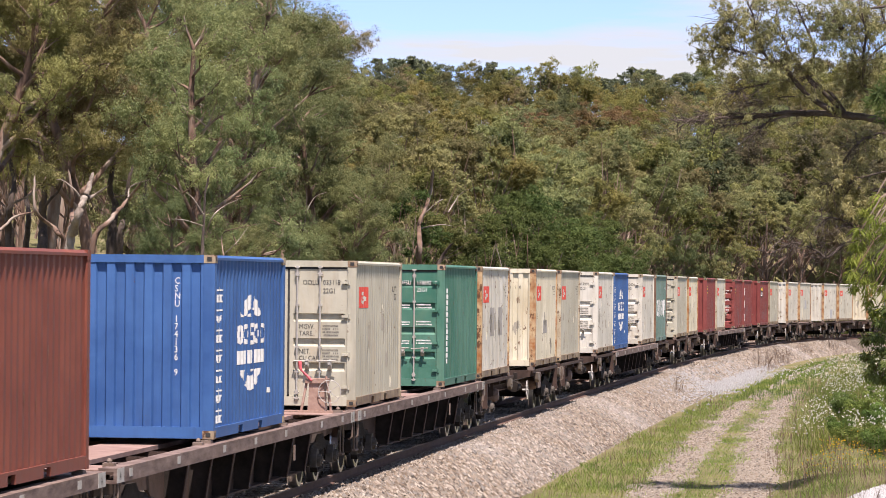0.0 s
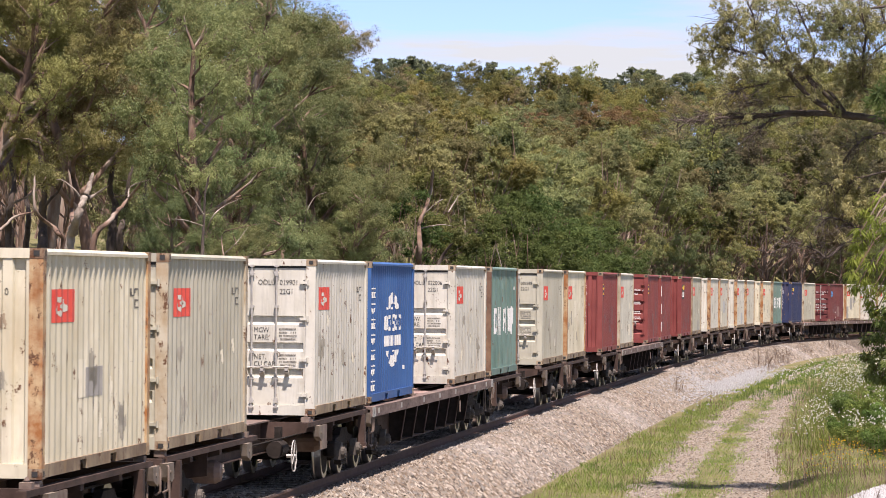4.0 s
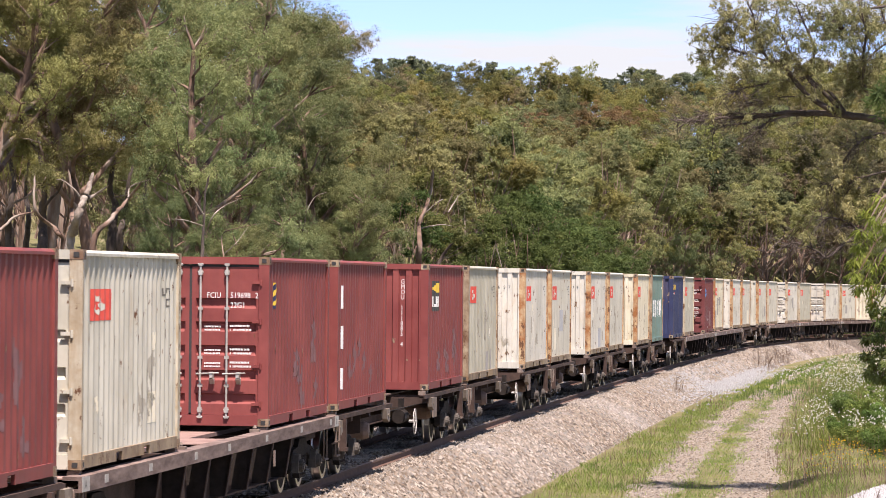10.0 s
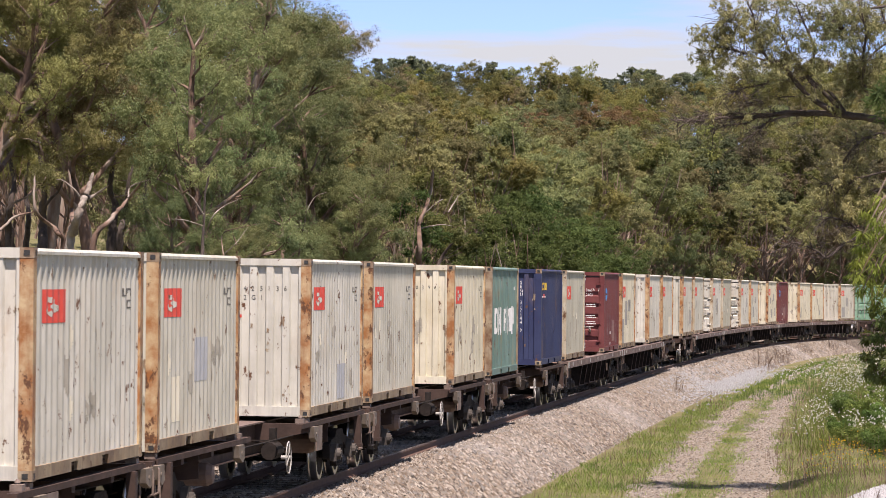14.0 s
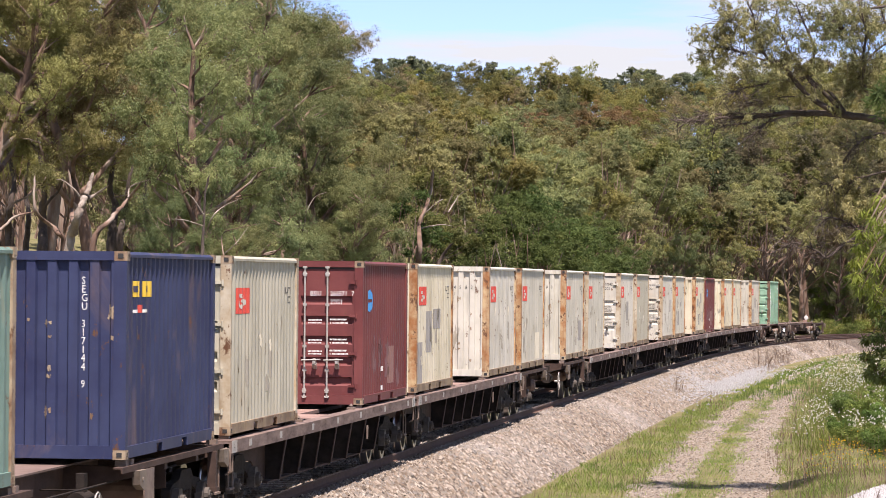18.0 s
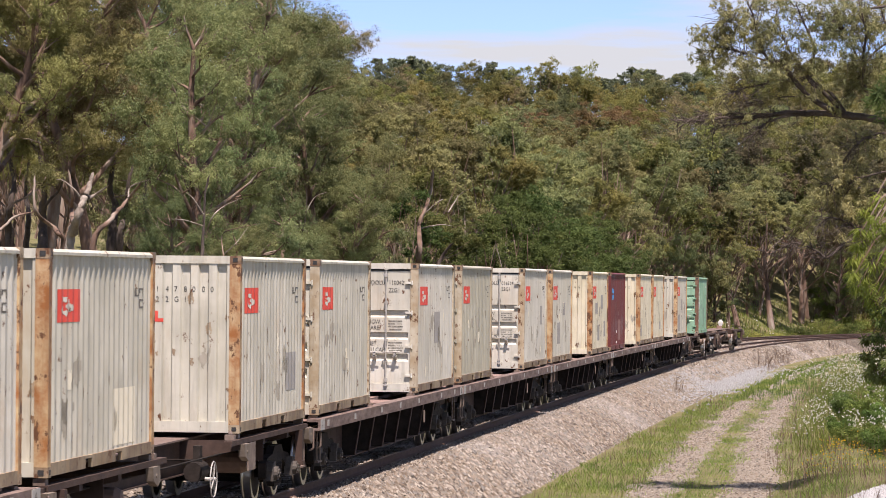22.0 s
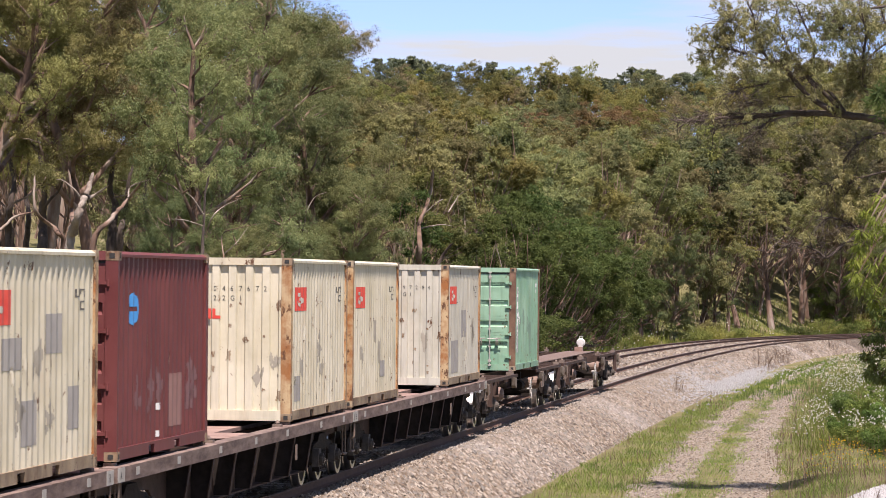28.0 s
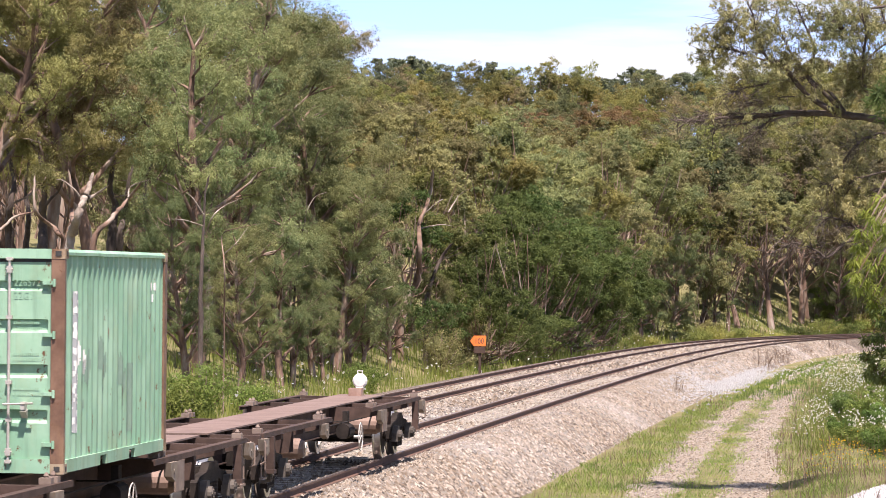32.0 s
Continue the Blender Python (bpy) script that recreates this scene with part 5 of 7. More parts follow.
def word_block(c):
    bars_at = ((0.92, 1.14), (1.34, 1.54), (1.66, 1.84), (2.12, 2.34), (2.80, 3.02), (3.30, 3.48), (3.66, 3.86), (4.00, 4.18), (4.34, 4.52), (4.70, 4.88), (5.0, 5.1))
    for i, (x0, x1) in enumerate(bars_at):
        lean = 0.05 * math.sin(i * 1.9)
        painted("word_bar", c, [(x0, x1, 0.98 + lean + (0.2 if i == 10 else 0), 1.60 - lean * 0.6)], M_WHITE, "large white block of a worn word")
    painted("word_bar", c, [(1.15, 1.33, 1.47, 1.60), (1.15, 1.33, 0.99, 1.12), (1.85, 1.98, 1.22, 1.46), (1.99, 2.11, 1.05, 1.28), (3.03, 3.29, 1.46, 1.58), (3.03, 3.29, 1.22, 1.34), (3.87, 3.99, 1.40, 1.56)], M_WHITE)
    painted("side_code", c, [(5.05, 5.13, 2.03, 2.12), (5.31, 5.39, 2.03, 2.12), (5.19, 5.27, 1.9, 1.99)], M_WHITE)


PATCHES = {-155.9: [(1.9, 2.8, 0.95, 1.62, 0), (3.7, 4.6, 0.95, 1.62, 0)], -143.4: [(2.4, 3.3, 0.85, 1.2, 0), (2.0, 2.4, 0.85, 1.3, 2)],
           1.08: [(2.7, 3.6, 0.85, 1.45, 1), (1.0, 1.7, 0.35, 0.95, 2)], 80.82: [(1.6, 2.6, 0.78, 1.62, 0), (2.8, 4.1, 1.25, 1.66, 0), (0.3, 1.2, 0.15, 1.0, 3)],
           101.18: [(3.6, 5.0, 0.2, 0.9, 2)], 113.52: [(4.3, 5.3, 0.5, 1.1, 3)], 133.76: [(2.8, 3.7, 0.95, 1.6, 0)], 162.23: [(3.3, 4.1, 1.3, 1.65, 0), (1.8, 2.6, 0.5, 1.1, 0)],
           154.7: [(4.3, 5.0, 1.1, 1.6, 0)], 175.2: [(1.3, 2.3, 1.25, 1.6, 0), (3.4, 4.2, 1.4, 1.85, 0), (2.3, 3.0, 0.4, 0.9, 0), (4.6, 5.2, 0.5, 1.0, 0)],
           216.2: [(0.7, 2.0, 0.25, 0.95, 3), (2.6, 3.4, 1.0, 1.6, 3)], 202.3: [(3.6, 4.4, 0.45, 0.75, 3)], 13.7: [(3.2, 4.0, 0.2, 0.8, 1)], 33.4: [(0.5, 1.2, 0.2, 0.7, 2)],
           195.6: [(0.6, 1.2, 0.3, 0.7, 3)], -77.5: [(2.4, 3.2, 1.2, 1.7, 2)], -57.95: [(4.0, 4.6, 0.4, 0.8, 2)], -18.4: [(3.8, 4.2, 0.15, 0.6, 0), (4.5, 4.8, 0.15, 0.65, 0)]}
TONES = [M_GREYPATCH, M_BLUEPATCH, M_PALEPATCH, M_GREYPATCH]


def marks(c, place, colour, doors, posts):
    rng = random.Random(int(place * 10) + 5000)
    if colour in CREAMS:
        red_square_logo(c)
    elif colour == "blue":
        globe_logo(c)
    elif colour == "teal":
        word_block(c)
    elif colour == "green":
        painted("glyph_block", c, [(0.50, 0.78 if i % 3 else 0.70, 1.98 - 0.125 * i, 2.08 - 0.125 * i) for i in range(13)], M_WHITE, "white column of small letters")
    elif colour == "navy":
        painted("logo", c, [(0.45, 0.95, 2.02, 2.22), (1.15, 1.65, 2.02, 2.22)], M_YELLOW, "yellow two-part mark")
        painted("hollow", c, [(0.6, 0.8, 2.08, 2.16), (1.3, 1.5, 2.08, 2.16)], PAINTS["navy"], lift=0.007)
        painted("sticker", c, [(0.6, 0.8, 1.82, 1.86), (1.2, 1.5, 1.82, 1.86)], M_WHITE)
        painted("heart", c, [(0.86, 1.1, 1.82, 1.92)], M_LOGORED)
    elif colour == "mint":
        painted("strip", c, [(0.62, 0.86, 0.45, 2.1)], M_BLUEPATCH, "faded blue and white strip")
        painted_shape("strip_wear", c, 0.62, 0.86, 0.45, 2.1, lambda u, v: noise.noise((u * 1.2, v * 9.0, 2.0)) > 0.08, M_WHITE, "flaked white paint", 0.007)
        painted("scrape", c, [(3.6, 4.0, 0.35, 1.2)], M_MINTSMUDGE)
        painted("side_code", c, [(5.05, 5.16, 2.1, 2.2), (5.3, 5.4, 2.1, 2.2), (5.2, 5.3, 1.95, 2.05)], M_WHITE)
    elif colour in ("red", "brick", "maroon"):
        if place == -37.8:
            painted("side_bars", c, [(0.62, 0.74, 1.75, 2.15), (0.62, 0.80, 1.05, 1.45), (0.62, 0.80, 0.35, 0.72)], M_WHITE, "white vertical word bars")
        elif place == -25.5:
            painted("emblem", c, [(0.7, 2.0, 1.62, 2.24)], M_BLACK, "black square with yellow sweep")
            painted("sweep", c, [(0.9, 1.2, 2.06, 2.12), (1.2, 1.5, 2.03, 2.15), (1.5, 1.9, 2.0, 2.2)], M_YELLOW, lift=0.007)
            painted("initials", c, [(0.82, 0.98, 1.70, 1.92), (1.12, 1.4, 1.70, 1.76), (1.12, 1.2, 1.70, 1.92), (1.5, 1.6, 1.70, 1.92), (1.75, 1.85, 1.70, 1.92)], M_WHITE, lift=0.007)
        elif colour == "maroon":
            painted_shape("oval_mark", c, 0.78, 1.36, 1.66, 2.08, lambda u, v: u * u + v * v < 1 and not (abs(v) < 0.14 and abs(u) < 0.7), M_SKYBLUE, "light blue oval mark")
            painted("patch", c, [(3.5, 4.4, 0.3, 1.0)], M_DULLPATCH)
            painted("sticker", c, [(2.6, 2.8, 0.55, 0.64), (2.5, 2.75, 0.2, 0.28)], M_WHITE)
        elif colour == "red":
            painted("sticker", c, [(0.52, 0.82, 1.80, 2.20)], PAINTS["navy"], "blue and yellow striped warning sticker")
            painted_shape("stripes", c, 0.52, 0.82, 1.80, 2.20, lambda u, v: math.sin(v * 7.5 - u * 2.6) > 0.1 and v > -0.75, M_YELLOW, "yellow slanted stripes", 0.007)
    if colour in ("red", "brick", "maroon", "navy", "teal"):
        for i in range(5 if colour in ("red", "maroon") else 0):
            blot(c, rng.uniform(0.9, 4.9), rng.uniform(0.15, 0.9), 0.55, rng.choice((0.5, 0.8)), M_REDSMUDGE, 30 + rng.randrange(4), "scuff", "dull grey scuff")
        for i in range(3):
            blot(c, rng.uniform(0.6, 5.2), rng.uniform(0.2, 1.6), 0.12, 0.2, M_BROWNPOST, rng.randrange(4), "rust_scar", "rusty scar")
    for x0, x1, z0, z1, k in PATCHES.get(place, []):
        painted("repaint_patch", c, [(x0, x1, z0, z1)], TONES[k], "repainted patch")
    if colour in CREAMS + ("mint",):
        for i in range(7):
            blot(c, 0.5 + i * 0.72 + rng.uniform(-0.3, 0.3), rng.uniform(0.18, 1.5), rng.choice((0.09, 0.12, 0.18)), rng.choice((0.16, 0.22, 0.30)), M_BROWNPOST, rng.randrange(4), "rust_scar", "rusty scar")
        for i in range(3):
            blot(c, rng.uniform(0.4, 4.6), rng.uniform(0.2, 1.1), 0.55, rng.choice((0.45, 0.7)), M_SMUDGE if colour != "mint" else M_MINTSMUDGE, 10 + rng.randrange(4), "smudge", "dull grimy smudge")
        for i in range(2):
            blot(c, rng.uniform(0.4, 4.8), rng.uniform(0.2, 1.5), 0.3, 0.4, M_PALEPATCH if colour != "mint" else M_WHITE, 20 + rng.randrange(3), "scuff", "pale scuff")
    if not doors and colour not in ("blue", "brick"):
        pale = colour in CREAMS
        for i in range(12):
            size = rng.choice((0.05, 0.07, 0.11))
            end_blot(c, rng.randrange(7), rng.uniform(0.2, 1.9), size, size * rng.choice((1.0, 1.8)), M_BROWNPOST if pale or i % 2 else M_REDSMUDGE if colour == "red" else M_BROWNPOST, rng.randrange(4), "rust_scar", "rusty scar")
        for i in range(2 if pale else 0):
            end_blot(c, rng.randrange(7), rng.uniform(0.2, 1.0), 0.22, rng.choice((0.4, 0.6)), M_SMUDGE, 10 + rng.randrange(4), "smudge", "dull grimy smudge")
    number = SERIALS.get(place)
    if doors:
        ink = M_BLACK if colour in CREAMS else M_WHITE
        if colour == "mint":
            ink = PAINTS["mint"]
        if number:
            door_writing(c, number[0], number[1], "22G1", ink, colour in CREAMS, 0.2 if doors is DOOR5 else 0.0)
    elif number:
        if colour in CREAMS:
            end_writing(c, number[0], "22G1")
        else:
            vertical(c, -0.62, 2.18, number[0] + " " + number[1], 0.145, M_WHITE)


SERIALS = {-189.52: ("CSNU 174136", "9"), -175.75: ("OOLU 033118", "2"), -162.91: ("DFSU 178692", "0"), -143.4: ("1345010", ""), -123.7: ("OOLU 019901", "3"),
           -104.35: ("OOLU 022006", "5"), -84.83: ("OOLU 089388", ""), -65.3: ("FCIU 612103", "6"), -44.85: ("FCIU 519698", "2"), -25.5: ("GMOU 111885", "4"),
           -5.96: ("1498657", ""), 13.7: ("1425136", ""), 33.4: ("1400396", ""), 52.7: ("SEGU 317144", "9"), 73.34: ("BSIU 266571", "7"), 93.86: ("1984582", ""),
           113.52: ("1478000", ""), 133.76: ("OOLU 110042", "3"), 154.7: ("OOLU 016534", "8"), 175.2: ("1400346", ""), 195.6: ("0467672", ""), 216.2: ("1397284", ""),
           230.0: ("BSIU 226572", "4")}

for wi, (kind_of, first, boxes) in enumerate(TRAIN):
    last = max([b[0] for b in boxes] + [first + (13.0 if kind_of == "flat" else 12.4)])
    length = round(last + CL - first + 0.9, 2)
    front = -length / 2 + 0.45
    slots = [front, front + (last - first) / 2, front + last - first]
    wag = flat_wagon(length, slots, "BA" if wi % 3 == 0 else "AB") if kind_of == "flat" else skeletal_wagon(length, slots)
    if wi == 1:
        brake_stand(wag, length / 2 - 0.45)
    if wi == len(TRAIN) - 1:
        tail_marker(wag, length / 2 - 0.9)
    MOVERS.append((wag, first - 0.45 + length / 2, length / 2 - 2.15, 0.0))
    for place, colour, doors, posts in boxes:
        lab = WORDS[colour] + " steel shipping container" + (", doors forward" if doors else "") + (", rusty posts" if posts is R else "") + ", on a wagon"
        c = container(colour, doors, posts, lab)
        marks(c, place, colour, doors, posts)
        MOVERS.append((c, place, 0.0, RAIL_DROP))


def line_pose(s, up, half):
    """The pose of a body whose two supports stand half before and behind s."""
    a, b = at_line(s - max(half, 3.0)), at_line(s + max(half, 3.0))
    d = (b - a).normalized()
    mid = (a + b) / 2
    y = Vector((0, 0, 1)).cross(d).normalized()
    z = d.cross(y)
    m = Matrix((d, y, z)).transposed().to_4x4()
    m.translation = mid + z * up
    return m


# ---------------------------------------------------------------- trees
def rand_unit(rng, n):
    v = rng.normal(size=(n, 3))
    return v / np.linalg.norm(v, axis=1)[:, None]


def leaves_mesh(name, centres, radii, per, length, width, droop, rng, material, shell=0.4, under=1.0, tufts=0):
    """Leaf blades hanging in clumps round the centres; with tufts, each clump is broken into that many hanging sprays."""
    cs, rs = np.asarray(centres, float), np.asarray(radii, float)
    hang = 0.75
    if tufts:
        big_c, big_r = np.repeat(cs, tufts, axis=0), np.repeat(rs, tufts)
        m = len(big_c)
        way = rand_unit(rng, m)
        low = (way[:, 2] < -0.15) & (rng.rand(m) > under)
        way[low, 2] *= -1
        cs = big_c + way * (big_r * (0.35 + 0.55 * rng.rand(m)))[:, None] * np.array([1, 1, 0.8])
        rs = big_r * (0.20 + 0.22 * rng.rand(m))
        per = max(6, int(per / tufts))
        hang = 0.85 + 0.45 * min(droop, 1.0)
    cs, rs = np.repeat(cs, per, axis=0), np.repeat(rs, per)
    n = len(cs)
    radial = rand_unit(rng, n)
    flip = (radial[:, 2] < -0.1) & (rng.rand(n) > under)
    radial[flip, 2] *= -1
    off = radial * (rng.rand(n) ** shell * rs)[:, None]
    off[:, 2] *= np.where(off[:, 2] < 0, hang * 1.25, hang * 0.8)
    p = cs + off
    # blades lie over the clump, tips hanging
    nrm = radial * 1.2 + rand_unit(rng, n) * 0.42 + np.array([0, 0, 0.25])
    nrm /= np.linalg.norm(nrm, axis=1)[:, None]
    d = rand_unit(rng, n) + radial * 0.5
    d[:, 2] -= droop
    d -= nrm * (d * nrm).sum(1)[:, None]
    d /= np.linalg.norm(d, axis=1)[:, None] + 1e-9
    side = np.cross(nrm, d)
    ln = (length * (0.6 + 0.8 * rng.rand(n)))[:, None]
    wd = (width * (0.6 + 0.8 * rng.rand(n)))[:, None]
    v = np.stack([p, p + d * ln * 0.45 + side * wd * 0.5, p + d * ln, p + d * ln * 0.45 - side * wd * 0.5], 1).reshape(-1, 3)
    f = (np.arange(n)[:, None] * 4 + np.arange(4))
    me = bpy.data.meshes.new(name)
    me.from_pydata(v.tolist(), [], f.tolist())
    me.materials.append(material)
    return me


def limb(verts, faces, pts, radii, n=6):
    """A tapered, bent tube along pts."""
    start = len(verts)
    up = Vector((0.31, 0.52, 0.79))
    for i, (p, r) in enumerate(zip(pts, radii)):
        d = (Vector(pts[min(i + 1, len(pts) - 1)]) - Vector(pts[max(i - 1, 0)])).normalized()
        u = d.cross(up).normalized()
        w = d.cross(u)
        for k in range(n):
            a = 2 * math.pi * k / n
            verts.append(Vector(p) + (u * math.cos(a) + w * math.sin(a)) * r)
    for i in range(len(pts) - 1):
        for k in range(n):
            a, b = start + i * n + k, start + i * n + (k + 1) % n
            faces.append((a, b, b + n, a + n))


def gnarled(pts, radii, rng, n=4, amount=0.2):
    """The same limb with more bends and an uneven girth."""
    out, rad = [], []
    for i in range(len(pts) - 1):
        a, b = Vector(pts[max(i - 1, 0)]), Vector(pts[i])
        c, d = Vector(pts[i + 1]), Vector(pts[min(i + 2, len(pts) - 1)])
        for k in range(n):
            u = k / n
            q = 0.5 * (2 * b + (c - a) * u + (2 * a - 5 * b + 4 * c - d) * u * u + (3 * b - a - 3 * c + d) * u ** 3)
            r = radii[i] + (radii[i + 1] - radii[i]) * u
            out.append(q + Vector(rng.normal(size=3)) * r * amount)
            rad.append(r * (1 + 0.07 * rng.normal()))
    return out + [Vector(pts[-1])], rad + [radii[-1] * 0.2]


def grow(rng, base, direction, length, radius, bend, steps=5, lift=0.15):
    pts, d, p = [Vector(base)], Vector(direction).normalized(), Vector(base)
    for i in range(steps):
        d = (d + Vector(rng.normal(size=3)) * bend + Vector((0, 0, lift))).normalized()
        p = p + d * (length / steps)
        pts.append(p.copy())
    rad = [radius * (1 - 0.75 * i / steps) for i in range(steps + 1)]
    return pts, rad


def tree_meshes(name, seed, height, spread, bare, limbs, twigs, per, leaf, width, droop, material, clump=1.1, trunk_r=None, low=False):
    """Trunk with limbs, and its crown of hanging leaf clumps; returns two meshes."""
    rng = np.random.RandomState(seed)
    verts, faces = [], []
    r0 = trunk_r or height * 0.022
    trunk, tr = grow(rng, (0, 0, -0.4), (rng.normal() * 0.08, rng.normal() * 0.08, 1), height * 0.82, r0, 0.07, 8, 0.1)
    limb(verts, faces, trunk, tr, 8)
    centres, radii = [], []
    for i in range(limbs):
        f = bare + (1 - bare) * (i + 0.5 * rng.rand()) / limbs
        k = min(int(f * 8), 7)
        p = trunk[k].lerp(trunk[k + 1], f * 8 - k if f < 1 else 1)
        a = i * 2.4 + rng.rand() * 0.9
        reach = spread * (0.55 + 0.55 * rng.rand()) * (1.0 - 0.45 * max(0, (f - 0.55) / 0.45))
        pts, rad = grow(rng, p, (math.cos(a), math.sin(a), 0.35 + 0.5 * rng.rand()), reach, tr[k] * 0.55, 0.16, 5, 0.10)
        limb(verts, faces, pts, rad, 6)
        for j in range(twigs):
            q = pts[2 + int(rng.rand() * 3.99)]
            b = a + rng.normal() * 0.9
            tp, trad = grow(rng, q, (math.cos(b), math.sin(b), 0.25 + 0.6 * rng.rand()), spread * (0.22 + 0.25 * rng.rand()), rad[3] * 0.6, 0.25, 3, 0.05)
            limb(verts, faces, tp, trad, 4)
            centres += [tp[-1], tp[2]]
            radii += [clump * (0.7 + 0.6 * rng.rand()), clump * (0.55 + 0.4 * rng.rand())]
    for j in range(twigs):
        tp, trad = grow(rng, trunk[-1], (rng.normal(), rng.normal(), 0.9), spread * 0.35, tr[-1], 0.25, 3, 0.1)
        limb(verts, faces, tp, trad, 4)
        centres.append(tp[-1])
        radii.append(clump)
    wood = mesh_from(name + "_trunk", verts, faces, M_BARK, True)
    crown = leaves_mesh(name + "_crown", centres, radii, per, leaf, width, droop, rng, material, 0.45, 0.35, 11)
    return wood, crown


def dome_tree_meshes(name, seed, height, spread, base, lumps, per, leaf, width, droop, material, lump=1.1):
    """Trunk and limbs under a crown of rounded leafy domes; returns two meshes."""
    rng = np.random.RandomState(seed)
    verts, faces, centres, radii = [], [], [], []
    trunk, tr = grow(rng, (0, 0, -0.4), (rng.normal() * 0.1, rng.normal() * 0.1, 1), height * (base + 0.25), height * 0.024, 0.09, 6, 0.1)
    limb(verts, faces, trunk, tr, 8)
    mid = height * (base + 0.42)
    for i in range(lumps):
        u = -0.35 + 1.35 * ((i * 0.618 + 0.3 * rng.rand()) % 1.0)
        a = i * 2.39996 + rng.normal() * 0.3
        r = math.sqrt(max(0.0, 1 - u * u)) * spread * (0.65 + 0.4 * rng.rand())
        c = Vector((r * math.cos(a), r * math.sin(a), mid + u * height * (0.95 - base - 0.42) * (0.75 + 0.3 * rng.rand())))
        foot = trunk[3 + int(rng.rand() * 3.99)]
        bend = foot.lerp(c, 0.5) + Vector(rng.normal(size=3)) * 0.3 - Vector((0, 0, 0.35))
        limb(verts, faces, [foot, bend, c], [tr[-1] * 0.75, tr[-1] * 0.5, 0.02], 5)
        if rng.rand() < 0.07:
            tp, trad = grow(rng, bend, (math.cos(a), math.sin(a), 0.1), spread * 0.5, 0.035, 0.3, 4, 0.0)
            limb(verts, faces, tp, trad, 4)
        lr = lump * (0.65 + 0.7 * rng.rand())
        centres.append(c)
        radii.append(lr)
        for k in range(3):
            centres.append(c + Vector(rand_unit(rng, 1)[0]) * lr * 0.8)
            radii.append(lr * (0.35 + 0.3 * rng.rand()))
    wood = mesh_from(name + "_trunk", verts, faces, M_BARK, True)
    crown = leaves_mesh(name + "_crown", centres, radii, per, leaf, width, droop, rng, material, 0.45, 0.3, 10)
    return wood, crown


def plant(kind_name, meshes, x, y, scale, turn, label, category="tree", group="", z=None, sink=0.0):
    t = thing(kind_name, label, category, group)
    link_part("trunk", meshes[0], t)
    link_part("crown", meshes[1], t)
    t.matrix_basis = Matrix.Translation((x, y, (gz(x, y) if z is None else z) - sink)) @ pose(0, 0, 0, 0, 0, turn)
    t.scale = (scale, scale, scale)
    return t


FPX = 6504.8


ROLL = 0.0108


def ray_xz(px, py, dist):
    """World x and z of what shows at (px, py) of 1568 x 882, dist metres ahead."""
    u, v = px - 784, py - 441
    u, v = u + v * ROLL, v - u * ROLL
    return u / FPX * dist, ZC + dist * math.tan(0.02595 - math.atan(v / FPX))


def height_of(meshes):
    if "h" not in meshes[2]:
        co = np.empty(len(meshes[1].vertices) * 3)
        meshes[1].vertices.foreach_get("co", co)
        meshes[2]["h"] = np.percentile(co[2::3], 99.5)
    return meshes[2]["h"]


def plant_to(kind_name, meshes, px, py, dist, label, group, lo=0.4, hi=1.8, category="tree", clear=-11):
    """A tree whose top stands at (px, py) in the view, dist metres off."""
    x, z = ray_xz(px, py, dist)
    while clear < beside([x], [dist])[1][0] < 16:      # keep clear of the line
        dist += 5
        x, z = ray_xz(px, py, dist)
    g = gz(x, dist)
    sc = min(max((z - g) / height_of(meshes), lo), hi)
    return plant(kind_name, meshes, x, dist, sc, rt.random() * 360, label, category, group, z=g)


def kinds(n, *args, **kw):
    return [(*tree_meshes(args[0], args[1] + i, *args[2:], **kw), {}) for i in range(n)]


def domes(n, *args):
    return [(*dome_tree_meshes(args[0], args[1] + i, *args[2:]), {}) for i in range(n)]


GUMS = kinds(3, "gum", 11, 17, 4.4, 0.16, 19, 4, 540, 0.125, 0.036, 1.0, M_GUM, 0.95)
GUMS_HIGH = kinds(2, "high_gum", 17, 17, 4.4, 0.42, 17, 4, 540, 0.125, 0.036, 1.0, M_WARMGUM, 0.95)
OLIVE = domes(3, "olive_gum", 31, 13, 4.0, 0.22, 26, 400, 0.15, 0.062, 0.4, M_GUMWARM, 1.0)
PALE = domes(2, "pale_gum", 131, 13, 3.8, 0.20, 24, 380, 0.15, 0.058, 0.5, M_PALEGUM, 1.0)
OLIVE_HIGH = domes(2, "high_olive_gum", 41, 13, 3.6, 0.36, 20, 340, 0.15, 0.062, 0.4, M_GUMWARM, 1.0)
RUSTY = domes(2, "rusty_gum", 91, 9, 4.2, 0.12, 20, 280, 0.18, 0.085, 0.2, M_RUSTYLEAF, 1.25)
WATTLE = domes(2, "wattle", 51, 6.2, 2.7, -0.06, 30, 330, 0.11, 0.036, 0.1, M_WATTLE, 0.80)
FAR = domes(3, "far_gum", 71, 10, 4.2, 0.12, 20, 280, 0.18, 0.085, 0.2, M_FARLEAF, 1.3) + domes(2, "far_green_gum", 76, 10, 4.0, 0.12, 18, 280, 0.18, 0.085, 0.2, M_GUMWARM, 1.3)
CREST = domes(2, "dark_crest", 81, 8, 2.6, 0.12, 14, 170, 0.24, 0.09, 0.0, M_CREST, 0.9)
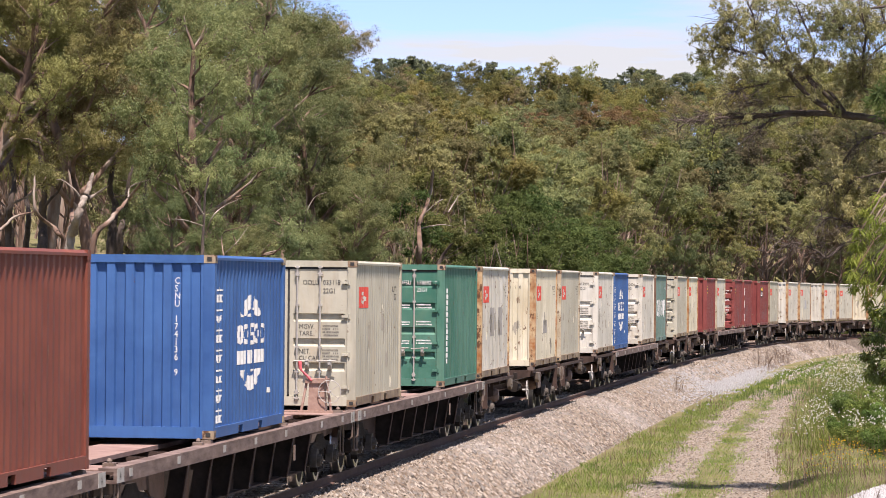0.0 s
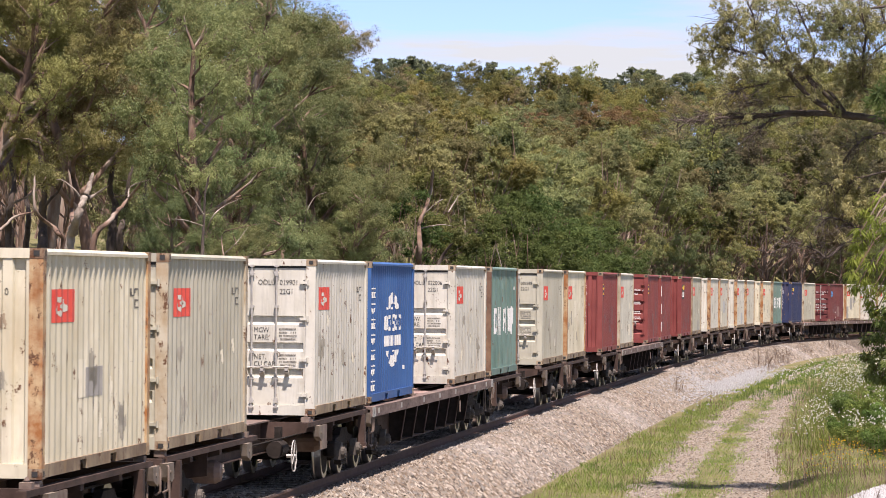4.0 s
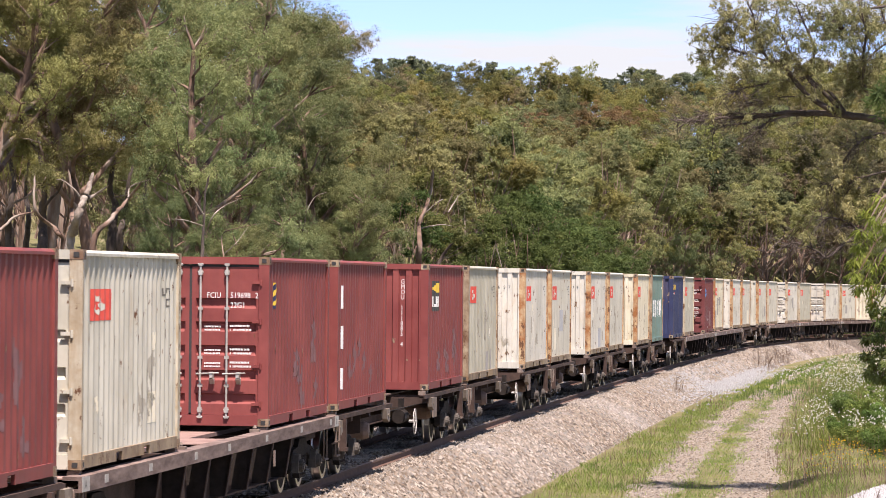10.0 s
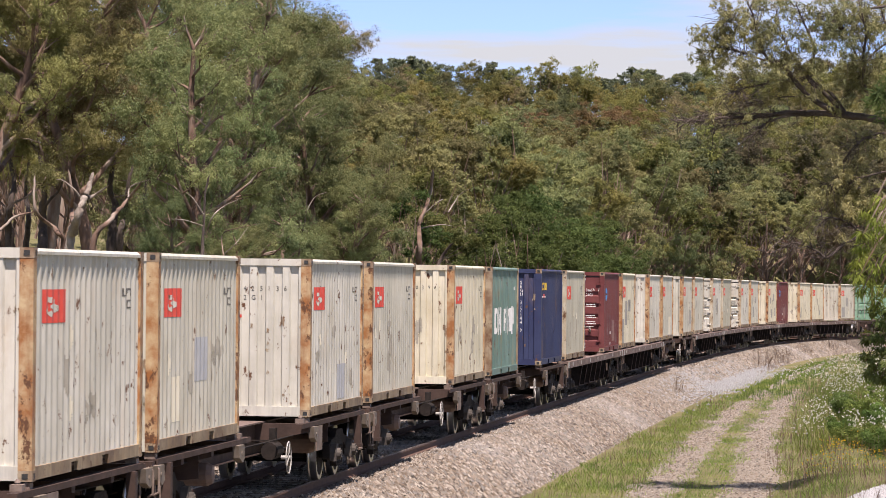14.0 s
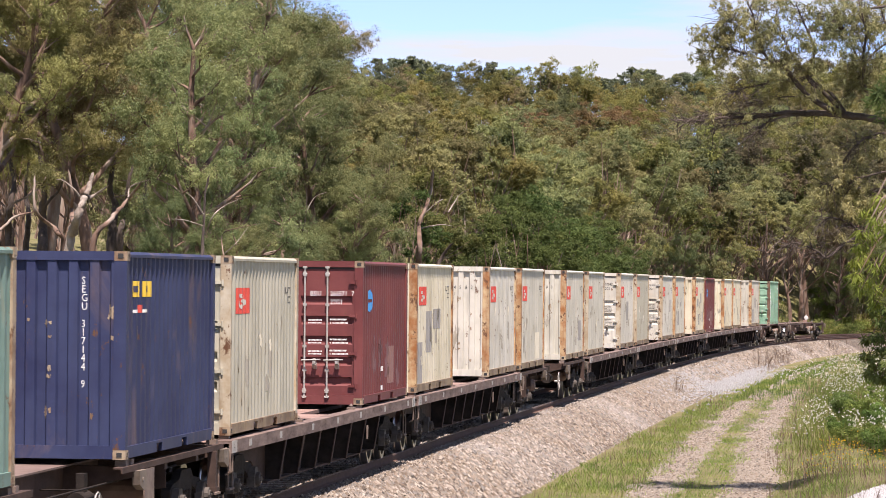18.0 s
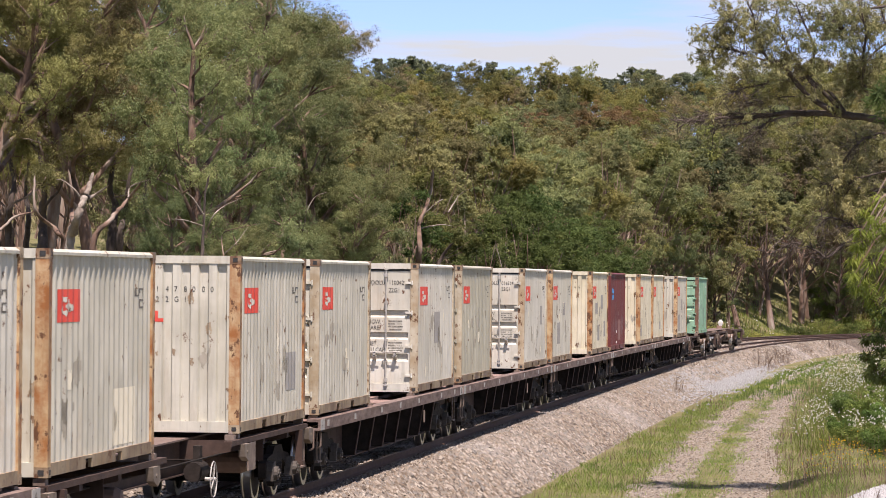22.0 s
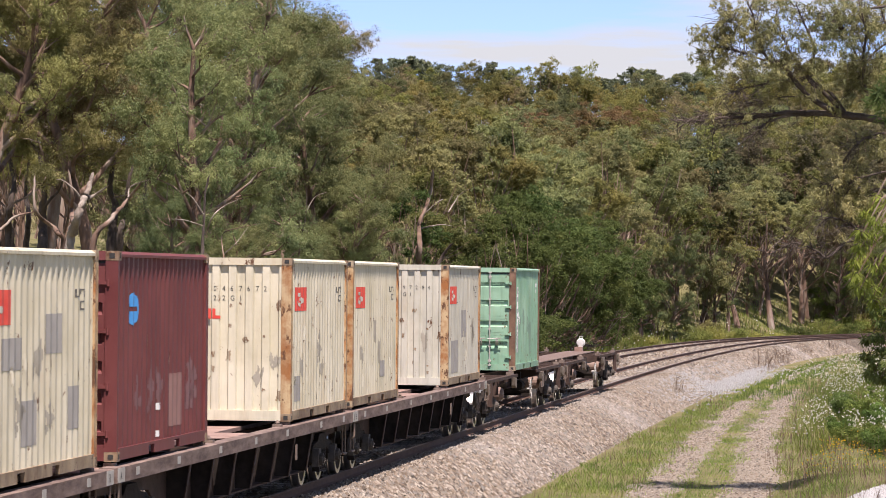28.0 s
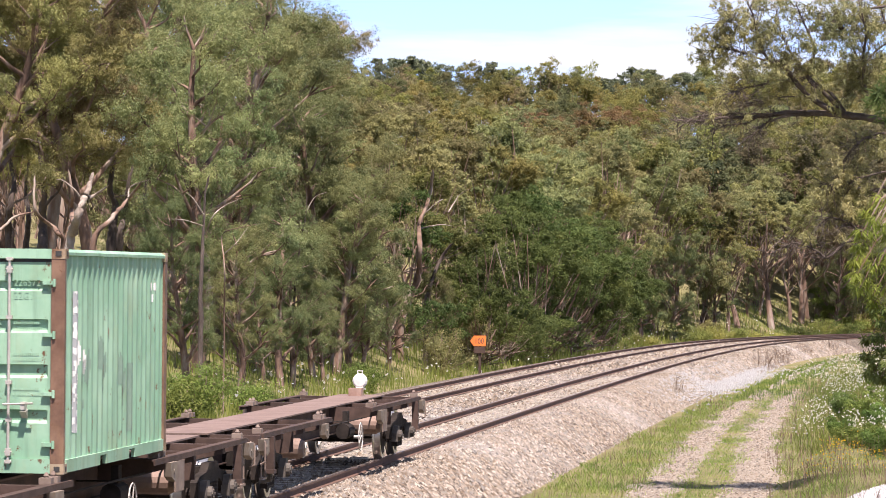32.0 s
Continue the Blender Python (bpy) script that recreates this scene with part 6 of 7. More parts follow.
LOWGUM = domes(2, "low_gum", 231, 5.5, 2.4, -0.22, 20, 260, 0.15, 0.055, 0.3, M_PALEGUM, 0.75) + domes(1, "low_green_gum", 236, 5.0, 2.4, -0.22, 20, 260, 0.15, 0.05, 0.2, M_WEED, 0.75)
DARKGUM = domes(2, "dark_gum", 181, 12, 4.0, 0.2, 22, 280, 0.16, 0.06, 0.5, M_DARKLEAF, 1.05)

rt = random.Random(21)
# tall gums close behind the far side of the line
for px, py, d, k in ((-50, -90, 116, 0), (70, -60, 122, 1), (185, -30, 118, 2), (280, -60, 134, 0), (350, -10, 118, 1), (395, -70, 132, 2), (450, 110, 124, 0), (425, -60, 142, 1),
                     (560, 150, 136, 2), (585, 240, 132, 0), (540, 70, 150, 1), (620, 300, 140, 2), (130, -80, 150, 0), (330, -90, 155, 1), (10, -80, 160, 2), (240, -90, 168, 0), (400, -70, 160, 1),
                     (470, 0, 158, 2), (490, 40, 170, 0), (505, -45, 152, 1), (110, 30, 174, 0), (205, 20, 178, 2), (40, 60, 170, 1)):
    plant_to("gum_tree", GUMS_HIGH[k % 2] if px < 270 or d > 158 else GUMS[k], px, py, d, "tall grey-green gum tree with drooping leaves", "gum trees beside the line")
for px, py, d, k in ((700, 190, 172, 0), (760, 195, 185, 1), (830, 190, 195, 2), (890, 200, 198, 0), (940, 225, 200, 1), (1000, 260, 205, 2), (1060, 245, 212, 0), (1110, 232, 216, 1), (1160, 250, 214, 2),
                     (1205, 292, 210, 0), (1250, 325, 205, 1), (1240, 360, 185, 2), (1310, 330, 265, 0), (1370, 300, 290, 1), (1430, 250, 310, 2), (1490, 220, 320, 0), (1550, 200, 330, 1), (1610, 180, 335, 2),
                     (1570, 330, 310, 1), (740, 300, 168, 2), (800, 330, 178, 0), (1150, 340, 195, 2), (1100, 330, 200, 1)):
    if (px * 7 + k) % 5 < 2:
        plant_to("pale_gum_tree", PALE[k % 2], px, py, d, "grey-green gum tree with a rounded crown", "gum trees beyond the curve")
    else:
        plant_to("olive_gum_tree", OLIVE[k], px, py, d, "olive-green gum tree with a rounded crown", "gum trees beyond the curve")
for px, py, d, k in ((950, 340, 160, 0), (895, 370, 160, 1), (1010, 375, 160, 1), (1075, 415, 165, 0), (690, 330, 158, 1), (860, 430, 156, 0), (850, 385, 158, 1), (1045, 385, 162, 0), (920, 345, 156, 1), (985, 342, 157, 0), (965, 430, 152, 1), (1085, 450, 160, 1), (1020, 470, 154, 0)):
    plant_to("wattle_tree", WATTLE[k], px, py, d, "dark green bushy wattle tree beyond the track", "wattles by the line", clear=-8.5)
# trees close along the far side of the curve
for px, py, d, k in ((1150, 420, 206, 0), (1250, 395, 214, 0), (1290, 420, 262, 0), (1345, 400, 300, 1), (1400, 395, 268, 0)):
    plant_to("tall_stemmed_gum_tree", OLIVE_HIGH[k], px, py, d, "gum tree with a bare dark trunk in the meadow", "gum trees in the meadow", 0.35, 1.2)
for px, py, d, k in ((-10, 230, 132, 0), (45, 250, 140, 1), (100, 240, 134, 0), (150, 255, 146, 1), (205, 240, 138, 0), (250, 250, 150, 1), (300, 260, 140, 0), (20, 300, 158, 1), (120, 300, 162, 0), (220, 300, 165, 1)):
    plant_to("tall_stemmed_gum_tree", OLIVE_HIGH[k], px, py, d, "gum tree with a bare dark trunk", "gum trees beside the line", 0.35, 1.2)
# darker gums that paint the shaded band beyond the curve by leaf colour
for px, py, d, k in ((1350, 235, 318, 0), (1400, 250, 322, 1), (1450, 235, 312, 0), (1500, 225, 325, 1), (1550, 240, 315, 0), (1600, 230, 322, 1), (1300, 290, 320, 1), (1420, 310, 306, 1), (1530, 320, 305, 0), (1240, 250, 316, 0), (1340, 300, 304, 1), (1475, 300, 308, 0), (1180, 222, 330, 1), (1215, 232, 326, 0), (1270, 252, 322, 1), (1312, 262, 318, 0)):
    plant_to("dark_gum_tree", DARKGUM[k], px, py, d, "gum tree with thin foliage, shade given as grey-brown leaf colour", "gum trees beyond the curve", 0.4, 1.7)
# smaller sunlit gums along the far side of the curve
for i, (px, py, d) in enumerate(((1165, 475, 206), (1238, 455, 212), (1485, 490, 300), (1515, 480, 300), (1545, 450, 300), (1580, 440, 300))):
    plant_to("low_gum_tree", LOWGUM[i % 3], px, py, d, "bushy young gum tree beside the curve", "young gums beside the curve", 0.25, 1.5, clear=-10)
# young gums whose leaves hang down to the grass
for px, py, d, k in ((335, 350, 112, 0), (425, 390, 110, 1), (500, 350, 115, 2), (560, 410, 116, 0), (625, 385, 124, 1), (690, 440, 130, 2), (600, 310, 128, 2), (520, 450, 111, 1), (640, 470, 118, 0), (470, 480, 108, 2), (770, 480, 140, 1), (575, 500, 113, 2), (1185, 410, 210, 0), (1262, 430, 224, 1), (1480, 415, 282, 2), (1545, 400, 286, 0), (1325, 450, 296, 1), (1135, 440, 196, 2)):
    plant_to("young_gum_tree", GUMS[k], px, py, d, "young grey-green gum tree with leaves hanging low", "gum trees beside the line", 0.15, 0.9, clear=-9.5)
# the same shade-coloured gums behind the left trunks
for i in range(9):
    plant_to("dark_gum_tree", DARKGUM[i % 2], -10 + i * 36, 290 + 25 * (i % 3), 182 + 7 * (i % 4), "gum tree with thin foliage, shade given as grey-brown leaf colour", "gum trees beside the line", 0.3, 1.6)
for i in range(26):
    plant_to("hill_tree", FAR[i % 5], 940 + 13 * i + rt.uniform(-8, 8), 205 + (i * 23) % 60, rt.uniform(296, 345), "gum tree of the wooded hillside", "woods on the hill", 0.5, 1.6)
for i, (px, py) in enumerate(((962, 190), (1002, 184), (1045, 190), (1088, 192), (1124, 202))):
    plant_to("rusty_gum_tree", RUSTY[i % 2], px, py, 348 + 4 * i, "gum tree with rust-brown foliage on the hillside", "woods on the hill", 0.5, 2.0)
for i, (px, py) in enumerate(((685, 106), (735, 103), (752, 112), (880, 120), (896, 126), (1088, 141), (1160, 126), (1205, 134), (1246, 130))):
    plant_to("crest_tree", CREST[i % 2], px, py, 466 + i, "dark pine-like tree on the hill's crest", "woods on the hill", 0.4, 2.2)
for i, (px, py) in enumerate(((960, 122), (1005, 124), (1135, 126))):
    plant_to("pale_gum_tree", PALE[i % 2], px, py, 458 + 3 * i, "broad grey-green gum tree on the hill's crest", "woods on the hill", 0.5, 2.2)
# wooded hill, its crest against the sky
for row in range(10):
    f = row / 9
    d = 262 + row * 24
    n = 18 + row // 2
    for i in range(n):
        px = 590 + (i + 0.5 * (row % 2) + 0.6 * rt.random()) * 1080 / n
        dd = d + rt.uniform(-9, 9)
        crest = np.interp(px, [600, 660, 740, 775, 800, 880, 905, 916, 932, 970, 1030, 1056, 1110, 1140, 1190, 1215, 1250, 1350, 1600], [98, 98, 96, 112, 106, 108, 140, 152, 120, 106, 114, 138, 118, 112, 118, 124, 116, 106, 96])
        low_side = 300 + 40 * math.sin(px * 0.006 + 1)
        py = low_side + (crest - low_side) * f ** 0.8 + (rt.uniform(-10, 14) if row < 8 else rt.uniform(-1, 7))
        if row < 3 and px > 1100:
            continue
        rusty = 930 < px < 1170 and 175 < py < 240 and rt.random() < 0.45
        if row == 9 and (620 < px < 760 or 860 < px < 930 or 1060 < px < 1230):
            plant_to("crest_tree", CREST[i % 2], px, py + 4, dd, "dark pine-like tree on the hill's crest", "woods on the hill", 0.45, 1.6)
            continue
        plant_to("hill_tree", RUSTY[rt.randrange(2)] if rusty else FAR[rt.randrange(5)], px, py, dd, "gum tree of the wooded hillside", "woods on the hill", 0.55, 1.5)


# ---------------------------------------------------------------- the near tree that leans in, and hanging branches
def view_point(px, py, dist):
    x, z = ray_xz(px, py, dist)
    return Vector((x, dist, z))


def leaning_tree():
    rng = np.random.RandomState(77)
    t = thing("leaning_gum_tree", "old gum tree with bare twisted limbs and thin olive leaves", "tree")
    base = Vector((10.6, 76, gz(10.6, 76) - 0.3))
    verts, faces, centres, radii = [], [], [], []
    trunk = [base, base + Vector((0.1, 0, 2.0)), base + Vector((-0.1, 0.2, 4.2)), base + Vector((0.15, 0, 6.4)), base + Vector((0.3, 0.1, 9.0))]
    limb(verts, faces, trunk, [0.30, 0.26, 0.22, 0.17, 0.08], 8)
    arms = [([(1600, 222), (1527, 206), (1480, 200), (1433, 197), (1386, 200), (1343, 210), (1283, 211), (1231, 219), (1192, 212)], 0.15, 0.0),
            ([(1386, 200), (1340, 196), (1290, 200), (1240, 205), (1205, 222)], 0.035, 0.0),
            ([(1343, 210), (1320, 220), (1290, 226), (1250, 232)], 0.03, 0.0),
            ([(1400, 201), (1365, 222), (1335, 240)], 0.035, 0.0),
            ([(1480, 200), (1437, 172), (1407, 146), (1386, 116), (1364, 105), (1349, 73), (1334, 34), (1325, 5)], 0.11, 0.75),
            ([(1364, 105), (1335, 98), (1310, 92), (1285, 84), (1262, 80)], 0.04, 0.8),
            ([(1349, 73), (1320, 45), (1295, 30), (1270, 40)], 0.035, 0.9),
            ([(1490, 196), (1450, 159), (1433, 133), (1440, 90), (1425, 45), (1410, 5)], 0.08, 0.7),
            ([(1500, 198), (1471, 167), (1446, 146), (1410, 120), (1385, 60), (1375, 20)], 0.06, 0.6),
            ([(1407, 146), (1375, 142), (1345, 150), (1315, 160), (1285, 172)], 0.035, 0.1),
            ([(1437, 172), (1395, 170), (1350, 180), (1310, 184)], 0.03, 0.05),
            ([(1590, 190), (1540, 170), (1531, 120), (1529, 86), (1531, 56), (1520, 0)], 0.09, 0.6),
            ([(1531, 120), (1505, 85), (1490, 45), (1470, 0)], 0.05, 0.8),
            ([(1600, 120), (1570, 60), (1560, 10), (1550, -30)], 0.07, 0.8),
            ([(1600, 380), (1523, 421), (1497, 436), (1463, 455), (1446, 444), (1420, 431), (1394, 434), (1364, 453)], 0.075, 0.0),
            ([(1590, 420), (1529, 408), (1501, 395), (1476, 384), (1445, 392)], 0.06, 0.35),
            ([(1590, 300), (1540, 310), (1490, 330), (1450, 325)], 0.04, 0.7),
            ([(1600, 60), (1555, 90), (1520, 130), (1500, 170)], 0.05, 1.0),
            ([(1600, 10), (1540, 20), (1500, 40), (1460, 30)], 0.05, 1.0),
            ([(1600, 250), (1560, 240), (1520, 260), (1490, 285)], 0.05, 0.9),
            ([(1600, 340), (1560, 330), (1530, 350), (1500, 340)], 0.04, 0.8)]
    for pts, r, leafy in arms:
        depth = rng.normal() * 0.8
        w = [view_point(px + rng.normal() * 3, py + rng.normal() * 3, 76 + depth * i / len(pts)) for i, (px, py) in enumerate(pts)]
        limb(verts, faces, *gnarled(w, [r * 0.6 * (1 - 0.8 * i / (len(w) - 1)) for i in range(len(w))], rng), 6)
        for j in range(16 + len(w) * 10):
            f = 0.3 + 0.7 * rng.rand()
            k = min(int(f * (len(w) - 1)), len(w) - 2)
            q = w[k].lerp(w[k + 1], f * (len(w) - 1) - k)
            dirn = (w[k + 1] - w[k]).normalized() + Vector(rng.normal(size=3)) * 0.75
            tp, tr = grow(rng, q, dirn, 0.3 + 0.6 * rng.rand(), 0.008, 0.35, 5, -0.02)
            limb(verts, faces, tp, tr, 4)
            if rng.rand() < leafy * 0.5:
                for c in (tp[-1], tp[3]) if rng.rand() < 0.6 else (tp[-1],):
                    centres.append(c)
                    radii.append(0.12 + 0.17 * rng.rand())
    link_part("trunk", mesh_from("leaning_trunk", verts, faces, M_DARKBARK, True), t)
    link_part("crown", leaves_mesh("leaning_crown", centres, radii, 88, 0.085, 0.021, 0.8, rng, M_LEANLEAF, tufts=4), t)


leaning_tree()


def twisted_gums():
    """Old leaning trunks and pale bare limbs under the crowns."""
    rng = np.random.RandomState(15)
    P, R, D = M_PALEBARK, M_BARK, M_DARKBARK
    for d, arms in ((113, [([(124, 445), (130, 405), (137, 384), (148, 360), (155, 340), (160, 322), (163, 305)], 0.18, P), ([(155, 350), (172, 344), (191, 328)], 0.07, P), ([(133, 396), (129, 372), (127, 345), (122, 300)], 0.10, R), ([(150, 360), (130, 335), (110, 320), (95, 318)], 0.035, P)]),
                    (112, [([(165, 440), (191, 394), (210, 372), (229, 350), (250, 322)], 0.11, R), ([(229, 350), (234, 330), (262, 318)], 0.03, P)]),
                    (114, [([(111, 440), (100, 412), (90, 400), (67, 379), (56, 350), (62, 310)], 0.10, R)]),
                    (117, [([(77, 445), (78, 400), (80, 363), (77, 327), (70, 270)], 0.21, D), ([(80, 363), (100, 340), (112, 315)], 0.06, D)]),
                    (118, [([(20, 445), (16, 400), (18, 363), (23, 317), (10, 260)], 0.18, D), ([(18, 363), (40, 352), (62, 338), (70, 330)], 0.045, P)]),
                    (119, [([(196, 445), (199, 400), (201, 369), (196, 327), (205, 270)], 0.20, D), ([(199, 350), (225, 345), (245, 343)], 0.03, P)]),
                    (121, [([(211, 445), (214, 410), (216, 384), (224, 340), (235, 290)], 0.16, D)]),
                    (112.5, [([(-20, 425), (0, 408), (26, 384), (57, 376)], 0.08, R)]),
                    (122, [([(262, 445), (266, 395), (258, 340), (270, 280)], 0.13, D)]),
                    (124, [([(48, 445), (50, 390), (44, 340), (50, 280)], 0.14, D)]),
                    (109, [([(352, 560), (358, 470), (361, 415), (363, 343), (370, 310)], 0.08, D), ([(361, 415), (376, 384), (400, 365), (426, 352)], 0.028, P), ([(361, 380), (345, 352), (328, 340)], 0.025, P), ([(360, 400), (320, 389), (278, 388)], 0.018, P)]),
                    (108, [([(400, 560), (396, 470), (392, 418), (420, 405), (456, 396)], 0.03, R), ([(396, 450), (415, 430), (440, 402)], 0.02, P)]),
                    (126, [([(520, 560), (528, 450), (540, 380), (545, 330)], 0.06, D), ([(540, 380), (556, 350), (580, 340)], 0.02, P)]),
                    (158, [([(712, 575), (720, 536), (737, 489), (742, 440), (744, 399), (763, 339), (766, 300)], 0.20, R), ([(744, 405), (775, 398), (800, 400)], 0.04, P), ([(750, 380), (770, 360), (786, 352)], 0.03, P)]),
                    (160, [([(755, 560), (759, 515), (780, 459), (802, 431)], 0.16, D), ([(790, 376), (802, 360), (815, 345), (832, 334)], 0.035, P)])):
        t = thing("twisted_gum_trunk", "twisted gum trunk with peeling brown and pale bark", "tree trunk", "old trunks under the crowns")
        for k, (pts, r, bark) in enumerate(arms):
            verts, faces = [], []
            w = [view_point(px + rng.normal() * 2, py, d + rng.normal() * 0.4) for px, py in pts]
            if k == 0:
                foot = w[0].copy()
                foot.z = gz(foot.x, foot.y) - 0.2
                w = [foot] + w
            limb(verts, faces, *gnarled(w, [r * (1 - 0.72 * i / (len(w) - 1)) for i in range(len(w))], rng), 8)
            link_part("trunk" if k == 0 else "limb", mesh_from("twisted_trunk", verts, faces, bark, True), t)


M_PALEBARK = simple_mat("pale_peeling_bark", (0.11, 0.075, 0.055), (0.38, 0.33, 0.28), 2.6, 0.9, 0, 0.9, 0.05, (1, 1, 0.3))
twisted_gums()


def roadside_gum():
    """A gum beside the camera whose high limb shades the service track."""
    rng = np.random.RandomState(4)
    t = thing("roadside_gum_tree", "gum tree whose limb reaches over the service track", "tree")
    base = Vector((11.5, 59.4, gz(11.5, 59.4) - 0.3))
    verts, faces, centres, radii = [], [], [], []
    limb(verts, faces, [base, base + Vector((0, 0, 5)), base + Vector((-0.2, 0, 11)), base + Vector((0.2, 0.2, 14))], [0.28, 0.24, 0.18, 0.08], 8)
    for k in range(3):
        pts, rad = grow(rng, base + Vector((-0.2, 0, 10.9 + k * 0.8)), (-1, 0.1 * k - 0.1, 0.12), 6.0, 0.13, 0.10, 7, 0.0)
        limb(verts, faces, pts, rad, 6)
        for p in pts[2:]:
            tp, tr = grow(rng, p, rng.normal(size=3), 0.7, 0.03, 0.3, 3, 0.0)
            limb(verts, faces, tp, tr, 4)
            centres.append(tp[-1])
            radii.append(0.22)
    link_part("trunk", mesh_from("roadside_trunk", verts, faces, M_BARK, True), t)
    link_part("crown", leaves_mesh("roadside_crown", centres, radii, 60, 0.14, 0.03, 0.5, rng, M_GUMWARM), t)


roadside_gum()


def speed_sign():
    """Orange arrow-shaped speed board on a dark post."""
    p = at_line(134, -6.9)
    g = gz(p.x, p.y)
    t = thing("speed_sign", "orange arrow-shaped speed board reading 100 on a dark post", "sign")
    t.matrix_basis = Matrix.Translation((p.x, p.y, g)) @ pose(0, 0, 0, 0, 0, -7)

    def board(bm):
        prism(bm, [(-0.36, 1.94), (-0.20, 1.72), (0.30, 1.72), (0.30, 2.16), (-0.20, 2.16)], 1, -0.02, 0.02)
    link_part("board", cached("board", M_ORANGE, board), t, "orange arrow board")
    link_part("lower_board", cached("lower_board", M_CHASSIS, plate_box(-0.20, 0.28, -0.015, 0.015, 1.42, 1.70)), t, "weathered dark board")
    link_part("post", cached("sign_post", M_CHASSIS, plate_box(0.0, 0.10, 0.03, 0.10, -0.3, 2.07)), t)
    k = link_part("numerals", text_mesh("numerals", "100", 0.34, M_BLACK), t)
    k.matrix_basis = Matrix(((0.8, 0, 0, -0.18), (0, 0, -1, -0.024), (0, 1, 0, 1.82), (0, 0, 0, 1)))


speed_sign()


def gravel_pile():
    rng = np.random.RandomState(12)
    n = 9000
    c = at_line(48, 12.15)
    r = np.sqrt(rng.rand(n)) * 3.0
    a = rng.rand(n) * 6.28
    x, y = c.x + r * np.cos(a) * 0.75, c.y + r * np.sin(a) * 2.2
    z = ground_z(x, y) + 0.5 * np.clip(1 - (r / 3.0) ** 2, 0, 1) - 0.03
    base = np.array([(1, 0, 0), (0, 1, 0), (-1, 0, 0), (0, -1, 0), (0, 0, 0.8), (0, 0, -0.6)], float)
    v = base[None] * (0.03 + 0.05 * rng.rand(n))[:, None, None] * (0.7 + 0.6 * rng.rand(n, 6, 3)) + np.stack([x, y, z], 1)[:, None]
    f = np.array([(0, 1, 4), (1, 2, 4), (2, 3, 4), (3, 0, 4), (1, 0, 5), (2, 1, 5), (3, 2, 5), (0, 3, 5)])
    me = bpy.data.meshes.new("gravel_pile")
    me.from_pydata(v.reshape(-1, 3).tolist(), [], (f[None] + 6 * np.arange(n)[:, None, None]).reshape(-1, 3).tolist())
    me.materials.append(simple_mat("pale_gravel", (0.26, 0.26, 0.265), (0.40, 0.40, 0.40), 8, 0.9))
    tagged(new("gravel_pile", me), "heap of pale grey crushed gravel beside the service track", "gravel heap", kind="stuff")


gravel_pile()


def side_foliage(name, label, spots, dist, per, leaf, width, droop, material, seed, stems=True, category="shrub"):
    """Foliage hanging or standing at the edge of the view, on thin stems."""
    rng = np.random.RandomState(seed)
    t = thing(name, label, category)
    centres, radii, verts, faces = [], [], [], []
    for px, py, r in spots:
        c = view_point(px, py, dist) + Vector((0, rng.normal() * 0.3, 0))
        centres.append(c)
        radii.append(r)
        if stems:
            limb(verts, faces, [c + Vector((0.5, 0.1, 0.55)), c + Vector((0.2, 0, 0.3)), c - Vector((0, 0, r))], [0.012, 0.009, 0.004], 4)
    if stems:
        link_part("stem", mesh_from(name + "_stem", verts, faces, M_BARK), t)
    link_part("leaves", leaves_mesh(name + "_leaves", centres, radii, per, leaf, width, droop, rng, material), t)
    return t


def rooted_bush(name, label, px, py, dist, height, spread, material, seed, per=60, leaf=0.1, width=0.03, droop=0.0, clump=0.2, group=""):
    rng = np.random.RandomState(seed)
    x, _ = ray_xz(px, py, dist)
    while -8.5 < beside([x], [dist])[1][0] < 8.6:      # keep clear of the line and the service track
        dist += 3
        x, _ = ray_xz(px, py, dist)
    g = gz(x, dist)
    t = thing(name, label, "shrub", group)
    centres, radii = [], []
    for i in range(16):
        a = rng.rand() * 6.28
        tp, tr = grow(rng, (0, 0, -0.05), (math.cos(a) * 0.7, math.sin(a) * 0.7, 1.0), height * (0.6 + 0.4 * rng.rand()), height * 0.02, 0.2, 4, 0.12)
        tp = [Vector((p.x * spread / height * 1.4, p.y * spread / height * 1.4, p.z)) for p in tp]
        verts, faces = [], []
        limb(verts, faces, tp, tr, 4)
        link_part("stem", mesh_from(name + "_stem", verts, faces, M_BARK), t)
        for p in tp[1:]:
            centres.append(p)
            radii.append(clump * (0.7 + 0.6 * rng.rand()))
    link_part("leaves", leaves_mesh(name + "_leaves", centres, radii, per, leaf, width, droop, rng, material), t)
    t.location = (x, dist, g)
    return t


HANGING = side_foliage("drooping_branch", "bright green drooping branch with long narrow leaves",
                       [(1560 + 14 * (i % 3), 350 + 17 * i, 0.09) for i in range(13)] + [(1535, 370 + 20 * i, 0.07) for i in range(9)] + [(1515, 410 + 24 * i, 0.05) for i in range(5)] + [(1590, 340 + 22 * i, 0.14) for i in range(11)],
                       34, 70, 0.10, 0.012, 1.4, M_WILLOW, 5, category="branch")
side_foliage("dark_branch", "dark pine-green foliage at the edge of the clearing", [(1575, 150, 0.14), (1562, 175, 0.11), (1580, 200, 0.16), (1552, 170, 0.06), (1568, 135, 0.08)], 32, 160, 0.10, 0.012, 0.3, M_WATTLE, 6, category="branch")
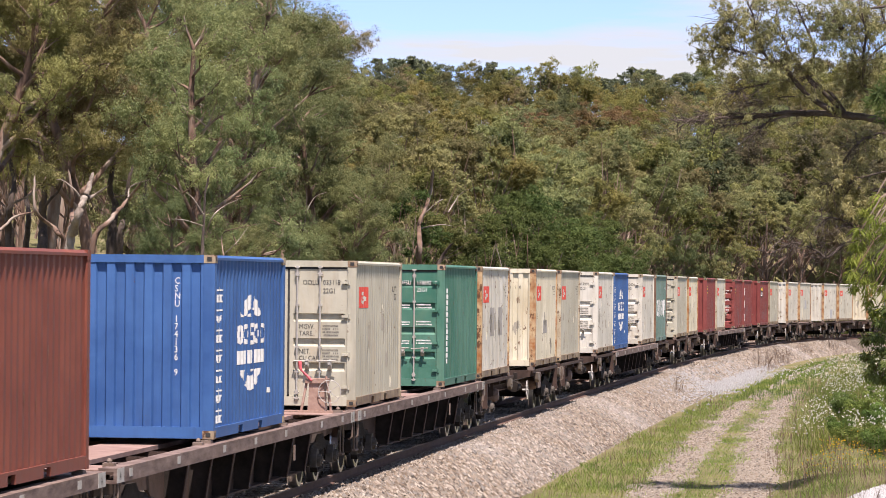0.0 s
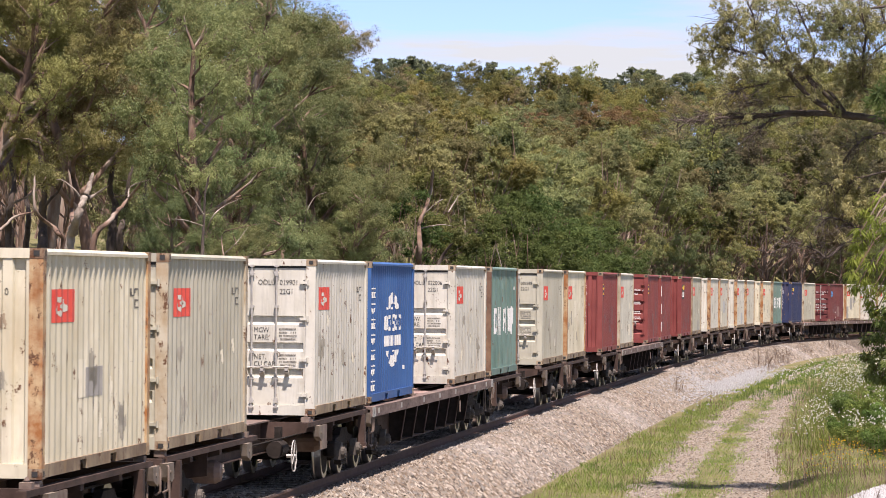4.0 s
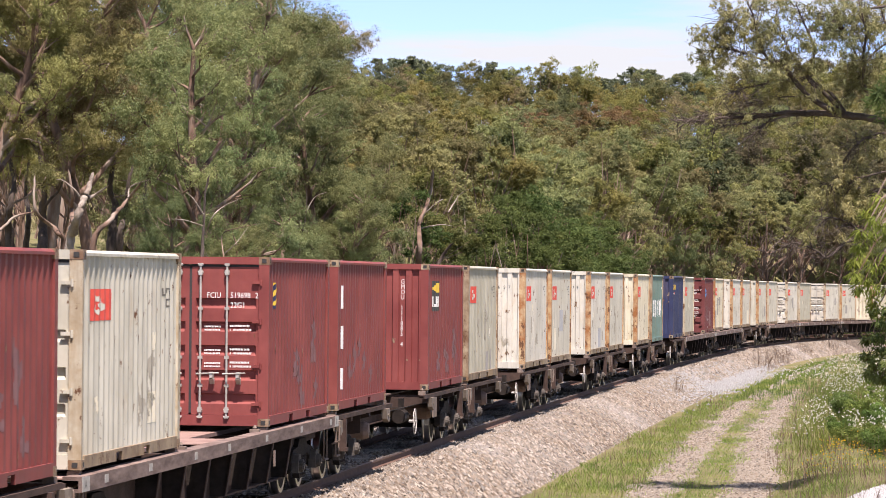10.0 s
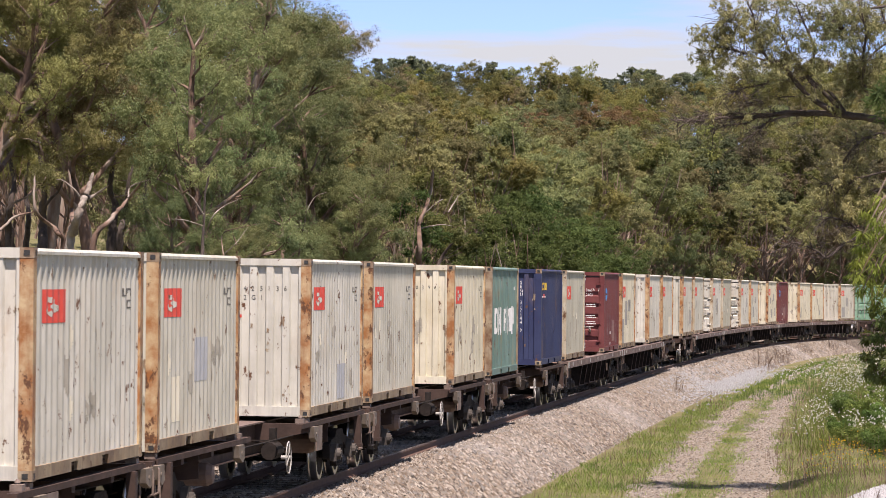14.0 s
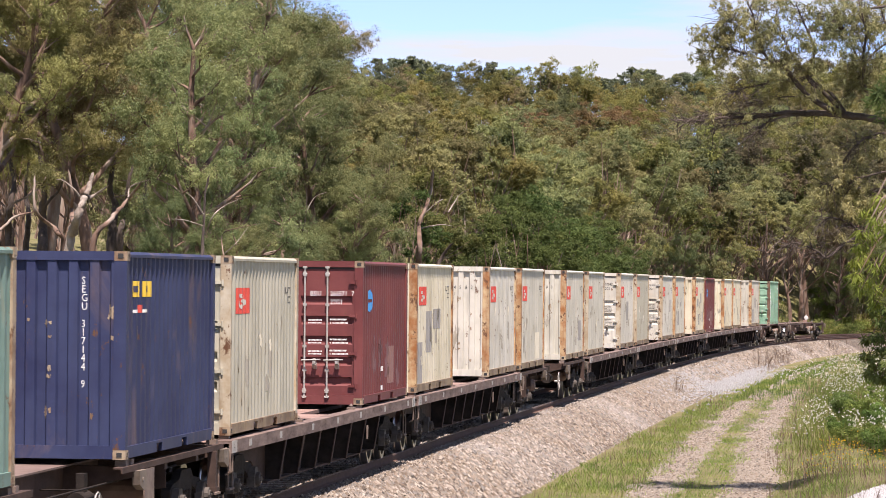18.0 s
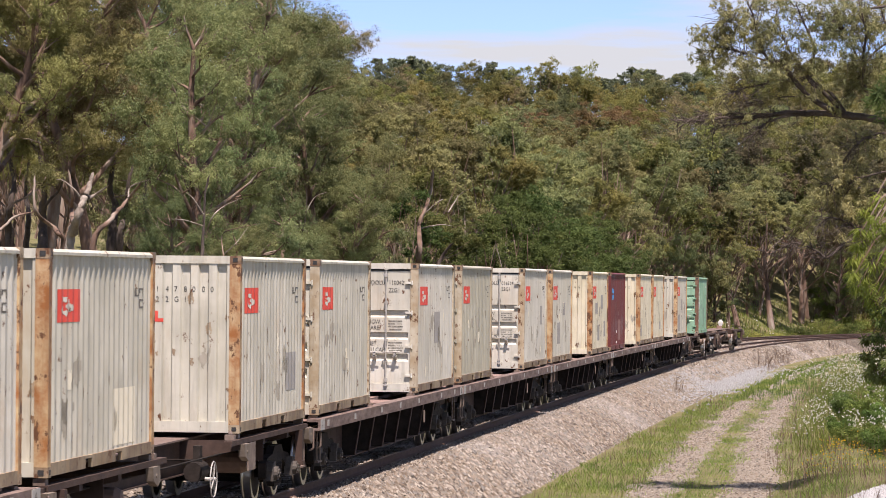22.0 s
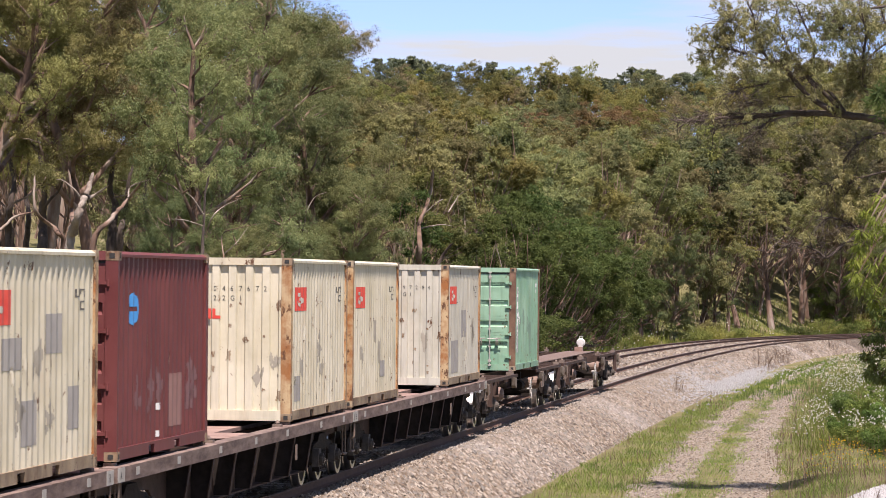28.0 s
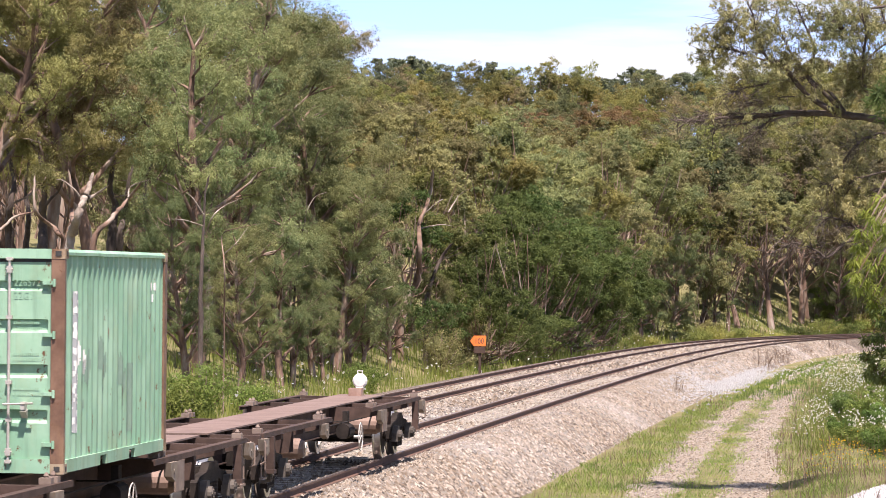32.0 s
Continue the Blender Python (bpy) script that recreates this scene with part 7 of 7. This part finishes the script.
for i, (px, py, d, h, sp) in enumerate(((1500, 740, 112, 0.75, 0.9), (1535, 720, 108, 0.8, 0.9), (1560, 760, 98, 0.75, 0.8), (1480, 700, 126, 0.6, 0.9), (1425, 700, 138, 0.45, 0.5), (1560, 700, 122, 0.8, 1.0), (1460, 740, 112, 0.5, 0.7), (1520, 780, 92, 0.55, 0.7), (1565, 800, 88, 0.6, 0.7), (1440, 720, 122, 0.45, 0.6), (1590, 740, 104, 0.8, 0.9), (1490, 760, 98, 0.5, 0.6))):
    rooted_bush("weed_clump", "leafy green weed clump on the bank", px, py, d, h * 1.3, sp, M_WEED if i % 3 else M_SHRUB, 60 + i, 130, 0.065, 0.026, 0.2, 0.16, "weed clumps on the bank")
# lower foliage of the edge tree; the dark wattle leaf colour carries its shade
side_foliage("shaded_branch", "tree foliage at the clearing's edge, shade given by dark leaf colour", [(1545 + 16 * (i % 4) + 5 * (i // 4 % 2), 548 + 12 * (i // 2), 0.07) for i in range(24)] + [(1538, 600, 0.05), (1536, 630, 0.05), (1540, 660, 0.05)],
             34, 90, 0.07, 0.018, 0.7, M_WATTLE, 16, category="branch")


def edge_tree():
    """The tree beside the camera that carries the branches hanging into view."""
    rng = np.random.RandomState(31)
    t = thing("edge_gum_tree", "gum tree beside the service track with branches hanging low", "tree")
    base = Vector((6.4, 34.4, gz(6.4, 34.4) - 0.3))
    verts, faces = [], []
    trunk = [base, base + Vector((0.1, 0, 2.4)), base + Vector((-0.1, 0.1, 4.6)), base + Vector((0.2, 0, 7.5))]
    limb(verts, faces, *gnarled(trunk, [0.2, 0.17, 0.14, 0.07], rng), 8)
    for px, py in ((1640, 330), (1640, 540), (1640, 160), (1650, 610)):
        q = view_point(px, py, 34)
        foot = base + Vector((0, 0, max(1.2, q.z - base.z - 0.5)))
        limb(verts, faces, *gnarled([foot, foot.lerp(q, 0.5) + Vector((0, 0, 0.35)), q], [0.07, 0.05, 0.03], rng), 6)
    link_part("trunk", mesh_from("edge_trunk", verts, faces, M_BARK, True), t)


edge_tree()


# ---------------------------------------------------------------- grass, weeds and flowers
def blades(name, pts, height, width, lean, material, label, category, seed, heads=None):
    """Standing blades at pts (x, y, z)."""
    rng = np.random.RandomState(seed)
    p = np.asarray(pts, float)
    n = len(p)
    a = rng.rand(n) * 6.28
    h = (height if np.ndim(height) else np.full(n, height)) * (0.5 + rng.rand(n))
    side = np.stack([np.cos(a), np.sin(a), 0 * a], 1) * (width * (0.6 + 0.8 * rng.rand(n)))[:, None] * 0.5
    b = rng.rand(n) * 6.28
    off = np.stack([np.cos(b), np.sin(b), 0 * b], 1) * (h * lean * rng.rand(n))[:, None]
    up = np.stack([0 * h, 0 * h, h], 1)
    v = np.stack([p - side, p + side, p + off * 0.4 + up * 0.6 + side * 0.7, p + off + up, p + off * 0.4 + up * 0.6 - side * 0.7], 1).reshape(-1, 3)
    f = np.arange(n)[:, None] * 5 + np.arange(5)
    me = bpy.data.meshes.new(name)
    me.from_pydata(v.tolist(), [], f.tolist())
    me.materials.append(material)
    tagged(new(name, me), label, category, kind="stuff")
    return p + off + up


def strip_points(n, s0, s1, la0, la1, seed, power=1.3, patchy=0.0):
    rng = np.random.RandomState(seed)
    s = s0 + (s1 - s0) * rng.rand(n) ** power
    e0, e1 = (la0(s) if callable(la0) else la0), (la1(s) if callable(la1) else la1)
    lat = e0 + (e1 - e0) * rng.rand(n)
    lat = lat + 0.55 * np.array([noise.noise((a * 0.30, 1.7, seed * 3.1)) for a in s])
    if patchy:
        # thinner in patches, never in hard-edged bands
        want = np.array([0.5 + 0.9 * noise.noise((a * 0.22, b * 0.8, seed)) + 0.5 * noise.noise((a * 0.9, b * 2.3, seed + 5)) for a, b in zip(s, lat)]) + (1 - patchy)
        keep = rng.rand(n) < want
        s, lat = s[keep], lat[keep]
    h = np.interp(s, LINE_S, LH)
    x = np.interp(s, LINE_S, LX) + np.cos(h) * lat
    y = np.interp(s, LINE_S, LY) - np.sin(h) * lat
    return np.stack([x, y, ground_z(x, y) - 0.02], 1)


def discs(name, pts, size, material, label, seed, category="flowers"):
    """Small flower heads, each a little cone of petals facing up and out."""
    rng = np.random.RandomState(seed)
    p = np.asarray(pts, float)
    n = len(p)
    k = 6
    a = np.arange(k) * 2 * math.pi / k
    r = size * (0.6 + 0.8 * rng.rand(n))
    tilt = rng.normal(size=(n, 2)) * 0.45
    ring = np.stack([np.cos(a), np.sin(a)], 1)
    vx = ring[None, :, 0] * r[:, None]
    vy = ring[None, :, 1] * r[:, None]
    vz = (vx * tilt[:, :1] + vy * (tilt[:, 1:] - 0.5)) + 0.25 * r[:, None]
    v = np.stack([p[:, None, 0] + vx, p[:, None, 1] + vy, p[:, None, 2] + vz], 2)
    v = np.concatenate([v, p[:, None, :]], 1).reshape(-1, 3)
    f = [[(i, (i + 1) % k, k) for i in range(k)]]
    faces = (np.array(f) + (k + 1) * np.arange(n)[:, None, None]).reshape(-1, 3)
    me = bpy.data.meshes.new(name)
    me.from_pydata(v.tolist(), [], faces.tolist())
    me.materials.append(material)
    tagged(new(name, me), label, category, kind="stuff")


def rut_l(k):
    return lambda s: rut_left(s) + k


def rut_r(k):
    return lambda s: rut_right(s) + k


blades("verge_grass", strip_points(62000, 36, 200, lambda s: 3.3 + 0.012 * np.maximum(0, s - 80), rut_l(-0.20), 1, 1.5, 0.95), 0.105, 0.012, 1.1, M_GRASS, "green grass along the foot of the ballast", "grass", 1)
blades("middle_grass", strip_points(30000, 36, 200, rut_l(0.30), rut_r(-0.34), 2, 1.5, 0.95), 0.095, 0.010, 1.1, M_GRASS, "grass strip between the wheel ruts", "grass", 2)
blades("bank_grass", strip_points(60000, 40, 165, rut_r(0.45), 12.5, 3, 1.3, 0.9), 0.125, 0.010, 1.1, M_GRASS, "long grass on the bank beside the service track", "grass", 3)
blades("rut_tufts", strip_points(2500, 36, 150, 5.0, 8.2, 33, 1.3, 1.25), 0.06, 0.010, 0.7, M_GRASS, "short grass tufts in the wheel ruts", "grass", 33)
tops = blades("bank_weeds", strip_points(15000, 74, 165, rut_r(1.2), 12.5, 4, 1.1, 0.95), 0.42, 0.016, 0.6, M_WEED, "tall green weeds on the bank", "weeds", 4)
seed_tops = blades("seeding_grass", np.concatenate([strip_points(1000, 40, 130, 3.4, rut_l(-0.3), 34, 1.3, 1.0), strip_points(6500, 44, 150, rut_r(0.5), 11, 35, 1.4, 1.0)]), 0.34, 0.009, 0.35, M_DRYSTALK, "brown seeding grass stems", "grass", 34)
rf = np.random.RandomState(9)
clusters = np.array([noise.noise((x * 0.55, y * 0.16, 3.0)) for x, y, z in tops])
discs("daisies", tops[(rf.rand(len(tops)) < 0.75) & (clusters > -0.06) & (tops[:, 1] > 82)] + (0, 0, 0.03), 0.023, M_PETAL, "white daisies among the weeds", 5)
low = strip_points(520, 58, 80, 8.7, 10.8, 6, 1.0)
discs("yellow_flowers", low + (0, 0, 0.22), 0.016, M_PETALY, "yellow wildflowers on the bank", 6)
far_tops = blades("far_weeds", strip_points(8000, 120, 222, 4.4, 9.0, 7, 1.0, 0.9), 0.20, 0.02, 0.4, M_WEED, "flowering weeds beyond the service track", "weeds", 7)
discs("far_daisies", far_tops[(rf.rand(len(far_tops)) < 0.22) & (far_tops[:, 1] > 170)], 0.03, M_PETAL, "white daisies by the curve", 7)
blades("dry_stalks", np.concatenate([strip_points(110, 172, 178, 2.5, 3.4, 8, 1.0), strip_points(110, 187, 194, 2.3, 3.1, 28, 1.0), strip_points(80, 212, 217, 2.2, 2.8, 38, 1.0), strip_points(110, 228, 234, 2.2, 2.8, 48, 1.0), strip_points(60, 117.5, 120, 2.3, 2.8, 18, 1.0)]), 1.0, 0.011, 0.6, M_DRYSTALK, "dry brown weed stalks on the ballast edge", "weeds", 8)
# far side of the line
blades("meadow_grass", strip_points(30000, 190, 340, -70, -8, 40, 1.0, 0.9), 0.45, 0.05, 0.6, M_STRAW, "dry long grass in the meadow beyond the curve", "grass", 40)
blades("far_side_grass", strip_points(34000, 60, 290, -16, -6.9, 10, 1.0, 0.8), 0.40, 0.022, 0.5, M_GRASS, "long grass on the far side of the tracks", "grass", 10)
tops2 = blades("far_side_weeds", strip_points(16000, 60, 290, -15, -7.4, 11, 1.0, 0.95), 0.60, 0.03, 0.4, M_WEED, "tall weeds on the far side of the tracks", "weeds", 11)
discs("far_side_daisies", tops2[rf.rand(len(tops2)) < 0.10], 0.04, M_PETAL, "white daisies on the far side of the tracks", 12)
# shrubs and saplings along the far side
for i, (px, py, d, h, sp, m, lf) in enumerate(((1055, 530, 150, 2.1, 1.3, M_SHRUB, 0.10), (905, 560, 142, 2.2, 1.2, M_SHRUB, 0.10), (930, 520, 148, 2.6, 0.9, M_PALEGUM, 0.11), (780, 560, 132, 2.4, 1.1, M_PALEGUM, 0.11),
                                               (640, 640, 112, 1.1, 0.9, M_WEED, 0.09), (440, 650, 104, 1.0, 0.8, M_WEED, 0.09),
                                               (350, 650, 92, 1.6, 1.1, M_WEED, 0.12), (310, 660, 90, 1.3, 1.0, M_WEED, 0.12), (840, 530, 150, 3.4, 1.1, M_PALEGUM, 0.12),
                                               (1230, 575, 190, 1.2, 1.6, M_YELLOWWEED, 0.12), (1290, 575, 195, 1.1, 1.5, M_YELLOWWEED, 0.12), (1480, 560, 205, 1.5, 1.6, M_WATTLE, 0.12), (1330, 560, 240, 0.8, 1.6, M_YELLOWWEED, 0.12), (1370, 555, 250, 0.7, 1.6, M_YELLOWWEED, 0.12), (1420, 550, 255, 1.1, 2.0, M_WATTLE, 0.12), (1455, 550, 262, 1.6, 2.0, M_YELLOWWEED, 0.12), (1500, 545, 268, 2.0, 2.2, M_WATTLE, 0.12), (1540, 540, 272, 2.2, 2.2, M_YELLOWWEED, 0.12), (1260, 565, 232, 1.4, 1.8, M_YELLOWWEED, 0.12), (1140, 590, 170, 0.9, 1.2, M_YELLOWWEED, 0.12))):
    rooted_bush("shrub" if h < 2.4 else "sapling", "leafy green shrub beside the far track" if h < 2.4 else "young gum sapling beside the far track", px, py, d, h, sp, m, 100 + i, 150, lf * 0.8, lf * 0.3, 0.35, 0.42, "shrubs along the line")


# ---------------------------------------------------------------- what moves
def motions():
    steps = [i * 0.5 for i in range(65)]
    for ob, place, half, up in MOVERS:
        if half == 0.0:
            walk(ob, [(t, line_pose(place + CL / 2 - run(t), up, 3.0) @ pose(-CL / 2, 0, 0)) for t in steps])
        else:
            walk(ob, [(t, line_pose(place - run(t), up, half)) for t in steps])
    turns = [(i / FPS, i * SPEED / FPS / 0.46) for i in range(32 * FPS + 1)]
    for ws in WHEELSETS:
        x, y, z = ws.location
        walk(ws, [(t, pose(x, y, z, 0, -math.degrees(a) % 360, 0)) for t, a in turns])
    # the hanging branch sways about its upper end
    top = view_point(1600, 330, 34)
    walk(HANGING, [(t, Matrix.Translation(top) @ pose(0, 0, 0, 0, 2.2 * math.sin(t * 1.7) + 1.3 * math.sin(t * 0.63 + 1), 0) @ Matrix.Translation(-top)) for t in steps])


motions()
